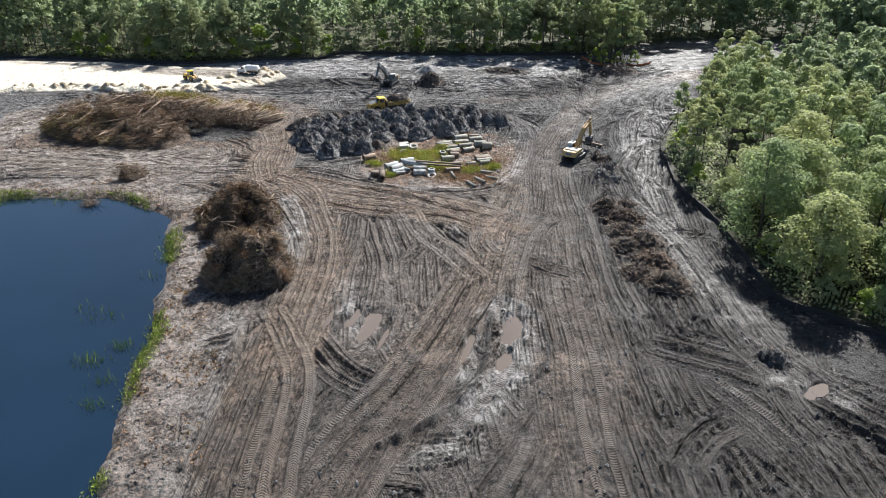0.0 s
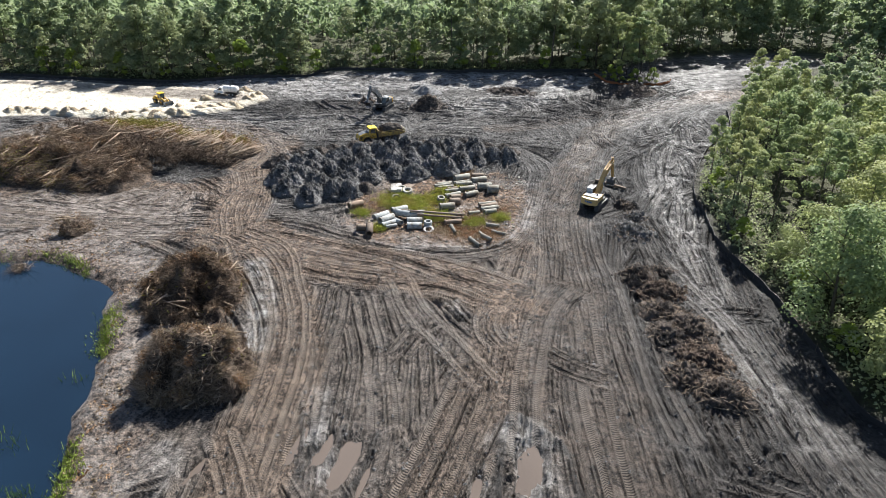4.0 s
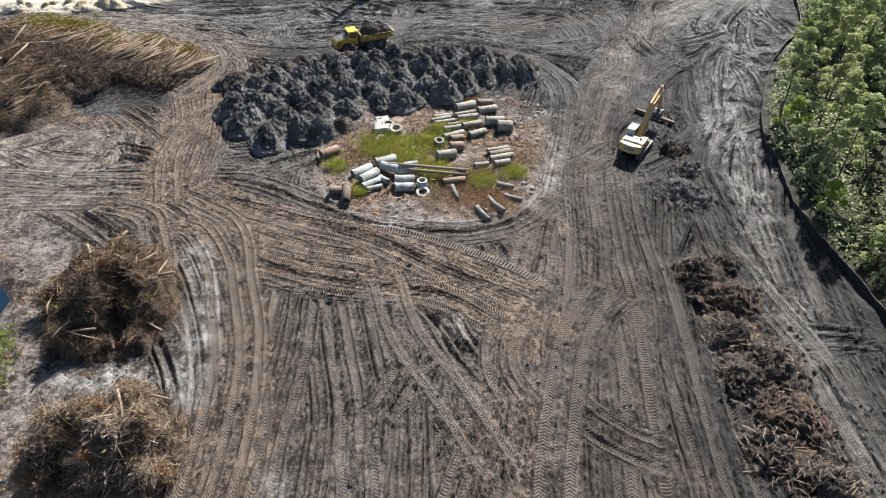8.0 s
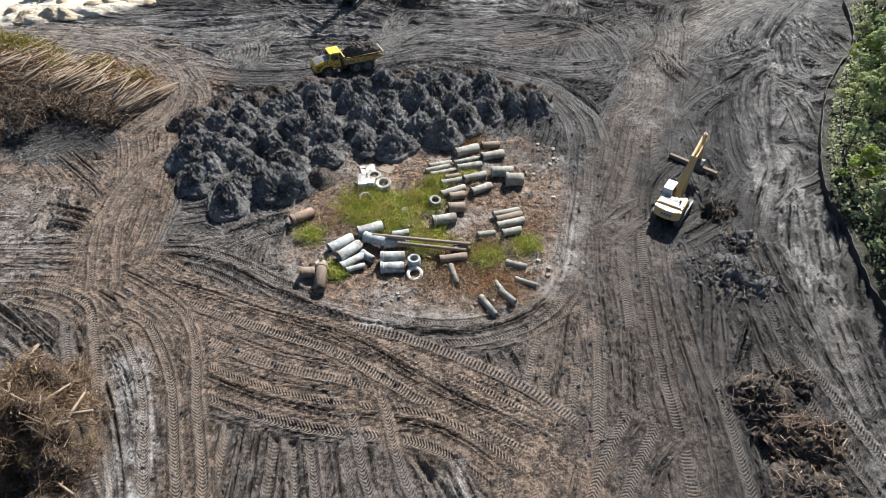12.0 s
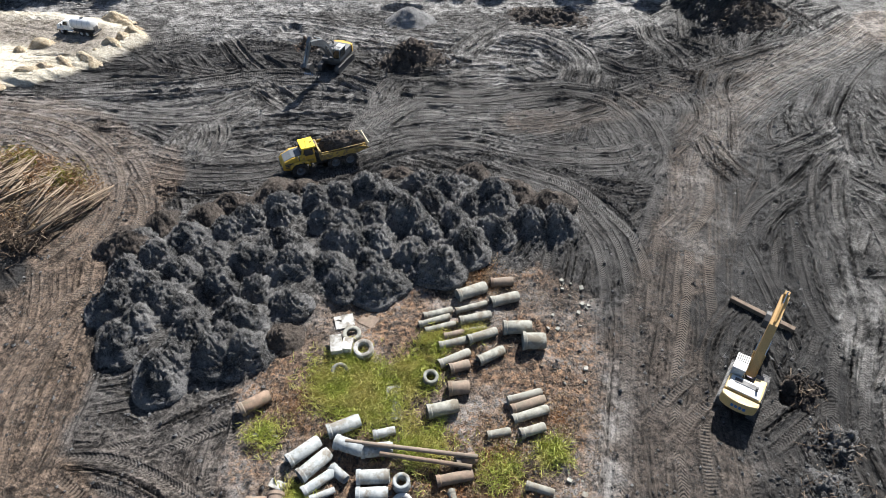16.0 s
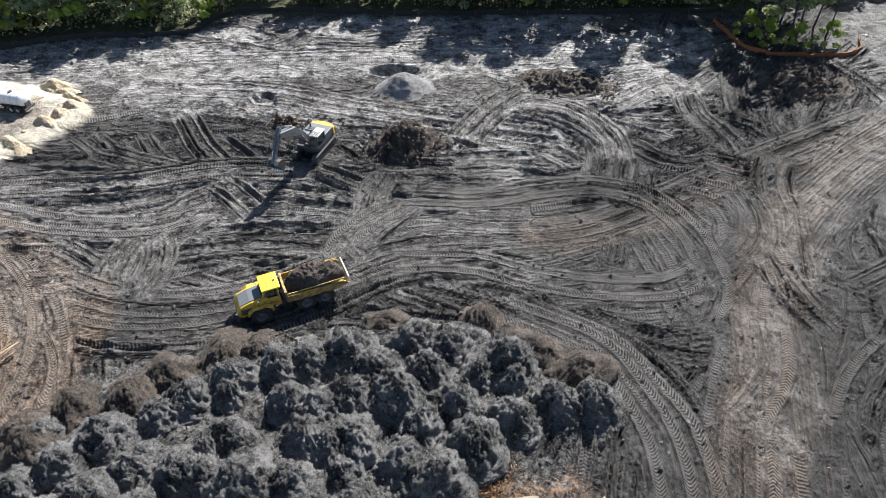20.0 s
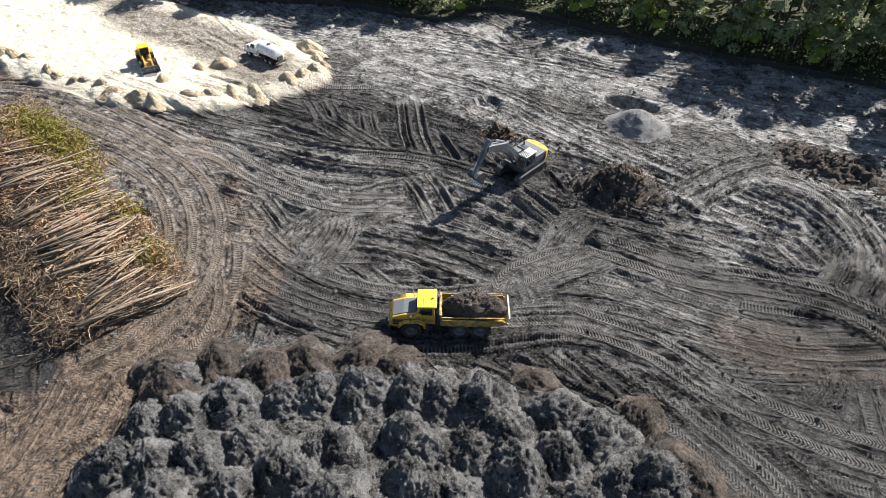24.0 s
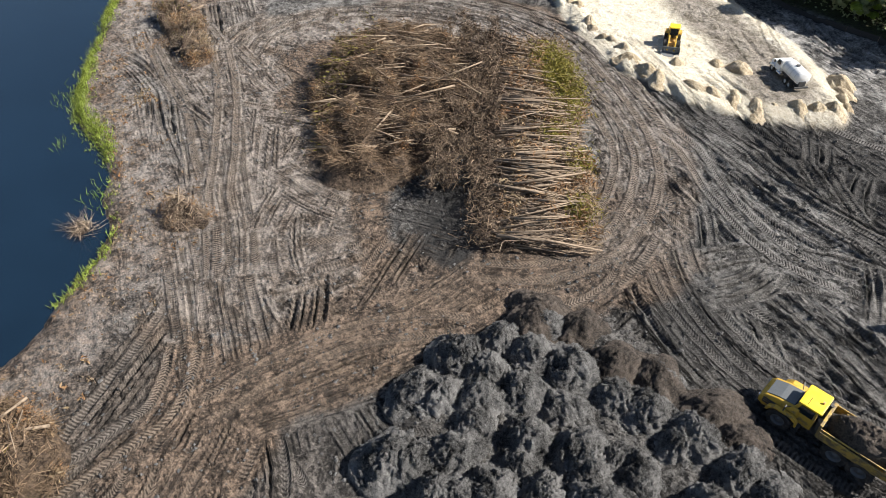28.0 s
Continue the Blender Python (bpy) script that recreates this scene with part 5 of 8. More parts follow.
def reeds():
    """Thin dead stems and green blades standing in the shallows."""
    rnd = np.random.default_rng(36)
    out = []
    for x, y, r, m in ((-40.6, 62.4, 1.3, 26), (-38.0, 61.0, 1.0, 22), (-35.8, 53.2, 1.2, 60), (-34.0, 55.5, 0.9, 50), (-33.0, 50.0, 0.8, 30), (-36.5, 70, 0.6, 14), (-80.5, 89.2, 1.4, 30), (-70.5, 89.0, 0.8, 14), (-59, 93, 1.5, 40), (-32.5, 46.5, 1.0, 40)):
        a = np.column_stack([rnd.normal(x, r, (m, 2))[:, 0], rnd.normal(y, r * 0.5, m), np.full(m, -0.6)])
        b = a + np.column_stack([rnd.normal(0, 0.3, (m, 2)), rnd.uniform(0.5, 1.0, m)])
        out.append(sticks(a, b, 0.03, 0.01))
    v, f = merge(*out)
    tagged(new("reeds", mesh("reeds", v, f, GRASS)), "sparse green reeds standing in the shallow water", "reeds", kind="stuff")


reeds()

# ---------------------------------------------------------------- heaps of soil
mound_kinds = [dome("dirt_mound", MUCK, 2.75 + 0.25 * (k % 3), 2.7, 2.25 + 0.3 * (k % 2), 300 + k, 27, 60, 0.40, 0.75, 0.0, 0.6, 1.6, True, 0.34, True) for k in range(8)]
peat_kinds = [dome("dirt_mound", PEAT, 3.0, 2.7, 2.0, 320 + k, 24, 54, 0.3, 0.7, 0.0, 0.8, 1.7, True, 0.35, True) for k in range(3)]


def shaggy(me, rx, h, seed, n=260):
    """Roots and fibres sticking out of a heap of muck, in the same mesh."""
    rnd = np.random.default_rng(seed)
    co = np.array([v.co[:] for v in me.vertices])
    p = co[rnd.integers(0, len(co), n)]
    d = unit(rnd.normal(size=(n, 3)) * np.array((1, 1, 0.5)) + np.array((0, 0, 0.25)))
    v, f = sticks(p - d * 0.1, p + d * rnd.uniform(0.15, 0.6, (n, 1)), rnd.uniform(0.012, 0.03, n), 0.006)
    bm = bmesh.new()
    bm.from_mesh(me)
    made = [bm.verts.new(c) for c in v]
    for q in f:
        bm.faces.new([made[i] for i in q])
    bm.to_mesh(me)
    bm.free()


for k, me in enumerate(mound_kinds + peat_kinds):
    shaggy(me, 2.7, 2.2, 340 + k)
MOUND_LABEL = "rough conical heap of dark grey muck dumped in rows"
rm = random.Random(9)


def mounds(places, kinds=mound_kinds, label=MOUND_LABEL, base=0.0, lo=0.85, hi=1.12):
    for x, y in places:
        s = rm.uniform(lo, hi)
        ob = new("dirt_mound", rm.choice(kinds))
        ob.matrix_basis = pose(x, y, height(x, y) - 0.25 + base, 0, 0, rm.uniform(0, 360)) @ Matrix.Diagonal((s * rm.uniform(0.88, 1.1), s * 0.9, s * rm.uniform(0.76, 1.0), 1))
        tagged(ob, label, "dirt mound", "heaps of muck")


mounds(((-20.8, 112.1), (-17.2, 113.9), (-14.8, 114.1), (-24.8, 115.3), (-19.4, 115.8), (-23.9, 116.8), (-15.9, 117.1), (-20.9, 118.1), (-22.6, 119.2), (-26.6, 119.5), (-15, 120.3), (-24.6, 120.6), (-18.7, 120.8)))
mounds(((-4.8, 121.4), (-8, 121.7), (-22.2, 122), (-26.7, 122.6), (-12.8, 123.2), (-9.1, 123.2), (0.4, 123.5), (-16.7, 123.8), (-5.9, 123.8), (-24.7, 124.1), (-20, 124.1), (-2, 125), (-15.2, 125.7), (-13.4, 126)))
mounds(((-5.2, 126), (3, 126), (-22.6, 126.4), (-8.6, 126.4), (-0.9, 127.3), (5.5, 128), (-19.4, 128.1), (-8.3, 128.4), (-2.4, 129.1), (1.6, 129.1), (9.1, 129.1), (-10.4, 129.1), (11.6, 129.4), (-17.7, 129.5)))
mounds(((-6, 129.8), (-14.8, 131.3), (-4.6, 132), (-0.5, 132), (3.7, 132), (-11.7, 132.4), (-9.4, 132.8), (5.8, 132.8), (-6.8, 133.6), (1.1, 134.4), (-1.8, 134.8)))
mounds(((-27.4, 125.7), (-25.8, 128.8), (-22, 129.5), (-19.8, 131.7), (-13.8, 134), (8, 134), (11, 132), (-3.8, 137.3), (3.9, 137.5), (-28.7, 127), (-16.2, 133.6), (-12.3, 115.6)), peat_kinds, "heap of dark brown peaty soil at the edge of the rows", 0, 0.75, 1.0)


more = []
for _ in range(400):
    x, y = rm.uniform(-28, 12), rm.uniform(112, 136)
    if len(more) < 26 and inside_pt(MOUND_FIELD, x, y) > 1.2 and all((x - a) ** 2 + (y - b) ** 2 > 9 for a, b in more):
        more.append((x, y))
mounds(more, mound_kinds, "smaller heap of dark grey muck between the rows", 0.05, 0.6, 0.85)


def heap(name, x, y, rx, ry, h, mat, seed, label, turn=0, twigs=0, rough=0.45, flat=0.0):
    e = thing(name, pose(x, y, height(x, y) - 0.2, 0, 0, turn), label, "soil heap")
    child("soil", dome("soil", mat, rx, ry, h, seed, 26, 60, rough * 1.5 if rough > 0.2 else rough * 0.8, 0.8, flat, 0.95, 1.7, True, 0.42, True), e)
    if rough > 0.2:
        rnd = np.random.default_rng(seed + 7)
        n = int(26 * rx * ry)
        a, t = rnd.uniform(0, 2 * math.pi, n), rnd.uniform(0.05, 1.25, n)
        p = np.column_stack([rx * t * np.cos(a), ry * t * np.sin(a), h * (0.5 + 0.5 * np.cos(math.pi * np.minimum(1, t) ** 0.9)) ** 0.8 + 0.12])
        v, f = lumps(p, 0.08 + 0.24 * rnd.random(n) ** 2.5, rnd)
        tagged(child("clod_litter", mesh("clod_litter", v, f, mat), e), "loose clods of torn soil", kind="stuff")
    if twigs:
        rnd = np.random.default_rng(seed)
        a = rnd.uniform(0, 2 * math.pi, twigs)
        t = rnd.uniform(0, 0.95, twigs) ** 0.6
        p = np.column_stack([rx * t * np.cos(a), ry * t * np.sin(a), h * np.maximum(0, 1 - t ** 1.7) ** 0.8])
        d = unit(rnd.normal(size=(twigs, 3)) * np.array((1, 1, 0.35)))
        ln = rnd.uniform(0.3, 1.3, (twigs, 1))
        v, f = sticks(p - d * ln / 2, p + d * ln / 2 + np.array((0, 0, 0.12)), 0.035, 0.012)
        tagged(child("twig_scatter", mesh("twig_scatter", v, f, TWIG), e), "scattered dry roots and twigs", kind="stuff")
    return e


heap("soil_heap", -3.5, 163.2, 5.2, 3.0, 3.0, PEAT, 401, "large heap of black soil beside the grey excavator", 20, 60)
heap("silt_heap", -4.2, 176.2, 4.4, 3.3, 2.2, SILT, 402, "smooth pale grey heap of silt beside a pit", 0, 0, 0.12)
heap("soil_heap", 46.5, 176.5, 6.5, 4.5, 2.6, PEAT, 403, "broad black soil heap below the fenced trees", 10, 60)
heap("soil_heap", 16, 177, 7, 3.5, 1.2, PEAT, 404, "low spread of black soil in the shade", -10, 40)
heap("soil_heap", 24.3, 88.6, 2.6, 2.4, 1.7, PEAT, 405, "dark soil heap with torn roots", 0, 120)
heap("soil_heap", 27.6, 90.2, 2.4, 2.0, 0.9, PEAT, 414, "low brown spread of soil and roots", 0, 40)
heap("soil_heap", 26.6, 85.4, 3.0, 2.4, 1.4, BROWN_SOIL, 406, "reddish brown heap of roots and soil", 0, 86)
heap("soil_heap", 25.0, 81.0, 2.8, 2.8, 1.3, PEAT, 415, "grey lumpy heap with matted roots", 0, 160)
heap("soil_heap", 27.2, 78.0, 2.8, 3.2, 1.3, PEAT, 407, "dark lumpy heap of muck with twigs", 0, 200)
heap("soil_heap", 24.6, 76.0, 2.6, 3.0, 1.2, PEAT, 416, "brown heap of roots and litter", 0, 86)
heap("soil_heap", 26.8, 72.4, 3.2, 3.4, 1.4, BROWN_SOIL, 408, "long brown heap of soil and root litter", 0, 106)
heap("soil_heap", 24.4, 69.4, 2.8, 3.0, 1.3, PEAT, 417, "grey clotted heap of muck", 0, 160)
heap("soil_heap", 26.9, 66.8, 3.4, 2.8, 1.8, PEAT, 409, "dark clotted soil heap at the end of the ridge", 0, 200)
heap("soil_heap", 28.4, 106.2, 2.4, 2.0, 0.8, MUCK, 418, "low grey heap of clods", 0, 60)
heap("soil_heap", 28.2, 111.3, 2.3, 2.0, 1.4, PEAT, 410, "small black soil heap beside the tan excavator", 0, 30)
heap("soil_heap", 27.0, 101.5, 3.4, 3.0, 1.0, MUCK, 411, "low lumpy spread of muck with clods", 0, 90)
heap("soil_heap", 33.8, 53.0, 2.2, 1.7, 1.0, MUCK, 412, "low grey clod heap among tracks", 0, 40)
heap("soil_heap", -17.5, 167.5, 2.4, 1.4, 0.9, BROWN_SOIL, 413, "low brown ridge of turned soil", 0, 20)

sand_kinds = [dome("sand_mound", SAND, 2.0, 1.75, 1.75, 430 + k, 24, 54, 0.16, 0.8, 0.0, 0.9, 1.4, True, 0.4, True) for k in range(6)]


def sand_mound(x, y, s, q, turn):
    ob = new("sand_mound", rm.choice(sand_kinds))
    ob.matrix_basis = pose(x, y, height(x, y) - 0.6, 0, 0, turn) @ Matrix.Diagonal((s * q, s, s * rm.uniform(0.8, 1.05), 1))
    tagged(ob, "small heap of pale cream sand tipped on the pad's rim", "sand heap", "heaps of sand")


rim_q, rim_t, rim_s = spline([(-103, 155), (-90, 157.6), (-75, 155.4), (-66, 155), (-58.5, 155.2), (-52, 157.4), (-47.8, 161.4), (-43.8, 166), (-42.6, 169.5), (-45, 173), (-51, 175.8)], 0.3)
at = 0.5
while at < rim_s[-1]:
    i = int(np.searchsorted(rim_s, at))
    sand_mound(float(rim_q[i][0]) + rm.uniform(-1.4, 0.0), float(rim_q[i][1]) + rm.uniform(0.5, 1.8), rm.uniform(0.45, 0.85), rm.uniform(1.1, 2.0), rm.uniform(-40, 40))
    at += rm.uniform(1.2, 3.0)
for x, y, s, q in ((-56.4, 164.6, 0.8, 1.0), (-54.3, 166.4, 1.1, 1.2), (-48.0, 176.0, 1.1, 1.3), (-58.4, 160.4, 0.8, 1.0)):
    sand_mound(x, y, s, q, 20)

# ---------------------------------------------------------------- brush and log piles
def brush_pile(x, y, rx, ry, h, seed, label, turn=0, twigs=900, dead=900, live=0, logs=10, name="brush_pile", reach=1.6, log_len=5.0, green=None, tufts=30, lie=None, stem=None):
    e = thing(name, pose(x, y, height(x, y) - 0.15, 0, 0, turn), label, "brush pile")
    rnd = np.random.default_rng(seed)

    def top(u, v):
        a = math.atan2(v / ry, u / rx)
        t = math.hypot(u / rx, v / ry) / (1 + 0.3 * noise.noise((math.cos(a) * 1.3, math.sin(a) * 1.3, seed)))
        lump = noise.fractal((u / 2.4 + seed, v / 2.4, 0.5), 0.8, 2.0, 2) * 0.95 * h + noise.fractal((u / 0.9, v / 0.9, seed), 0.9, 2.0, 3) * 0.45
        return max(0.0, 1 - min(1.0, max(0.0, (t - 0.25) / 0.75)) ** 2) ** 0.6 * (h * 0.8 + lump) + (0 if t < 1 else -0.3)
    vs, fs, nu, nv = [], [], 44, 36
    for i in range(nu):
        for j in range(nv):
            u, v = rx * 1.25 * (2 * i / (nu - 1) - 1), ry * 1.25 * (2 * j / (nv - 1) - 1)
            vs.append((u, v, top(u, v) * (0.85 if lie else 0.96) - (0.22 if lie else 0.1)))
    for i in range(nu - 1):
        for j in range(nv - 1):
            a = i * nv + j
            fs.append((a, a + nv, a + nv + 1, a + 1))
    child("litter", mesh("litter", vs, fs, BRUSH_CORE, True), e, "dark core of bark and rotting litter")

    def on(n, spread=1.0):
        a, t = rnd.uniform(0, 2 * math.pi, n), rnd.uniform(0, 1, n) ** 0.55 * spread
        px, py = rx * t * np.cos(a), ry * t * np.sin(a)
        return np.column_stack([px, py, [top(u, v) for u, v in zip(px, py)]])
    p = on(twigs)
    d = rnd.normal(size=(len(p), 3)) * np.array((1, 1, 0.45))
    if lie is not None:
        d = d * 0.75 + np.array((math.cos(lie), math.sin(lie), 0)) * rnd.choice((-1, 1), (len(p), 1))
    d = unit(d)
    ln = reach * rnd.uniform(0.3, 1.5, (len(p), 1))
    bits = [sticks(p - d * ln / 2, p + d * ln / 2 + np.array((0, 0, 0.12)), 0.012 + 0.05 * rnd.random(len(p)) ** 3, 0.008)]
    if lie is not None:
        # stems and broken tops lying the way they were pushed
        p = on(500, 0.95)
        a = lie + rnd.normal(0, 0.5, 500) + math.pi * rnd.integers(0, 2, 500)
        d = np.column_stack([np.cos(a), np.sin(a), rnd.normal(0, 0.16, 500)])
        ln = rnd.uniform(1.0, 4.5, (500, 1))
        bits.append(sticks(p - d * ln / 2 + np.array((0, 0, 0.15)), p + d * ln / 2 + np.array((0, 0, 0.25)), 0.03 + 0.05 * rnd.random(500) ** 2, 0.012))
    # tufts: sprays of branches fanning out of one crown, with what foliage is left
    cs, per = on(tufts, 0.95), max(4, int(0.8 * twigs) // max(1, tufts))
    fol = []
    for c in cs:
        w = unit(np.array((c[0] / rx, c[1] / ry, 0.35)) + rnd.normal(0, 0.55, 3))
        d = unit(w + rnd.normal(0, 0.45, (per, 3)))
        ln = reach * rnd.uniform(0.4, 1.5, (per, 1))
        bits.append(sticks(np.repeat(c[None], per, 0) + rnd.normal(0, 0.4, (per, 3)), c + rnd.normal(0, 0.3, (per, 3)) + d * ln + np.array((0, 0, 0.1)), 0.012 + 0.032 * rnd.random(per) ** 2, 0.006))
        if dead and rnd.random() < 0.5:
            m = max(3, int(dead * 6.0 / tufts))
            fol.append(c + unit(w + rnd.normal(0, 0.5, (m, 3))) * reach * rnd.uniform(0.3, 1.2, (m, 1)))
    v, f = merge(*bits)
    tagged(child("branch_tangle", mesh("branch_tangle", v, f, stem or TWIG), e), "tangled dry branches", kind="stuff")
    if fol:
        p = np.concatenate(fol)
        v, f = leaves(p, rnd.normal(size=p.shape) + np.array((0, 0, 0.5)), 0.08, rnd, 4.0)
        tagged(child("dead_foliage", mesh("dead_foliage", v, f, DEAD), e), "withered straw and rust-brown foliage", kind="stuff")
    if live:
        p = on(live)
        if green:
            q = np.column_stack([rnd.normal(green[0], green[2], live // 2), rnd.normal(green[1], green[3], live // 2)])
            p = np.column_stack([q, [top(u, v) + 0.2 for u, v in q]])
        v, f = leaves(np.repeat(p, 3, 0) + rnd.normal(0, 0.25, (3 * len(p), 3)), rnd.normal(size=(3 * len(p), 3)) + np.array((0, 0, 0.8)), 0.14, rnd, 3.5)
        tagged(child("wilting_foliage", mesh("wilting_foliage", v, f, LIVE_CUT), e), "wilting yellow-green foliage", kind="stuff")
    c = on(logs, 0.85)
    for k in range(logs):
        a = rnd.uniform(0, 2 * math.pi) if lie is None else lie + rnd.normal(0, 0.42)
        ln, r = log_len * rnd.uniform(0.25, 0.9), 0.04 + 0.09 * rnd.random() ** 1.5
        w = np.array((math.cos(a), math.sin(a), rnd.normal(0, 0.14))) * ln / 2
        s = c[k] + np.array((0, 0, 0.25))
        tv, tf = tubes([[(tuple(s - w), r), (tuple(s + np.array((rnd.normal(0, 0.1), rnd.normal(0, 0.1), 0.05))), r * 0.85), (tuple(s + w), r * 0.55)]], 7)
        child("log", mesh("log", tv, tf, LOG, True), e)
    return e


brush_pile(-29.4, 84.6, 6.0, 7.0, 4.2, 501, "tall pile of tangled brown brush and roots", 14, 6800, 1300, 60, 46, reach=1.05, tufts=60, log_len=4.2, stem=BROWN_TWIG)
brush_pile(-23.9, 69.2, 5.6, 4.9, 4.2, 502, "tall pile of dry brush with straw-coloured tops", 0, 6000, 2200, 80, 40, reach=1.1, tufts=50, log_len=4.0)
brush_pile(-51.6, 101.2, 2.3, 1.9, 1.6, 504, "small heap of roots and split stumps", 30, 260, 120, 0, 9, "brush_pile", 1.2, 3.0)
brush_pile(-92, 104.6, 11, 3.0, 2.6, 505, "long low pile of brown brush near the pond", 5, 1200, 1000, 40, 10)
brush_pile(-54.5, 91.6, 0.9, 0.7, 0.4, 506, "drowned branches sticking out of the pond", 0, 60, 0, 0, 2, "driftwood", 1.5, 2.0).location.z = -0.45
# the western windrow
AXIS, CROSS = np.array((-0.906, 0.423)), np.array((0.423, 0.906))
WIND0 = np.array((-40.5, 123.4))
deg = math.degrees(math.atan2(AXIS[1], AXIS[0]))
west_c = WIND0 + AXIS * 24.0 - CROSS * 8.4
west_pile = brush_pile(float(west_c[0]), float(west_c[1]), 17.6, 9.6, 3.6, 510, "wide windrow of felled trees, roots and dead foliage", deg, 11000, 3000, 1100, 150, "brush_windrow", 1.25, 9.0, (6, 6.5, 7, 1.8), 150, math.pi / 2, BROWN_TWIG)


def gap_roots(e):
    """Torn root plates heaped along the gap between the windrows."""
    rnd = np.random.default_rng(515)
    out = []
    for k in range(120):
        c = np.array((rnd.uniform(-18.5, 16), rnd.normal(-7.8, 1.7), rnd.uniform(1.2, 3.4)))
        m = 46
        d = unit(rnd.normal(size=(m, 3)))
        out.append(sticks(c + rnd.normal(0, 0.45, (m, 3)), c + rnd.normal(0, 0.5, (m, 3)) + d * rnd.uniform(0.3, 1.1, (m, 1)), rnd.uniform(0.02, 0.07, m), 0.01))
    v, f = merge(*out)
    tagged(child("root_tangle", mesh("root_tangle", v, f, ROOT), e), "torn dark root plates", kind="stuff")


gap_roots(west_pile)


def log_windrow():
    """Felled trunks laid side by side with their roots to one edge."""
    length, wide, h = 39.0, 9.8, 2.5
    e = thing("log_windrow", pose(*(WIND0 + CROSS * 3.6 - AXIS * 2.2), height(-45, 128) - 0.1, 0, 0, deg), "windrow of pale bare trunks stacked side by side with green tops", "log pile")
    rnd = np.random.default_rng(520)
    # local x runs along the windrow, local -y across it
    n = 300
    bundles = rnd.uniform(0.5, length, 26)
    swing = rnd.normal(0, 0.17, 26)
    for k in range(n):
        g = rnd.integers(26)
        u = float(np.clip(bundles[g] + rnd.normal(0, 0.7), 0.4, length))
        full = wide - 0.045 * max(0, u - 24) ** 2 * 0.6
        w = full * rnd.uniform(0.4, 1.0)
        if w < 2.5:
            continue
        start = rnd.uniform(-0.04, 0.1) * wide + (full - w) * rnd.uniform(0, 0.8)
        z0 = h * rnd.uniform(0.25, 1.0)
        slope = rnd.normal(-0.05, 0.07)
        turn = swing[g] + rnd.normal(0, 0.1)
        r = 0.06 + 0.12 * rnd.random() ** 1.6
        a = np.array((u, -start, z0))
        b = a + np.array((math.sin(turn) * w, -math.cos(turn) * w, slope * w))
        b[2] = max(b[2], 0.25)
        mid = (a + b) / 2 + np.array((rnd.normal(0, 0.12), 0, rnd.normal(0.05, 0.06)))
        tv, tf = tubes([[(tuple(a), r), (tuple(mid), r * 0.82), (tuple(b), r * 0.4)]], 6)
        child("log", mesh("log", tv, tf, LOG, True), e)
    bed = []
    m = 3600
    p = np.column_stack([rnd.uniform(0, length, m), -rnd.uniform(0, wide, m), np.zeros(m)])
    p[:, 2] = h * 0.75 * np.clip(1 - (np.abs(p[:, 1] + wide * 0.4) / (wide * 0.75)) ** 2, 0.1, 1) * rnd.uniform(0.5, 1.05, m)
    d = unit(np.column_stack([rnd.normal(0, 0.5, m), -np.abs(rnd.normal(1, 0.4, m)), rnd.normal(0, 0.2, m)]))
    ln = rnd.uniform(0.6, 2.6, (m, 1))
    v, f = sticks(p - d * ln / 2, p + d * ln / 2, rnd.uniform(0.015, 0.05, m), 0.01)
    tagged(child("branch_tangle", mesh("branch_tangle", v, f, TWIG), e), "grey side branches between the trunks", kind="stuff")
    xs = np.linspace(0, length, 60)
    ys = np.linspace(0, -wide, 18)
    vs = [(x, y, max(-0.2, h * 0.62 * max(0, 1 - (abs(y + wide * 0.4) / (wide * 0.68)) ** 2) * min(1, (length - x + 0.6) / 3, (x + 0.6) / 2) + 0.6 * noise.fractal((x / 1.5, y / 1.5, 3), 0.9, 2, 3) - 0.1)) for x in xs for y in ys]
    fs = [(i * 18 + j, i * 18 + j + 1, (i + 1) * 18 + j + 1, (i + 1) * 18 + j) for i in range(59) for j in range(17)]
    child("litter", mesh("litter", vs, fs, BRUSH_CORE, True), e, "dark bed of bark and litter")
    # root plates along the inner edge
    m = 4200
    c = np.column_stack([rnd.uniform(0, length, m), rnd.normal(0.1, 0.9, m), np.abs(rnd.normal(1.4, 0.8, m))])
    d = unit(rnd.normal(size=(m, 3)))
    ln = rnd.uniform(0.4, 1.5, (m, 1))
    v, f = sticks(c - d * ln / 2, c + d * ln / 2, 0.045, 0.012)
    tagged(child("root_tangle", mesh("root_tangle", v, f, ROOT), e), "torn grey-brown roots", kind="stuff")
    m = 1500
    spots = np.array(((30, -7.6, 2.4, 1.2), (26, -8.6, 1.8, 1.0), (22, -8.2, 1.5, 0.9), (34, -6.2, 1.6, 1.0), (12, -9.0, 1.2, 0.7), (5, -8.6, 1.0, 0.7), (17, -6.5, 1.0, 0.8)))
    sp = spots[rnd.choice(len(spots), m, p=(0.3, 0.2, 0.14, 0.14, 0.08, 0.06, 0.08))]
    c = np.column_stack([rnd.normal(sp[:, 0], sp[:, 2]), rnd.normal(sp[:, 1], sp[:, 3]), rnd.uniform(0.8, 2.3, m)])
    c = np.repeat(c, 5, 0) + rnd.normal(0, 0.32, (5 * len(c), 3))
    v, f = leaves(c, rnd.normal(size=c.shape) + np.array((0, 0, 0.8)), 0.13, rnd, 4.0)
    q = np.column_stack([rnd.uniform(1, length - 1, 900), -wide * rnd.uniform(0.1, 1.05, 900), rnd.uniform(0.7, 2.4, 900)])
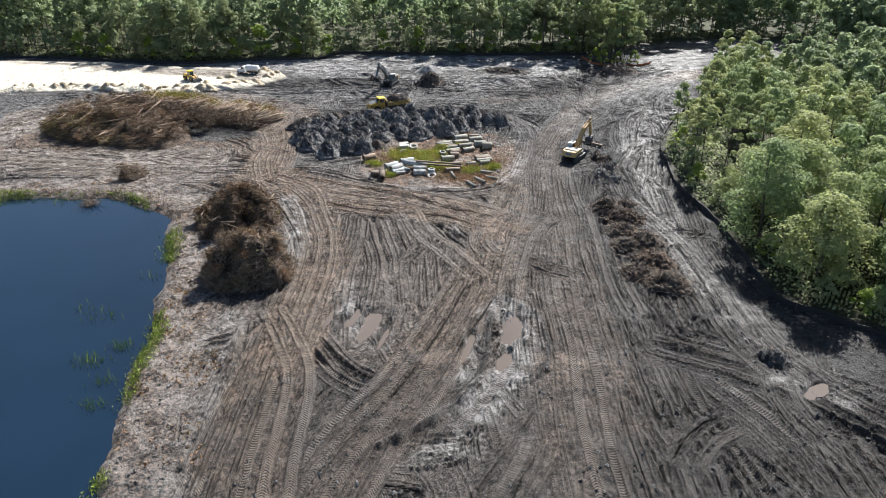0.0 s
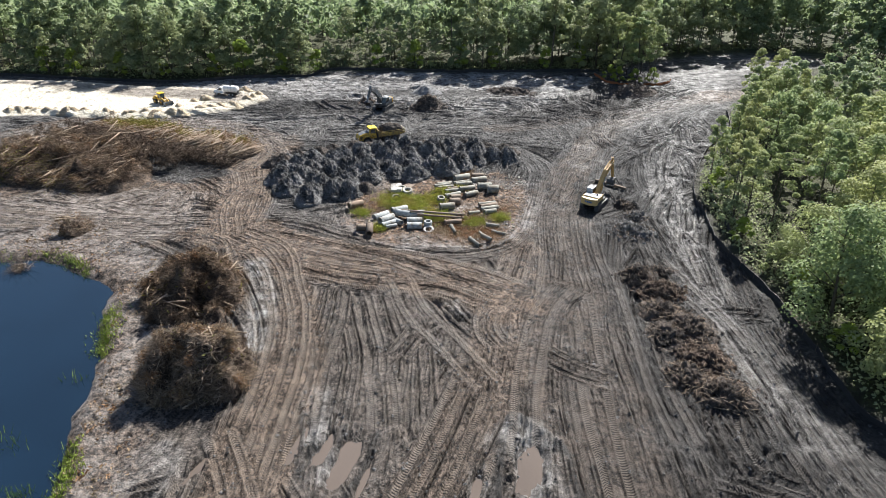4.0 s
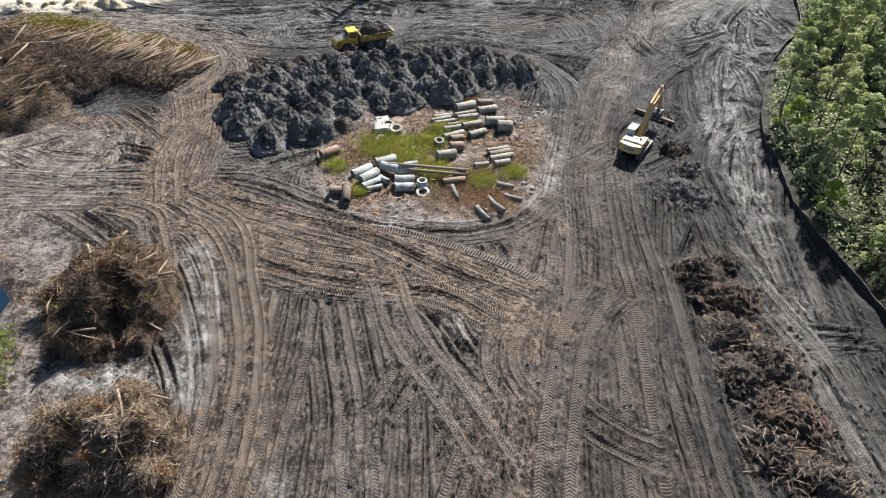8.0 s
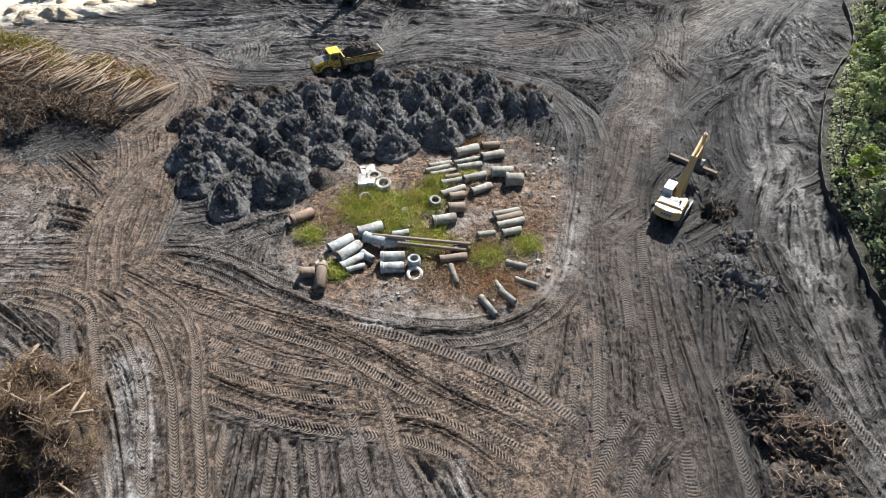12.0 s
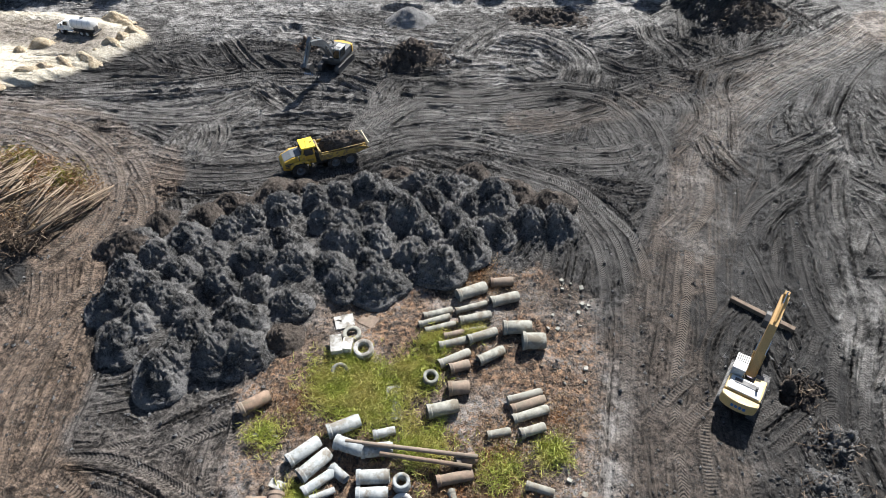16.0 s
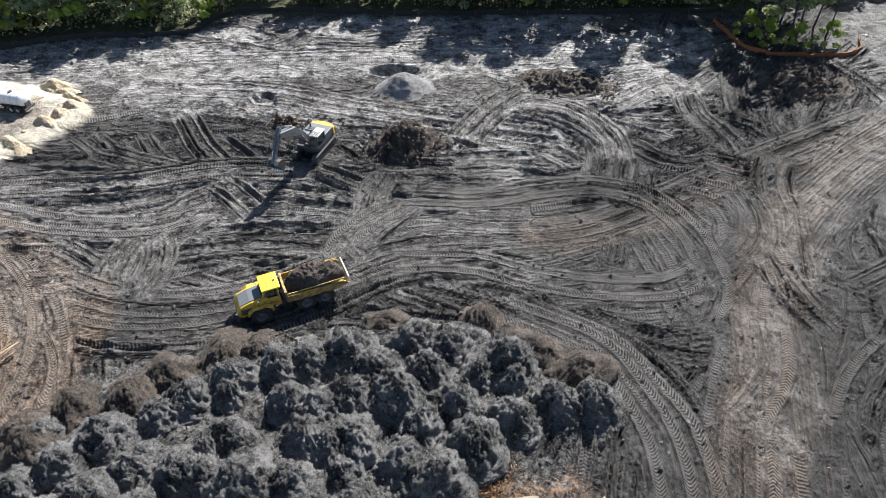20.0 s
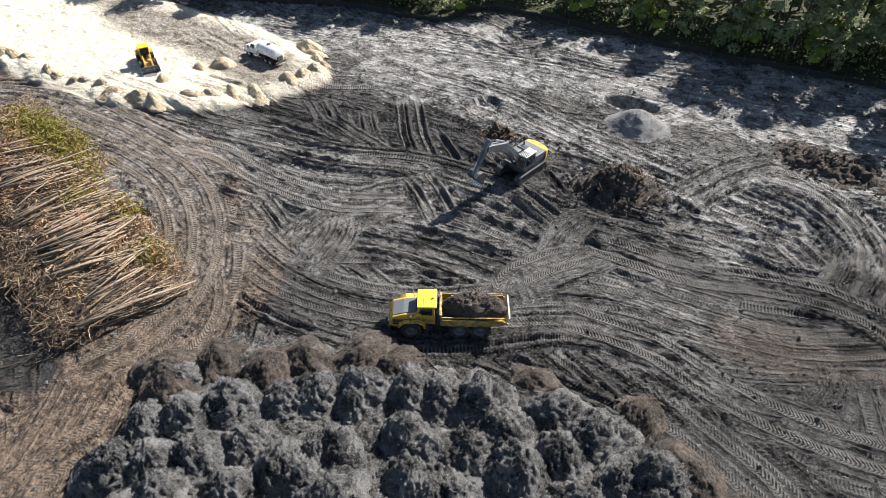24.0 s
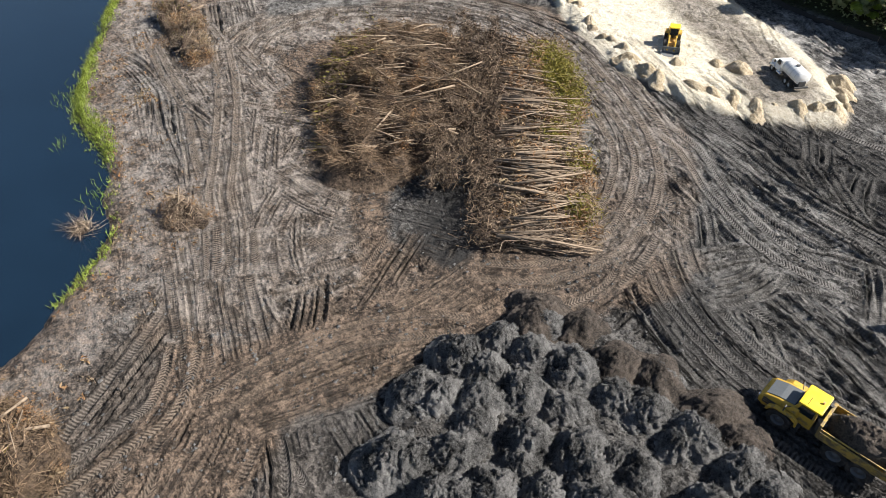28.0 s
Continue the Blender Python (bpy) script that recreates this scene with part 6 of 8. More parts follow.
    q = q[np.array([vnoise(np.array(a), np.array(b), 3.0, 83) > 0.45 for a, b in q[:, :2]])]
    q = np.repeat(q, 12, 0) + rnd.normal(0, 0.4, (12 * len(q), 3))
    dv, df = leaves(q, rnd.normal(size=q.shape) + np.array((0, 0, 0.6)), 0.12, rnd, 4.5)
    tagged(child("dead_foliage", mesh("dead_foliage", dv, df, DEAD), e), "withered brown and rust-coloured foliage", kind="stuff")
    tagged(child("tree_top_foliage", mesh("tree_top_foliage", v, f, LIVE_CUT), e), "wilting yellow-green tree tops", kind="stuff")


log_windrow()

# ---------------------------------------------------------------- pipe yard
def concrete(name, a, b):
    m = Mat(name)
    col = m.mix(m.ramp(m.noise(2.2, 5), 0.35, 0.65), a, b)
    col = m.mix(m.ramp(m.noise(0.9, 5, 0.65), 0.5, 0.62, 0, 0.8), col, (0.12, 0.095, 0.062))
    col = m.mix(m.math("MULTIPLY", m.rand(), 0.35), col, (0.23, 0.22, 0.19))
    return m.done(col, 0.85, 0, m.bump(m.noise(18, 3), 0.012))


CONCRETE = concrete("weathered_concrete", (0.16, 0.16, 0.135), (0.30, 0.295, 0.255))
GREY_PIPE = concrete("blue_grey_concrete", (0.22, 0.24, 0.245), (0.39, 0.41, 0.41))
RUST = concrete("rust_stained_pipe", (0.13, 0.085, 0.06), (0.24, 0.165, 0.115))
WHITE_CONC = concrete("pale_concrete", (0.42, 0.41, 0.385), (0.56, 0.55, 0.52))
PLANK = wood("weathered_plank", (0.10, 0.075, 0.055), (0.22, 0.17, 0.13))


def pipe(x, y, turn, length, dia, mat, tilt=0.0, lift=0.0):
    label = {CONCRETE: "weathered greenish grey concrete drain pipe with a flared collar", GREY_PIPE: "blue-grey concrete drain pipe in a loose stack", RUST: "old rust-brown stained pipe lying on the ground"}[mat]
    r = dia / 2
    e = thing("concrete_pipe", pose(x, y, height(x, y) + r * 0.92 + lift, 0, 90 + tilt, 0), label, "pipe", "pipes of the yard")
    e.matrix_basis = pose(x, y, height(x, y) + r * 0.92 + lift) @ pose(0, 0, 0, 0, 0, turn) @ pose(0, 0, 0, 0, 90 + tilt, 0)
    t = max(0.06, dia * 0.10)
    L = length / 2
    bm = lathe(bmesh.new(), [(r, -L), (r, L - 0.16), (r - t * 0.5, L - 0.15), (r - t * 0.5, L), (r - t, L), (r - t, -L), (r, -L)])
    part("barrel", bm, mat, e, "", True)
    bm = lathe(bmesh.new(), [(r + 0.004, -L + 0.28), (r + t * 0.6, -L + 0.2), (r + t * 0.6, -L - 0.03), (r - t * 0.2, -L - 0.03), (r - t * 0.2, -L + 0.02), (r + 0.004, -L + 0.02)])
    part("collar", bm, mat, e, "", False)
    return e


for p in ((2.3, 122.8, 38, 1.8, 0.53), (3.3, 120.7, 24, 2.7, 1.06), (6.1, 119.8, 18, 2.5, 0.94), (0.4, 118.4, 16, 2.5, 0.65), (3.2, 119.0, 19, 2.8, 0.53), (0.1, 117.5, 20, 2.7, 0.53), (3.5, 117.6, 15, 2.7, 0.76), (0.6, 116.8, 18, 2.6, 0.53),
          (3.3, 116.6, 11, 2.0, 0.35), (4.0, 115.7, 21, 2.5, 0.76), (1.7, 115.1, 16, 2.5, 0.65), (1.7, 113.6, 27, 2.7, 0.71), (4.6, 113.8, 29, 2.3, 0.82), (6.9, 116.5, 2, 2.3, 1.12), (8.1, 115.0, 0, 1.8, 1.35)):
    pipe(*p, CONCRETE)
for p in ((0.8, 108.9, 15, 2.3, 1.0), (6.9, 110.0, 17, 2.7, 0.59), (7.2, 108.5, 19, 2.8, 0.71), (4.8, 107.0, 13, 1.7, 0.59), (7.2, 107.1, 18, 1.9, 0.71), (1.6, 101.6, -77, 2.3, 0.53), (7.3, 102.8, -18, 1.9, 0.59), (6.2, 98.8, -49, 1.8, 0.59), (4.5, 97.9, -60, 2.4, 0.59), (8.0, 100.7, -24, 2.0, 0.47), (5.7, 99.8, -61, 1.8, 0.47)):
    pipe(*p, CONCRETE)
for p in ((6.0, 122.0, 6, 2.0, 0.82), (1.7, 116.0, 17, 1.7, 0.53), (2.1, 112.8, 18, 1.6, 0.82), (2.0, 110.7, 7, 1.6, 1.06), (7.1, 109.3, 20, 2.7, 0.71), (2.4, 104.8, 21, 1.4, 0.88), (1.6, 103.5, 12, 2.5, 0.76), (-13.1, 109.4, 34, 2.3, 1.0), (-11.4, 101.7, 4, 1.3, 1.0), (-10.2, 101.0, -86, 2.8, 1.06)):
    pipe(*p, RUST)
for p, lift in (((-8.9, 105.5, 40, 2.5, 0.94), 0), ((-8.0, 104.5, 45, 2.5, 1.0), 0), ((-6.3, 107.4, 24, 2.4, 1.0), 0), ((-5.7, 105.7, -19, 2.1, 1.0), 0.3), ((-3.8, 105.6, 5, 2.2, 1.0), 0), ((-3.4, 107.0, 14, 1.6, 0.65), 0),
                ((-3.9, 103.5, 3, 2.2, 1.0), 0.2), ((-3.9, 102.4, 3, 2.1, 1.0), 0), ((-7.6, 103.3, 38, 2.4, 0.71), 0), ((-7.2, 102.4, 24, 1.7, 0.47), 0), ((-6.3, 103.9, -39, 1.4, 0.71), 0)):
    pipe(*p, GREY_PIPE, 0, lift)


def ring(x, y, r, h, mat, label, tilt=0, turn=0):
    e = thing("concrete_ring", pose(x, y, height(x, y) + 0.02, tilt, 0, turn), label, "concrete ring", "rings of the yard")
    bm = lathe(bmesh.new(), [(r, 0), (r, h), (r * 0.94, h + 0.03), (r * 0.62, h + 0.03), (r * 0.58, h - 0.02), (r * 0.58, 0), (r, 0)], 28)
    part("wall", bm, mat, e, "", True)
    return e


ring(-6.6, 115.9, 0.75, 0.3, CONCRETE, "grey concrete manhole ring lying flat")
ring(-5.5, 114.3, 0.8, 0.7, WHITE_CONC, "pale concrete manhole cone", 8)
ring(-0.2, 111.7, 0.6, 0.7, CONCRETE, "upright grey pipe end among weeds", 12, 30)
ring(-2.0, 103.2, 0.6, 0.8, GREY_PIPE, "upright grey concrete pipe stub")
ring(-1.9, 101.9, 0.75, 0.25, WHITE_CONC, "pale concrete ring lying tilted", 15)
ring(-7.2, 112.4, 0.7, 0.35, CONCRETE, "dark concrete ring in yellow weeds", 25)


def slab(x, y, sx, sy, sz, turn, tilt, mat, name, label, category):
    bm = box(bmesh.new(), -sx / 2, sx / 2, -sy / 2, sy / 2, 0, sz, 0.02)
    for v in bm.verts:
        v.co += 0.03 * noise.noise_vector(v.co * 2.0 + Vector((x, y, 0)))
    me = bpy.data.meshes.new(name)
    bm.to_mesh(me)
    bm.free()
    me.materials.append(mat)
    ob = new(name, me)
    ob.matrix_basis = pose(x, y, height(x, y) + 0.03, tilt, 0, turn)
    return tagged(ob, label, category, "")


slab(-7.4, 117.4, 1.6, 1.3, 0.16, 15, 6, WHITE_CONC, "concrete_slab", "pale square concrete slab lying on mud", "concrete slab")
slab(-5.4, 117.6, 1.5, 1.2, 0.10, -30, 4, RUST, "plywood_sheet", "rust-stained broken sheet lying on mud", "sheet")
slab(-7.7, 114.6, 0.9, 1.5, 0.9, 10, 8, WHITE_CONC, "concrete_block", "pale concrete block beside manhole cone", "concrete block")
slab(-6.8, 114.5, 0.8, 1.2, 0.8, -6, -4, WHITE_CONC, "concrete_block", "pale concrete block beside manhole cone", "concrete block")
slab(-2.9, 109.6, 1.1, 2.9, 0.12, 3, 2, CONCRETE, "concrete_slab", "grey weathered slab among weeds", "concrete slab")
slab(-10.4, 103.2, 1.1, 0.6, 0.12, -20, 3, WHITE_CONC, "concrete_slab", "small pale slab fragment", "concrete slab")


def pole(x, y, z, length, turn, tilt):
    bm = lathe(bmesh.new(), [(0.16, -length / 2), (0.16, length / 2), (0.13, length / 2), (0.13, -length / 2), (0.16, -length / 2)], 14, pose(0, 0, 0, 0, 90, 0))
    me = bpy.data.meshes.new("steel_pole")
    bm.to_mesh(me)
    bm.free()
    me.polygons.foreach_set("use_smooth", np.ones(len(me.polygons), bool))
    me.materials.append(RUST)
    ob = new("steel_pole", me)
    ob.matrix_basis = pose(x, y, height(x, y) + z, 0, tilt, turn)
    tagged(ob, "long rusty steel pole laid across the pipes", "pole", "poles of the yard")


pole(-1.4, 105.3, 1.15, 9.2, -7, 1)
pole(-0.4, 104.6, 0.9, 6.4, -9, 0)
slab(27.6, 118.2, 5.4, 0.42, 0.40, -41, 0, PLANK, "timber_mat", "long dark squared timber beside the tan excavator", "timber")

rb = random.Random(77)
for x, y, n in ((11.6, 121.6, 9), (12.3, 118.8, 7), (10.2, 117.4, 5), (10.6, 113, 3), (-11.5, 107.5, 5), (4.5, 99.6, 6), (-4, 99.4, 6), (9.6, 103, 6)):
    for _ in range(n):
        s = rb.uniform(0.12, 0.4)
        slab(x + rb.gauss(0, 0.8), y + rb.gauss(0, 1.0), s, s * rb.uniform(0.5, 1.2), s * 0.5, rb.uniform(0, 360), rb.uniform(-20, 20), CONCRETE, "concrete_chunk", "broken chunk of pale concrete rubble", "rubble")["group"] = "rubble of the yard"


def yard_litter():
    rnd = np.random.default_rng(61)
    n = 9000
    p = np.column_stack([rnd.uniform(-14, 14, n), rnd.uniform(96.5, 124.5, n)])
    d = inside(PIPE_YARD, p[:, 0], p[:, 1])
    p = p[(d > 0.3)]
    z = np.array([height(a, b) for a, b in p])
    c = np.column_stack([p, z + 0.06])
    w = unit(rnd.normal(size=c.shape) * np.array((1, 1, 0.25)))
    ln = rnd.uniform(0.15, 0.8, (len(c), 1))
    v, f = sticks(c - w * ln / 2, c + w * ln / 2, rnd.uniform(0.01, 0.035, len(c)), 0.008)
    tagged(new("yard_litter", mesh("yard_litter", v, f, TWIG)), "scattered roots and sticks among the pipes", "litter", kind="stuff")
    out = []
    for x, y, r, m in ((-7.5, 111.5, 1.6, 260), (-5.6, 110.6, 2.0, 420), (-4.2, 109.4, 1.6, 260), (-6.6, 112.9, 1.2, 160), (-1.4, 112.2, 1.4, 200), (0.2, 115.2, 1.0, 120), (-0.8, 106.2, 1.5, 200), (-9.2, 102.2, 0.8, 80), (4.8, 104.2, 1.2, 90), (8.4, 105.6, 1.0, 90), (3.3, 116.3, 0.7, 60), (-12, 107, 1.0, 60)):
        m *= 4
        q = np.column_stack([rnd.normal(x, r * 0.72, m), rnd.normal(y, r * 0.72, m)])
        z = np.array([height(a, b) for a, b in q]) + np.abs(rnd.normal(0.25, 0.2, m))
        c = np.column_stack([q, z])
        c = np.repeat(c, 4, 0) + rnd.normal(0, 0.14, (4 * m, 3)) * np.array((1, 1, 0.1))
        root = c - np.array((0, 0, 0.22))
        out.append(sticks(root, root + np.column_stack([rnd.normal(0, 0.26, (4 * m, 2)), rnd.uniform(0.1, 0.42, 4 * m)]), 0.03, 0.006))
    v, f = merge(*out)
    tagged(new("weeds", mesh("weeds", v, f, WEED)), "yellow-green weeds growing between the pipes", "weeds", kind="stuff")
    out = []
    for x, y, r, m in ((3.5, 101.5, 2.4, 420), (6.0, 100.5, 1.8, 300), (0.5, 102.0, 1.6, 220), (5, 106, 1.4, 160), (4, 122.2, 1.6, 200), (9, 108, 1.5, 150), (-10, 109, 1.4, 110), (1.5, 114.5, 1.5, 150)):
        m *= 6
        q = np.column_stack([rnd.normal(x, r * 0.85, m), rnd.normal(y, r * 0.85, m)])
        z = np.array([height(a, b) for a, b in q]) + np.abs(rnd.normal(0.12, 0.12, m))
        c = np.column_stack([q, z])
        c = np.repeat(c, 2, 0) + rnd.normal(0, 0.12, (2 * m, 3)) * np.array((1, 1, 0.2))
        out.append(leaves(c, rnd.normal(size=c.shape) + np.array((0, 0, 0.9)), 0.065, rnd, 3.4))
    v, f = merge(*out)
    tagged(new("dead_fern", mesh("dead_fern", v, f, DEAD)), "rust-brown dead fern and litter among the pipes", "litter", kind="stuff")


yard_litter()

# ---------------------------------------------------------------- fences
FABRIC = paint("black_silt_fabric", (0.018, 0.018, 0.02), (0.07, 0.06, 0.05), 0.7)
ORANGE_NET = paint("orange_net", (0.42, 0.13, 0.04), (0.2, 0.11, 0.06), 0.8, 0.5)


def fence(name, pts, tall, mat, label, gap=3.0, wave=0.3):
    q, tan, s = spline(pts, 0.6)
    e = thing(name, Matrix(), label, "fence")
    vs, fs = [], []
    for k, ((x, y), (tx, ty)) in enumerate(zip(q, tan)):
        sway = wave * (vnoise(np.array(s[k]), np.array(3.0), 2.0, 90) - 0.5)
        x, y = x - ty * sway, y + tx * sway
        z = height(x, y)
        sag = tall * (0.75 + 0.35 * float(vnoise(np.array(s[k]), np.array(8.0), 2.6, 91)))
        for dz, off in ((-0.1, 0.03), (sag, 0.03), (sag, -0.03), (-0.1, -0.03)):
            vs.append((x - ty * off, y + tx * off, z + dz))
    for k in range(len(q) - 1):
        for j in range(4):
            a, b = k * 4 + j, k * 4 + (j + 1) % 4
            fs.append((a, b, b + 4, a + 4))
    child("fabric", mesh("fabric", vs, fs, mat), e)
    k = 0.0
    post = mesh("post", *tubes([[((0, 0, -0.2), 0.035), ((0, 0, tall + 0.25), 0.03)]], 6), PLANK)
    while k < s[-1]:
        i = int(np.searchsorted(s, k))
        child("post", post, e, "", pose(float(q[i][0]), float(q[i][1]), height(*q[i])))
        k += gap
    return e


fence("silt_fence", [(63, 161), (58.4, 147.8), (48.3, 133.1), (40.8, 117), (39, 106.5), (37.8, 96.1), (39.2, 84.5), (38.8, 72), (38.8, 64), (42.2, 60.4), (48, 56), (62, 49), (90, 37)], 0.75, FABRIC, "sagging black silt fence along the trees")
fence("silt_fence", [(60.5, 150.5), (52.6, 137), (45.6, 123), (42.4, 113), (41.2, 105.5), (40.2, 99)], 0.6, FABRIC, "second black silt fence close behind the first")
fence("silt_fence", [(-130, 192.6), (-112, 191), (-93, 187), (-69, 185), (-50, 190), (-36, 191), (-29, 198), (-4, 197.3), (20, 197.6), (43, 197.8)], 0.75, FABRIC, "black silt fence below the north wood", 4.0)
fence("safety_fence", [(40.5, 195), (42, 187.5), (45, 184.6), (50.2, 184), (56.5, 184.6), (59.5, 190)], 0.6, ORANGE_NET, "orange plastic safety fence round the clump of trees", 3.0)

# ---------------------------------------------------------------- clods and litter on the ground
def clods():
    rnd = np.random.default_rng(81)
    n = 100000
    x, y = rnd.uniform(-90, 60, n), rnd.uniform(34, 196, n)
    thick = vnoise(x, y, 5.0, 95) * vnoise(x, y, 1.8, 97)
    far_out = (inside(POND, x, y) > -1.5) | (inside(SAND_PAD, x, y) > -1) | (inside(CLEARED, x, y) < 1)
    keep = (~far_out) & (rnd.random(n) < np.clip(1.9 * thick - 0.1, 0, 1))
    x, y = x[keep][:20000], y[keep][:20000]
    size = 0.06 + 0.17 * rnd.random(len(x)) ** 2.5
    z = np.array([height(a, b) for a, b in zip(x, y)]) + size * 0.2
    v, f = lumps(np.column_stack([x, y, z]), size, rnd)
    tagged(new("mud_clods", mesh("mud_clods", v, f, MUCK)), "small clods of dried mud strewn over the tracks", "clods", kind="stuff")
    # dry sticks and grass on the bank of the pond
    n = 9000
    q, t, s = spline(POND[:21], 0.3)
    i = rnd.integers(0, len(q), n)
    nrm = np.stack([t[i][:, 1], -t[i][:, 0]], 1)
    p = q[i] + nrm * rnd.uniform(0.5, 8.5, (n, 1))
    patch = np.array([float(vnoise(np.array(a), np.array(b), 3.5, 99)) for a, b in p])
    p = p[rnd.random(n) < np.clip((patch - 0.35) * 2.2, 0.03, 1)]
    z = np.array([height(a, b) for a, b in p])
    c = np.column_stack([p, z + 0.03])
    w = unit(rnd.normal(size=c.shape) * np.array((1, 1, 0.4)))
    ln = rnd.uniform(0.12, 0.7, (len(c), 1))
    v, f = sticks(c - w * ln / 2, c + w * ln / 2 + np.array((0, 0, 0.04)), rnd.uniform(0.01, 0.03, len(c)), 0.006)
    tagged(new("bank_litter", mesh("bank_litter", v, f, TWIG)), "dry sticks and roots on the pale bank", "litter", kind="stuff")
    m = rnd.random(len(p)) < 0.3
    c = np.column_stack([p[m], z[m] + 0.08])
    c = np.repeat(c, 3, 0) + rnd.normal(0, 0.16, (3 * m.sum(), 3)) * np.array((1, 1, 0.3))
    v, f = leaves(c, rnd.normal(size=c.shape) + np.array((0, 0, 0.6)), 0.13, rnd, 3.0)
    tagged(new("bank_grass", mesh("bank_grass", v, f, DEAD)), "thin tufts of straw-coloured grass on the bank", "grass", kind="stuff")


clods()

# ---------------------------------------------------------------- machines
YELLOW = paint("truck_yellow", (0.58, 0.36, 0.045), (0.17, 0.13, 0.08), 0.45, 0.52)
BRIGHT = paint("cab_roof_yellow", (0.85, 0.60, 0.03), (0.30, 0.22, 0.08), 0.35, 0.8)
OCHRE = paint("ochre_paint", (0.54, 0.33, 0.12), (0.20, 0.14, 0.09), 0.4, 0.6)
TAN = paint("tan_paint", (0.56, 0.40, 0.17), (0.24, 0.18, 0.11), 0.4, 0.62)
CREAM = paint("worn_cream_paint", (0.62, 0.55, 0.40), (0.25, 0.19, 0.12), 0.5, 0.6)
GREY_PAINT = paint("grey_paint", (0.12, 0.13, 0.138), (0.12, 0.11, 0.10), 0.45, 0.62)
LIGHT_GREY = paint("light_grey_paint", (0.52, 0.53, 0.53), (0.2, 0.18, 0.16), 0.4, 0.68)
BLUE_GREY = paint("blue_grey_paint", (0.14, 0.155, 0.165), (0.13, 0.11, 0.10), 0.45, 0.5)
BED_PAINT = paint("scuffed_bed_paint", (0.46, 0.31, 0.07), (0.10, 0.085, 0.07), 0.6, 0.44)
DARK_STEEL = paint("dark_steel", (0.06, 0.06, 0.062), (0.12, 0.10, 0.08), 0.5, 0.55)
WHITE_PAINT = paint("white_paint", (0.80, 0.80, 0.79), (0.45, 0.42, 0.37), 0.35, 0.68)
BLUE_MARK = paint("blue_mark", (0.05, 0.16, 0.42), (0.2, 0.2, 0.2), 0.5, 0.8)
RUBBER = paint("dusty_rubber", (0.028, 0.027, 0.026), (0.10, 0.085, 0.07), 0.8, 0.5)
CHROME = Mat("cylinder_rod").done((0.7, 0.7, 0.7), 0.25, 1.0)
GLASS = Mat("tinted_glass").done((0.012, 0.018, 0.022), 0.05, 0.0, None, 0.8)


def wheel(parent, x, y, r, w, rim_mat, name="wheel"):
    hub = new(name)
    hub.parent = parent
    hub.matrix_basis = pose(x, y, r, 90, 0, 0)
    bm = lathe(bmesh.new(), [(r * 0.56, -w / 2 + 0.04), (r * 0.86, -w / 2), (r * 0.97, -w * 0.38), (r, 0), (r * 0.97, w * 0.38), (r * 0.86, w / 2), (r * 0.56, w / 2 - 0.04), (r * 0.5, 0), (r * 0.56, -w / 2 + 0.04)], 26)
    for k in range(20):
        for s in (-1, 1):
            a = 2 * math.pi * (k + 0.25 * s) / 20
            box(bm, r * 0.93, r * 1.03, -0.05, 0.05, 0.02 if s > 0 else -w * 0.46, w * 0.46 if s > 0 else -0.02, 0, pose(0, 0, 0, 0, 0, math.degrees(a)) @ pose(0, 0, 0, 14 * s, 0, 0))
    part("tyre", bm, RUBBER, hub, "dusty black lugged tyre", False)
    bm = lathe(bmesh.new(), [(r * 0.57, -w / 2 + 0.05), (r * 0.52, -w / 2 + 0.1), (r * 0.45, -w * 0.2), (r * 0.2, -w * 0.22), (r * 0.17, -w * 0.34), (0.001, -w * 0.35)], 20)
    lathe(bm, [(0.001, w * 0.35), (r * 0.17, w * 0.34), (r * 0.2, w * 0.22), (r * 0.45, w * 0.2), (r * 0.52, w / 2 - 0.1), (r * 0.57, w / 2 - 0.05)], 20)
    part("rim", bm, rim_mat, hub, "", True)


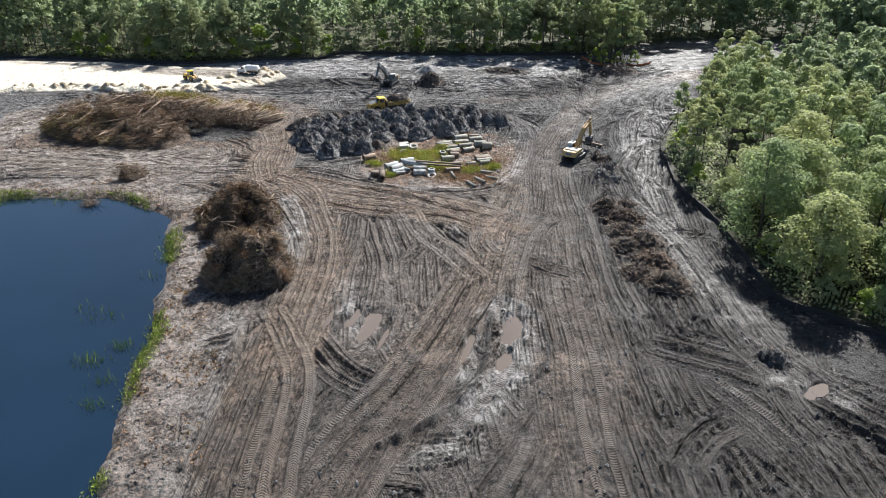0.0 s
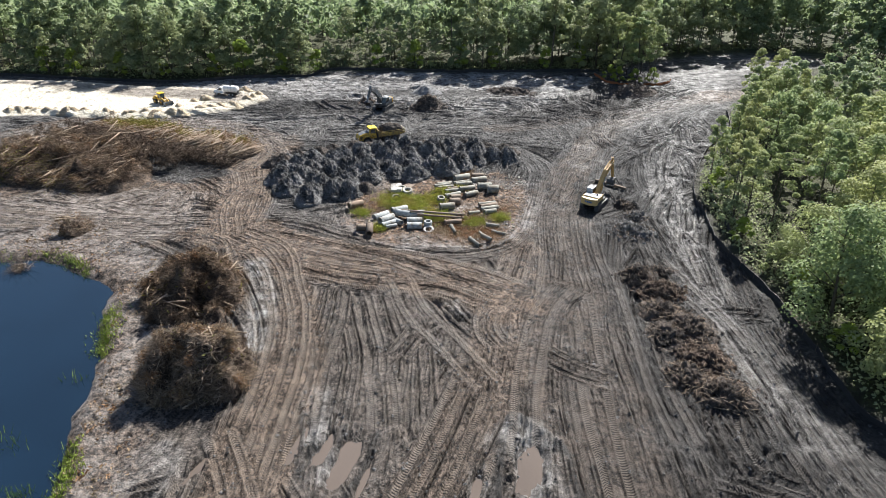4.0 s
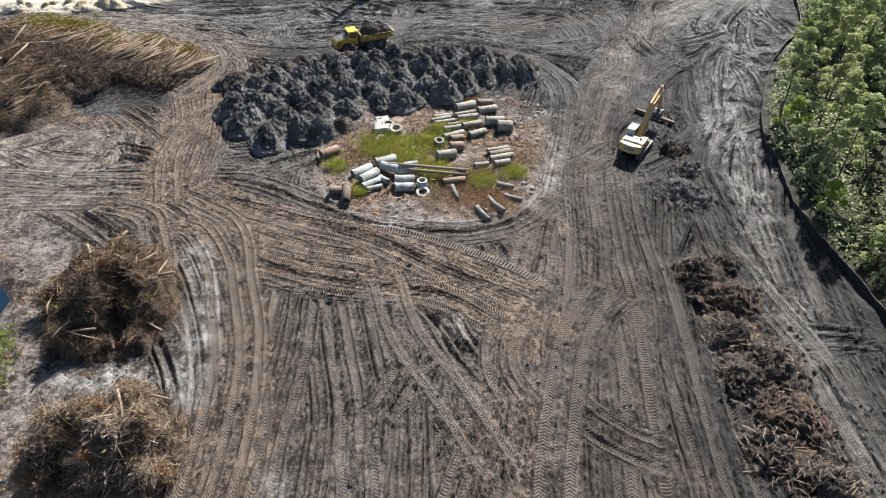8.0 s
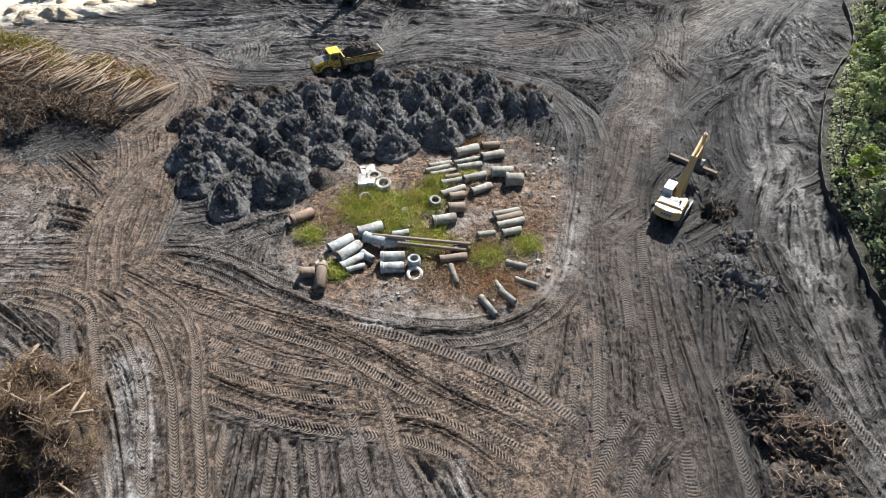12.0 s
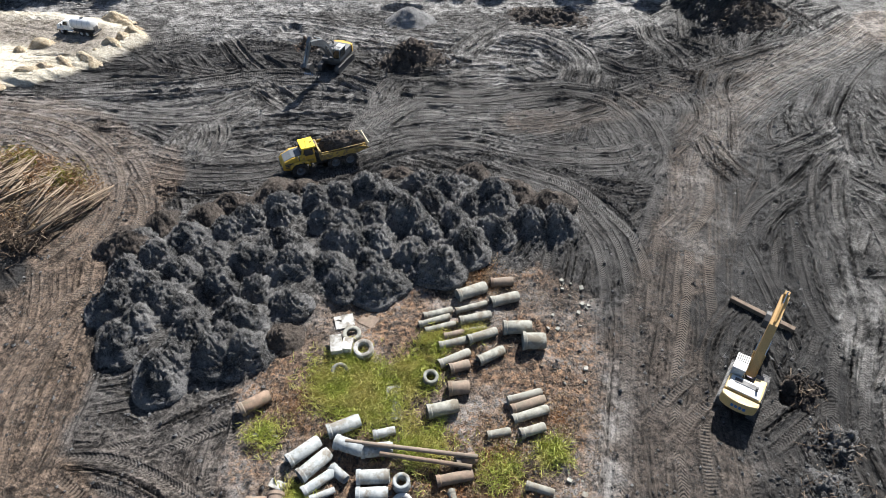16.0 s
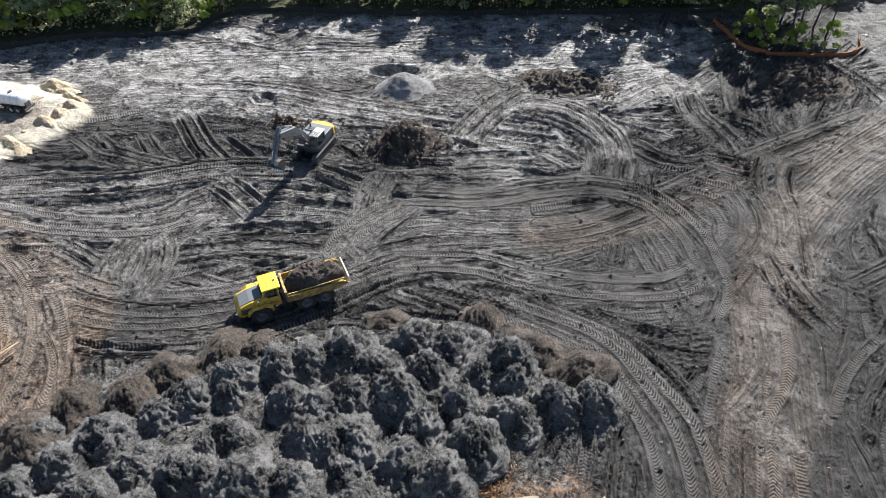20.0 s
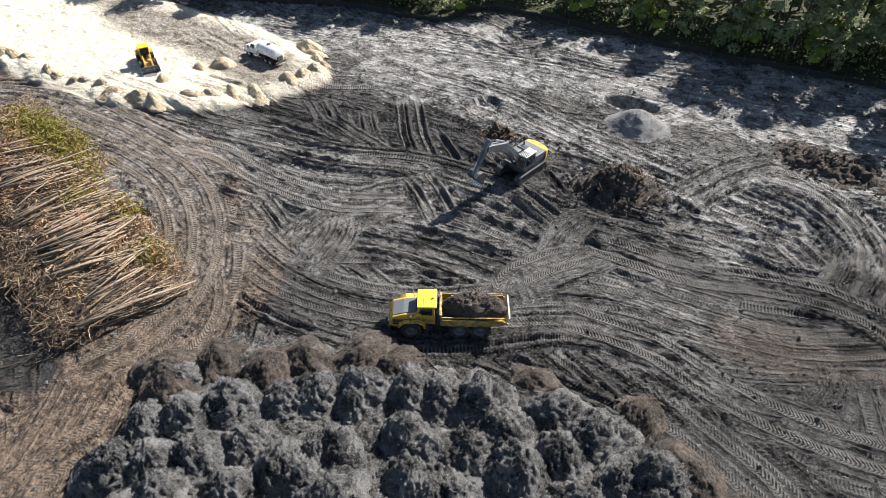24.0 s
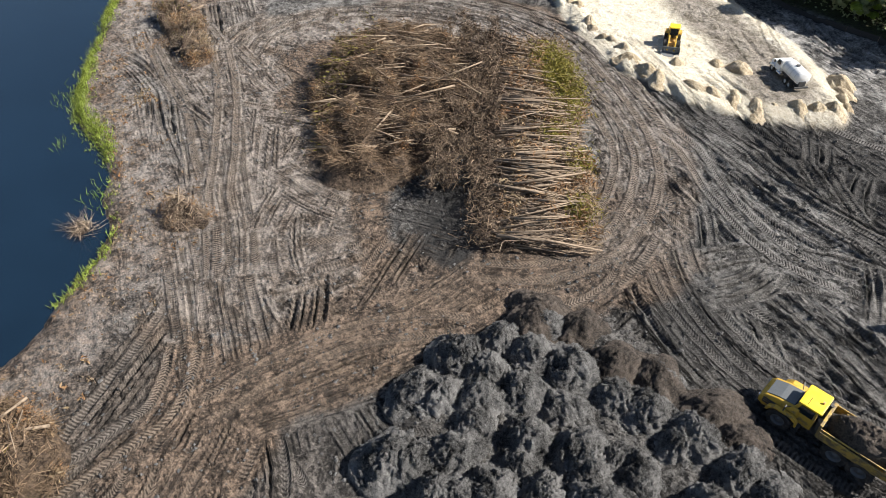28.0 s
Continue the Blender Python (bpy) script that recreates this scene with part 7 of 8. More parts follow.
def dump_truck(m):
    e = thing("dump_truck", m, "yellow articulated dump truck loaded with dark soil", "dump truck")
    for x in (2.75, -1.3, -3.0):
        for y in (-1.15, 1.15):
            wheel(e, x, y, 0.9, 0.68, GREY_PAINT)
    b = bmesh.new()
    prism(b, [(1.9, 1.15), (4.2, 1.05), (4.6, 1.25), (4.62, 1.75), (4.3, 2.15), (3.4, 2.45), (1.9, 2.6)], -1.1, 1.1, 0.10, 0.9)
    part("hood", b, YELLOW, e, "sloping yellow engine hood", True)
    b = bmesh.new()
    prism(b, [(2.35, 2.55), (3.4, 2.44), (4.25, 2.15), (4.28, 2.2), (3.4, 2.51), (2.35, 2.64)], -0.78, 0.78, 0.0)
    part("hood_panel", b, GREY_PAINT, e, "grey anti-glare panel on the hood")
    b = bmesh.new()
    box(b, 4.5, 4.68, -1.2, 1.2, 0.85, 1.2, 0.05)
    part("bumper", b, DARK_STEEL, e)
    for y in (-1, 1):
        b = bmesh.new()
        for k in range(3):
            box(b, 3.1, 4.3, y * 1.085 - 0.03, y * 1.085 + 0.03, 1.42 + 0.2 * k, 1.54 + 0.2 * k, 0.01)
        part("side_grille", b, DARK_STEEL, e, "black louvred side grille")
        b = bmesh.new()
        prism(b, [(1.55, 1.3), (1.6, 1.75), (2.1, 2.02), (3.3, 2.02), (3.75, 1.7), (3.85, 1.35), (3.7, 1.35), (3.55, 1.65), (3.2, 1.9), (2.2, 1.9), (1.75, 1.65), (1.7, 1.3)], y * 1.5 - 0.36, y * 1.5 + 0.1 if y < 0 else y * 1.5, 0.02)
        part("fender", b, YELLOW, e)
        b = bmesh.new()
        box(b, 4.45, 4.66, y * 0.85 - 0.16, y * 0.85 + 0.16, 1.5, 1.68, 0.03)
        part("headlight", b, CHROME, e, "clear headlight")
        b = bmesh.new()
        rod(b, (2.5, y * 1.0, 2.5), (2.75, y * 1.55, 2.75), 0.03)
        box(b, 2.7, 2.8, y * 1.6 - 0.14, y * 1.6 + 0.14, 2.45, 2.95, 0.03)
        part("mirror", b, DARK_STEEL, e)
        b = bmesh.new()
        for k in range(4):
            box(b, 1.35, 1.75, y * 1.15 - 0.2, y * 1.15 + 0.2, 0.55 + 0.25 * k, 0.6 + 0.25 * k, 0.01)
        box(b, 1.34, 1.38, y * 1.33 - 0.02, y * 1.33 + 0.02, 0.5, 1.5)
        part("steps", b, DARK_STEEL, e)
    b = bmesh.new()
    prism(b, [(0.75, 1.25), (2.3, 1.25), (2.42, 2.4), (2.05, 3.28), (0.85, 3.28)], -0.95, 0.95, 0.07, 0.88)
    cab_ = part("cab", b, YELLOW, e)
    b = bmesh.new()
    prism(b, [(2.34, 2.5), (2.44, 2.48), (2.1, 3.22), (2.03, 3.2)], -0.78, 0.78, 0.01, 0.92)
    part("windscreen", b, GLASS, cab_, "dark tinted windscreen")
    for y in (-1, 1):
        b = bmesh.new()
        prism(b, [(1.0, 2.35), (2.15, 2.35), (1.95, 3.15), (1.02, 3.15)], y * 0.9 - 0.03, y * 0.9 + 0.03, 0.0)
        part("side_window", b, GLASS, cab_)
    b = bmesh.new()
    box(b, 0.74, 0.84, -0.7, 0.7, 2.3, 3.1, 0.01)
    part("rear_window", b, GLASS, cab_)
    b = bmesh.new()
    box(b, 0.62, 2.25, -1.02, 1.02, 3.28, 3.46, 0.07)
    part("roof", b, BRIGHT, cab_, "bright yellow cab roof")
    b = bmesh.new()
    rod(b, (1.7, 0.8, 3.4), (1.7, 0.8, 4.3), 0.02)
    part("aerial", b, DARK_STEEL, cab_)
    part("beacon", rod(bmesh.new(), (0.95, 0, 3.46), (0.95, 0, 3.62), 0.09), OCHRE, cab_)
    b = bmesh.new()
    box(b, -0.1, 1.0, -0.55, 0.55, 0.7, 1.5, 0.06)
    rod(b, (0.1, 0, 0.5), (0.1, 0, 1.7), 0.28, None, 14)
    box(b, -4.4, 0.0, -0.45, 0.45, 0.85, 1.35, 0.05)
    part("chassis", b, DARK_STEEL, e)
    b = bmesh.new()
    rod(b, (0.45, -0.8, 1.4), (0.45, -0.8, 2.9), 0.13, None, 14)
    part("exhaust", b, DARK_STEEL, e)
    part("air_filter", rod(bmesh.new(), (0.35, 0.55, 1.5), (0.35, 0.55, 2.4), 0.32, None, 16), DARK_STEEL, e)
    for y in (-1, 1):
        b = bmesh.new()
        rod(b, (-0.3, y * 0.75, 1.0), (-1.6, y * 0.9, 1.7), 0.10, None, 12)
        part("tipping_ram", b, DARK_STEEL, e)
        b = bmesh.new()
        box(b, -2.0, -0.6, y * 1.2 - 0.25, y * 1.2 + 0.25, 1.86, 1.92, 0.01)
        part("mudguard", b, RUBBER, e)
    bed = new("bed")
    bed.parent = e
    bed.matrix_basis = Matrix.Diagonal((1, 0.87, 0.94, 1))
    b = bmesh.new()
    prism(b, [(0.15, 2.0), (-3.4, 1.9), (-5.3, 2.25), (-5.3, 2.15), (-3.4, 1.78), (0.15, 1.88)], -1.3, 1.3, 0.0)
    part("floor", b, YELLOW, bed)
    for y in (-1, 1):
        b = bmesh.new()
        prism(b, [(0.2, 1.9), (0.2, 2.78), (-4.9, 2.62), (-5.4, 2.2), (-3.5, 1.8)], y * 1.3 - 0.06, y * 1.3 + 0.06, 0.02)
        bmesh.ops.transform(b, matrix=Matrix.Translation((0, y * 0.13, 0)) @ pose(0, 0, 0, -6 * y, 0, 0), verts=b.verts)
        part("side_panel", b, BED_PAINT, bed, "scuffed yellow side panel")
        b = bmesh.new()
        box(b, -4.95, 0.25, y * 1.56 - 0.05, y * 1.56 + 0.05, 2.66, 2.78, 0.02)
        part("top_rail", b, BED_PAINT, bed, "worn yellow top rail")
        for k in range(4):
            b = bmesh.new()
            box(b, -0.7 - 1.15 * k, -0.55 - 1.15 * k, y * 1.44 - 0.06, y * 1.44 + 0.09, 1.95, 2.66, 0.02)
            part("rib", b, BED_PAINT, bed)
    b = bmesh.new()
    for k, x0 in enumerate((-0.55, -0.32, -0.12, 0.06, 0.24)):
        box(b, -1.35 + x0, -1.22 + x0, 1.535, 1.56, 2.3, 2.45)
        box(b, -1.35 + x0, -1.22 + x0, -1.56, -1.535, 2.3, 2.45)
    part("maker_mark", b, DARK_STEEL, bed, "dark plain bars of a maker's mark")
    b = bmesh.new()
    prism(b, [(0.15, 1.6), (0.3, 1.6), (0.42, 3.0), (0.2, 3.0)], -1.5, 1.5, 0.04)
    part("headboard", b, BED_PAINT, bed, "scraped yellow headboard")
    b = bmesh.new()
    prism(b, [(-5.0, 1.95), (-5.15, 1.95), (-5.42, 2.7), (-5.3, 2.7)], -1.55, 1.55, 0.03)
    part("tailgate", b, CREAM, bed, "scraped yellow tailgate")
    load = dome("load", PEAT, 2.6, 1.5, 1.35, 700, 24, 54, 0.3, 0.7, 0.3, 0.8, 1.7, True, 0.35)
    child("load", load, bed, "heaped load of dark soil and roots", pose(-2.35, 0, 2.5))
    return e


def excavator(m, label, body_mat, arm_mat, top_mat, weight_mat, boom, stick, tip, bucket_turn, cab_mat, roof_mat, swing=0, mark=None):
    """boom, stick, tip: places (x, z) of the boom's knee, the stick's end of the boom and the bucket's pin."""
    e = thing("excavator", m, label, "excavator")
    for y in (-1.25, 1.25):
        tr = new("track")
        tr.parent = e
        prof = []
        for k in range(9):
            a = math.pi / 2 + math.pi * k / 8
            prof.append((-1.85 + 0.46 * math.cos(a), 0.50 + 0.46 * math.sin(a)))
        for k in range(9):
            a = -math.pi / 2 + math.pi * k / 8
            prof.append((1.85 + 0.46 * math.cos(a), 0.50 + 0.46 * math.sin(a)))
        b = prism(bmesh.new(), prof, y - 0.26, y + 0.26, 0.0)
        part("track_frame", b, DARK_STEEL, tr)
        b = bmesh.new()
        for k in range(24):
            x = -1.85 + 3.7 * k / 23
            box(b, x - 0.06, x + 0.06, y - 0.32, y + 0.32, 0.95, 1.01, 0.0)
            box(b, x - 0.06, x + 0.06, y - 0.32, y + 0.32, -0.01, 0.05, 0.0)
        for cx, a0 in ((-1.85, 90), (1.85, -90)):
            for k in range(1, 9):
                a = a0 + 20 * k
                box(b, 0.45, 0.51, -0.32, 0.32, -0.06, 0.06, 0.0, Matrix.Translation((cx, y, 0.5)) @ pose(0, 0, 0, 0, -a, 0))
        tagged(part("track_belt", b, DARK_STEEL, tr, "muddy steel track shoes"), kind="stuff")
        for cx in (-1.85, 1.85):
            part("sprocket", rod(bmesh.new(), (cx, y - 0.3, 0.5), (cx, y + 0.3, 0.5), 0.34, None, 16), DARK_STEEL, tr)
    b = bmesh.new()
    box(b, -0.9, 0.9, -1.0, 1.0, 0.5, 0.9, 0.05)
    rod(b, (0, 0, 0.85), (0, 0, 1.15), 0.75, None, 24)
    part("undercarriage", b, DARK_STEEL, e)
    up = new("house")
    up.parent = e
    up.matrix_basis = pose(0, 0, 0, 0, 0, swing)
    b = bmesh.new()
    box(b, -2.2, 1.3, -1.35, 1.35, 1.12, 1.5, 0.05)
    part("deck", b, DARK_STEEL, up)
    b = bmesh.new()
    box(b, -2.0, 0.2, -1.36, -0.45, 1.45, 2.28, 0.08)
    box(b, -2.0, -0.45, -0.5, 1.36, 1.45, 2.30, 0.08)
    part("engine_housing", b, body_mat, up)
    b = bmesh.new()
    box(b, -1.95, -0.55, -1.2, 1.2, 2.30, 2.40, 0.04)
    part("engine_cover", b, top_mat, up, "flat engine cover")
    b = bmesh.new()
    box(b, -1.2, -0.75, -0.9, 0.9, 2.40, 2.44, 0.01)
    part("grip_strip", b, DARK_STEEL, up, "dark anti-slip strip")
    b = bmesh.new()
    rod(b, (-1.2, -0.8, 2.35), (-1.2, -0.8, 2.8), 0.09, None, 12)
    part("exhaust", b, DARK_STEEL, up)
    b = bmesh.new()
    pts = [(-2.1, -1.42), (-2.1, 1.42), (-2.6, 1.32), (-2.85, 0.75), (-2.95, 0), (-2.85, -0.75), (-2.6, -1.32)]
    lo, hi = [b.verts.new((x, y, 1.15)) for x, y in pts], [b.verts.new((x, y, 2.22)) for x, y in pts]
    b.faces.new(lo[::-1])
    b.faces.new(hi)
    for k in range(len(pts)):
        b.faces.new((lo[k], lo[(k + 1) % 7], hi[(k + 1) % 7], hi[k]))
    bmesh.ops.recalc_face_normals(b, faces=b.faces)
    bmesh.ops.bevel(b, geom=list(b.edges), offset=0.07, segments=2, affect="EDGES")
    part("counterweight", b, weight_mat, up, "rounded steel counterweight")
    if mark:
        b = bmesh.new()
        for k in range(4):
            box(b, -2.97, -2.93, -0.62 + 0.3 * k, -0.40 + 0.3 * k, 1.62, 1.9, 0.0)
        part("maker_mark", b, mark, up, "plain blue bars of a maker's mark")
    b = bmesh.new()
    prism(b, [(-0.4, 1.45), (1.35, 1.45), (1.5, 1.9), (1.25, 2.95), (-0.35, 2.95)], 0.45, 1.4, 0.06)
    cab_ = part("cab", b, cab_mat, up)
    b = bmesh.new()
    prism(b, [(1.39, 1.7), (1.53, 1.92), (1.29, 2.86), (1.2, 2.86)], 0.53, 1.32, 0.0)
    part("windscreen", b, GLASS, cab_, "dark windscreen")
    for y in (0.45, 1.4):
        b = bmesh.new()
        prism(b, [(-0.2, 1.95), (1.3, 1.95), (1.15, 2.82), (-0.2, 2.82)], y - 0.02, y + 0.02, 0.0)
        part("side_window", b, GLASS, cab_)
    b = bmesh.new()
    box(b, -0.4, 1.3, 0.42, 1.43, 2.94, 3.06, 0.05)
    part("roof", b, roof_mat, cab_)
    b = bmesh.new()
    for k in range(6):
        box(b, 0.45, 1.25, 0.52 + 0.15 * k, 0.58 + 0.15 * k, 3.06, 3.12, 0.01)
    part("roof_guard", b, DARK_STEEL, cab_, "barred roof guard")
    b = bmesh.new()
    for a, c in (((-0.4, -1.34, 2.28), (-0.4, -1.34, 2.9)), ((-1.9, -1.34, 2.28), (-1.9, -1.34, 2.9)), ((-1.9, -1.34, 2.9), (-0.4, -1.34, 2.9)), ((0.2, -1.34, 1.5), (0.2, -1.34, 2.4))):
        rod(b, a, c, 0.025, None, 6)
    part("handrail", b, DARK_STEEL, up)
    foot = (0.55, 1.75)

    def beam(name, line, y0, y1, mat, parent, lab=""):
        """A box beam whose depth changes along a bent line of (x, z, depth)."""
        top, bot = [], []
        for k, (x, z, d) in enumerate(line):
            p, q = line[max(k - 1, 0)], line[min(k + 1, len(line) - 1)]
            tx, tz = q[0] - p[0], q[1] - p[1]
            n = math.hypot(tx, tz)
            top.append((x - tz / n * d / 2, z + tx / n * d / 2))
            bot.append((x + tz / n * d / 2, z - tx / n * d / 2))
        return part(name, prism(bmesh.new(), top + bot[::-1], y0, y1, 0.03), mat, parent, lab)
    kx, kz = boom
    sx, sz = stick
    tx, tz = tip
    arm = beam("boom", [(*foot, 0.5), ((foot[0] + kx) / 2, (foot[1] + kz) / 2 + 0.1, 0.85), (kx, kz, 0.95), ((kx + sx) / 2, (kz + sz) / 2, 0.7), (sx, sz, 0.45)], -0.32, 0.32, arm_mat, up, "bent steel boom")
    w = Vector((tx - sx, tz - sz)).normalized()
    back = (sx - w.x * 0.75, sz - w.y * 0.75)
    st = beam("stick", [(*back, 0.35), (sx, sz, 0.62), ((sx + tx) / 2, (sz + tz) / 2, 0.5), (tx, tz, 0.3)], -0.2, 0.2, arm_mat, up, "steel stick")

    def ram(name, a, c, y, parent):
        mid = (a[0] * 0.4 + c[0] * 0.6, a[1] * 0.4 + c[1] * 0.6)
        b = rod(bmesh.new(), (a[0], y, a[1]), (mid[0], y, mid[1]), 0.10, None, 12)
        cyl = part(name, b, arm_mat, parent)
        b = rod(bmesh.new(), (mid[0], y, mid[1]), (c[0], y, c[1]), 0.055, None, 10)
        part("rod", b, CHROME, cyl, "bright hydraulic rod")
    for y in (-0.38, 0.38):
        ram("boom_ram", (0.95, 1.35), (kx * 0.8, kz * 0.8 + 0.25), y, up)
    ram("stick_ram", (kx, kz + 0.55), (back[0], back[1] + 0.1), 0.0, up)
    ram("bucket_ram", (sx + w.x * 0.2 - w.y * 0.4, sz + w.y * 0.2 + w.x * 0.4), (tx - w.x * 0.4 - w.y * 0.35, tz - w.y * 0.4 + w.x * 0.35), 0.0, up)
    # bucket, hung from the tip
    bk = new("bucket")
    bk.parent = up
    bk.matrix_basis = pose(tx, 0, tz, 0, bucket_turn, 0)
    prof = [(0.15, 0.1), (-0.35, 0.0), (-0.75, -0.45), (-0.8, -0.95), (-0.45, -1.3), (0.15, -1.4), (0.2, -1.34), (-0.42, -1.22), (-0.72, -0.92), (-0.68, -0.48), (-0.32, -0.08), (0.15, 0.02)]
    part("shell", prism(bmesh.new(), prof, -0.62, 0.62, 0.0), DARK_STEEL, bk, "curved dark bucket shell")
    for y in (-0.62, 0.58):
        part("side_plate", prism(bmesh.new(), [(0.15, 0.08), (-0.35, 0.0), (-0.75, -0.45), (-0.8, -0.95), (-0.45, -1.3), (0.15, -1.38)], y, y + 0.04), DARK_STEEL, bk)
    for k in range(5):
        part("tooth", prism(bmesh.new(), [(0.1, -1.32), (0.1, -1.44), (0.42, -1.43), (0.42, -1.39)], -0.58 + 0.26 * k, -0.46 + 0.26 * k), CHROME, bk, "worn steel tooth")
    return e


def wheel_loader(m):
    e = thing("wheel_loader", m, "yellow wheel loader with its bucket lowered on sand", "wheel loader")
    for x in (1.5, -1.5):
        for y in (-0.95, 0.95):
            wheel(e, x, y, 0.72, 0.55, YELLOW)
    b = prism(bmesh.new(), [(-2.9, 0.9), (-0.6, 0.9), (-0.6, 2.0), (-2.3, 1.95), (-2.9, 1.6)], -0.75, 0.75, 0.06)
    part("engine_hood", b, YELLOW, e)
    b = box(bmesh.new(), -3.1, -2.8, -0.85, 0.85, 0.7, 1.25, 0.05)
    part("counterweight", b, DARK_STEEL, e)
    b = box(bmesh.new(), -0.7, 1.9, -0.5, 0.5, 0.6, 1.2, 0.05)
    part("chassis", b, OCHRE, e)
    b = prism(bmesh.new(), [(-0.7, 1.2), (0.5, 1.2), (0.7, 1.9), (0.5, 2.9), (-0.65, 2.9)], -0.65, 0.65, 0.05)
    cab_ = part("cab", b, YELLOW, e)
    part("windscreen", prism(bmesh.new(), [(0.6, 1.4), (0.74, 1.9), (0.56, 2.8), (0.45, 2.8)], -0.58, 0.58), GLASS, cab_)
    for y in (-0.66, 0.66):
        part("side_window", prism(bmesh.new(), [(-0.5, 1.7), (0.55, 1.7), (0.45, 2.75), (-0.5, 2.75)], y - 0.02, y + 0.02), GLASS, cab_)
    part("roof", box(bmesh.new(), -0.8, 0.7, -0.75, 0.75, 2.9, 3.05, 0.05), BRIGHT, cab_, "bright yellow cab roof")
    for y in (-0.5, 0.5):
        part("lift_arm", prism(bmesh.new(), [(0.7, 1.7), (0.95, 1.95), (2.3, 1.35), (3.0, 0.55), (2.85, 0.4), (2.1, 1.05)], y - 0.1, y + 0.1, 0.02), YELLOW, e)
        part("fender", prism(bmesh.new(), [(-2.2, 1.45), (-2.0, 1.62), (-1.0, 1.62), (-0.8, 1.45)], y * 1.9 - 0.28, y * 1.9 + 0.28, 0.02), YELLOW, e)
    b = prism(bmesh.new(), [(2.8, 0.1), (2.75, 0.9), (3.0, 1.15), (3.05, 1.1), (2.85, 0.85), (2.9, 0.2), (4.0, 0.1), (4.0, 0.04)], -1.3, 1.3, 0.0)
    bk = part("bucket", b, BLUE_GREY, e, "wide worn steel bucket")
    for y in (-1.3, 1.26):
        part("side_plate", prism(bmesh.new(), [(2.8, 0.08), (2.75, 0.9), (3.0, 1.13), (4.0, 0.1)], y, y + 0.04), BLUE_GREY, bk)
    part("exhaust", rod(bmesh.new(), (-1.6, 0.3, 1.9), (-1.6, 0.3, 2.7), 0.06, None, 10), DARK_STEEL, e)
    return e


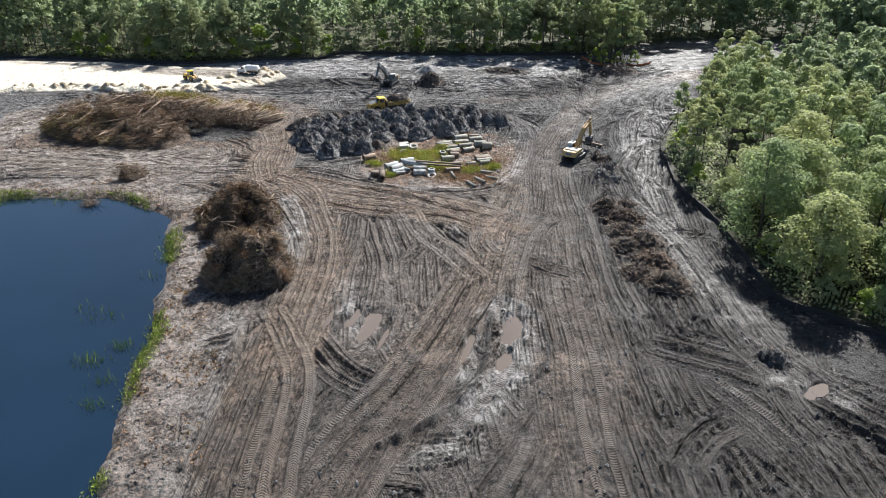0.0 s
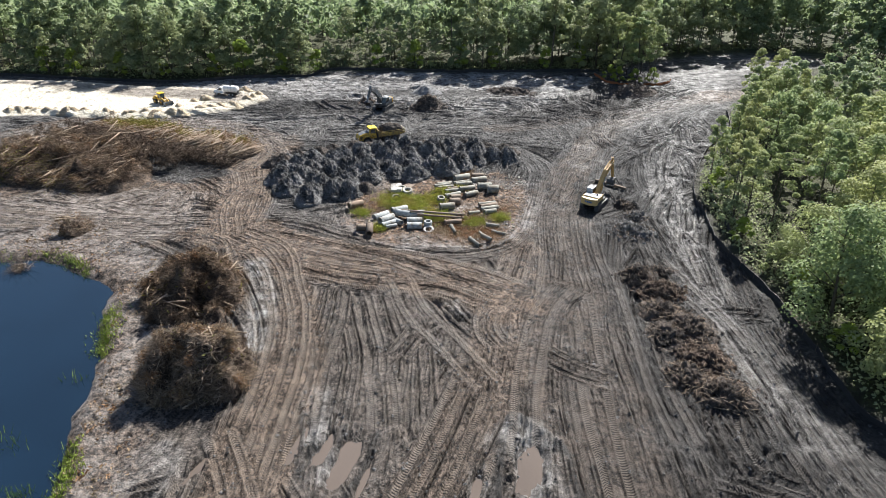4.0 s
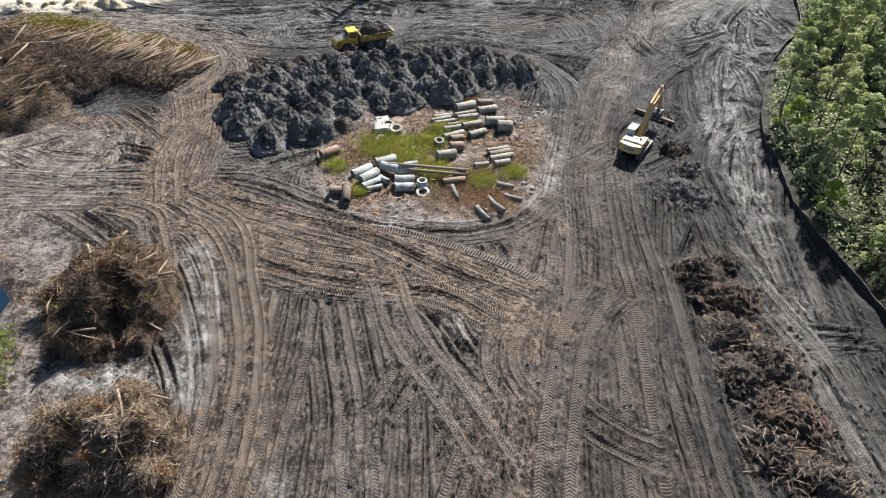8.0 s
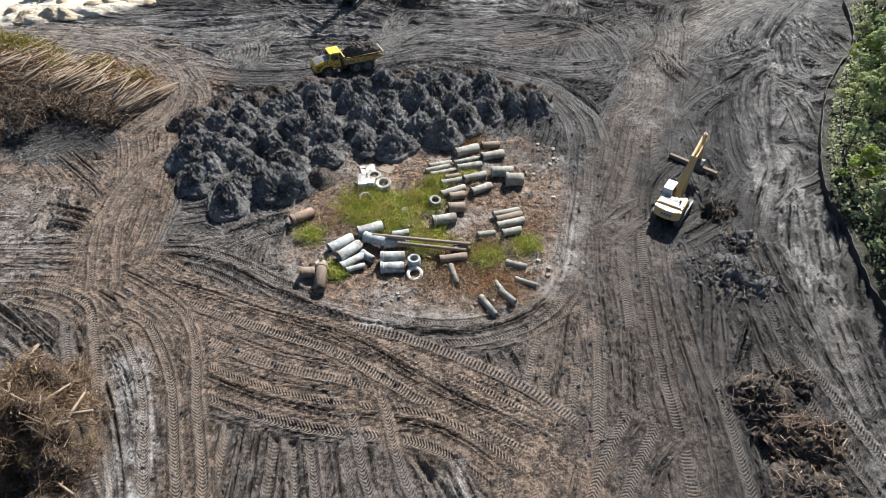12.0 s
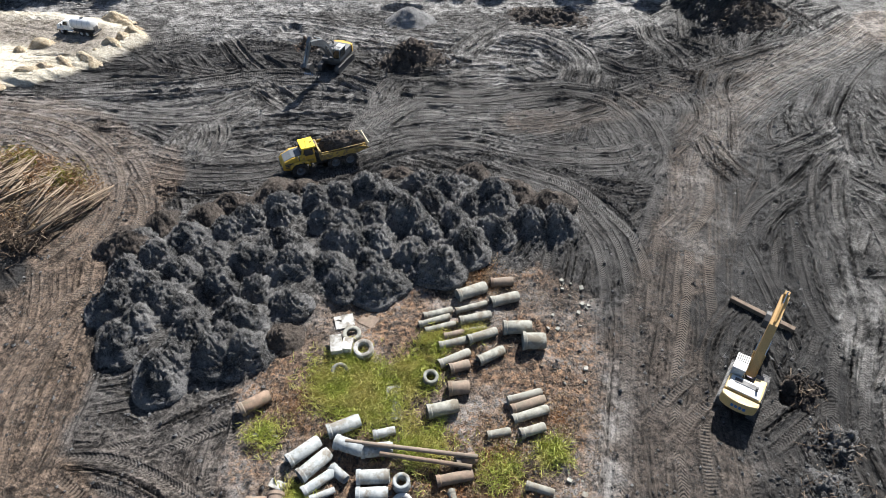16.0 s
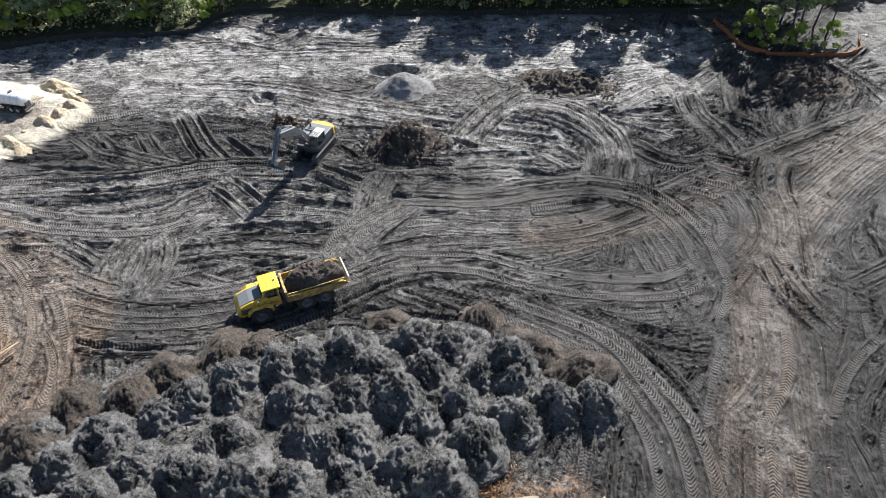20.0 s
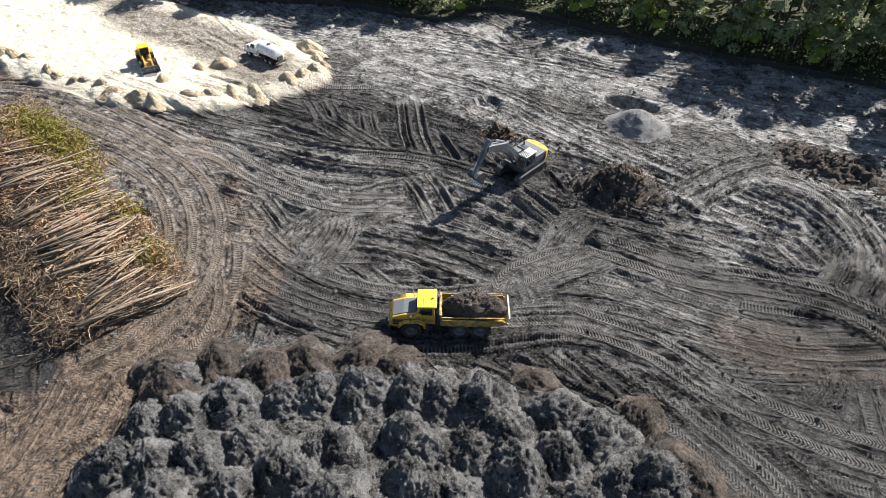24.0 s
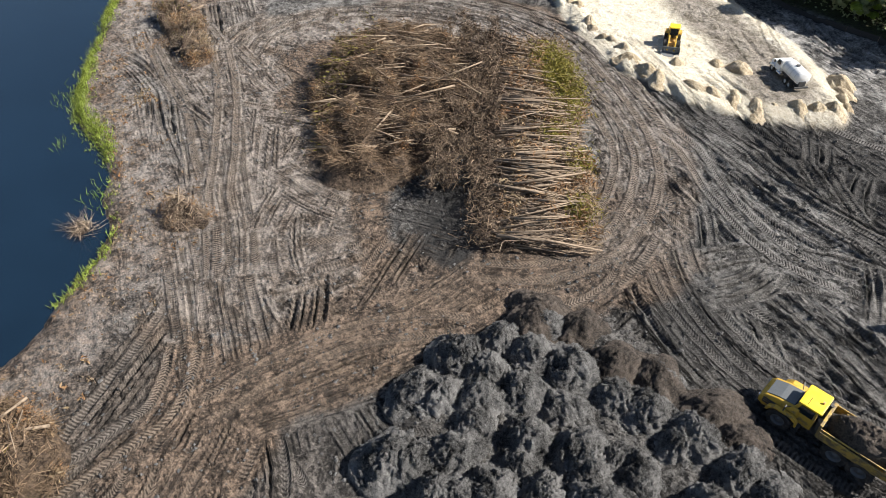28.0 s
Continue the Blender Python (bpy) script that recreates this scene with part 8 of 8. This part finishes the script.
def water_truck(m):
    e = thing("water_truck", m, "white water tanker truck parked on the sand pad", "tanker truck")
    for x, ys in ((2.6, (-0.98, 0.98)), (-1.4, (-0.9, 0.9)), (-2.5, (-0.9, 0.9))):
        for y in ys:
            wheel(e, x, y, 0.5, 0.32 if x > 0 else 0.5, LIGHT_GREY)
    part("chassis", box(bmesh.new(), -3.6, 3.4, -0.45, 0.45, 0.55, 0.85, 0.03), DARK_STEEL, e)
    part("hood", prism(bmesh.new(), [(2.0, 0.75), (3.55, 0.75), (3.6, 1.35), (3.3, 1.6), (2.0, 1.75)], -0.85, 0.85, 0.08, 0.9), WHITE_PAINT, e, "", True)
    part("grille", box(bmesh.new(), 3.56, 3.64, -0.5, 0.5, 0.85, 1.35, 0.02), CHROME, e)
    part("bumper", box(bmesh.new(), 3.55, 3.75, -1.1, 1.1, 0.5, 0.75, 0.04), CHROME, e)
    for y in (-1, 1):
        part("fender", prism(bmesh.new(), [(2.0, 0.85), (2.15, 1.15), (3.05, 1.15), (3.3, 0.85)], y * 0.98 - 0.2, y * 0.98 + 0.2, 0.03), WHITE_PAINT, e)
        part("mirror", box(bmesh.new(), 1.95, 2.05, y * 1.35 - 0.1, y * 1.35 + 0.1, 1.7, 2.15, 0.02), DARK_STEEL, e)
        part("fuel_tank", rod(bmesh.new(), (0.2, y * 0.85, 0.6), (1.3, y * 0.85, 0.6), 0.28, None, 16), CHROME, e)
    c = part("cab", prism(bmesh.new(), [(0.75, 0.75), (2.1, 0.75), (2.15, 1.7), (1.8, 2.4), (0.8, 2.45)], -1.0, 1.0, 0.08, 0.92), WHITE_PAINT, e)
    part("windscreen", prism(bmesh.new(), [(2.1, 1.75), (2.18, 1.75), (1.86, 2.34), (1.78, 2.34)], -0.82, 0.82), GLASS, c, "dark windscreen")
    for y in (-1, 1):
        part("side_window", prism(bmesh.new(), [(1.05, 1.65), (2.0, 1.65), (1.72, 2.3), (1.05, 2.3)], y * 0.955 - 0.025, y * 0.955 + 0.025), GLASS, c)
    prof = [(0.001, -2.15), (0.75, -2.12), (1.0, -2.0), (1.06, -1.85), (1.06, 1.85), (1.0, 2.0), (0.75, 2.12), (0.001, 2.15)]
    t = part("tank", lathe(bmesh.new(), prof, 30, Matrix.Translation((-1.6, 0, 1.95)) @ Matrix.Diagonal((1, 1.08, 0.92, 1)) @ pose(0, 0, 0, 0, 90, 0)), WHITE_PAINT, e, "large rounded white water tank", True)
    for x in (-3.2, -2.1, -1.1, -0.1):
        part("band", lathe(bmesh.new(), [(1.062, -0.04), (1.075, -0.04), (1.075, 0.04), (1.062, 0.04)], 30, Matrix.Translation((x, 0, 1.95)) @ Matrix.Diagonal((1, 1.08, 0.92, 1)) @ pose(0, 0, 0, 0, 90, 0)), LIGHT_GREY, t)
    part("hatch", rod(bmesh.new(), (-1.6, 0, 2.88), (-1.6, 0, 3.02), 0.3, None, 18), DARK_STEEL, t)
    part("spray_bar", box(bmesh.new(), -3.95, -3.7, -1.05, 1.05, 0.55, 0.8, 0.03), DARK_STEEL, e)
    part("pump", box(bmesh.new(), -3.85, -3.65, -0.5, 0.5, 0.85, 1.6, 0.05), DARK_STEEL, e)
    return e


def stand(x, y, turn, sink=0.05, pitch=0.0):
    zs = [height(x + a, y + b) for a in (-1.5, 0, 1.5) for b in (-1.5, 0, 1.5)]
    return pose(x, y, sum(zs) / 9 - sink, 0, pitch, turn)


dump_truck(stand(-12.3, 139.9, 203.5) @ Matrix.Scale(0.94, 4))
excavator(stand(23.4, 110.6, 56) @ Matrix.Scale(0.93, 4), "tan tracked excavator with its boom raised over the mud", TAN, OCHRE, LIGHT_GREY, TAN, (3.6, 4.9), (6.3, 5.9), (7.4, 2.6), 20, LIGHT_GREY, LIGHT_GREY, 0, BLUE_MARK)
excavator(stand(-13.4, 162.3, 250), "dark grey tracked excavator with yellow counterweight and raised boom", GREY_PAINT, BLUE_GREY, GREY_PAINT, YELLOW, (3.4, 4.8), (6.0, 5.9), (7.7, 3.6), 40, GREY_PAINT, LIGHT_GREY, 0, None)
wheel_loader(stand(-62.8, 162.6, -38, 0.1) @ Matrix.Scale(0.84, 4))
water_truck(stand(-50.6, 170.2, 166) @ Matrix.Scale(0.8, 4))
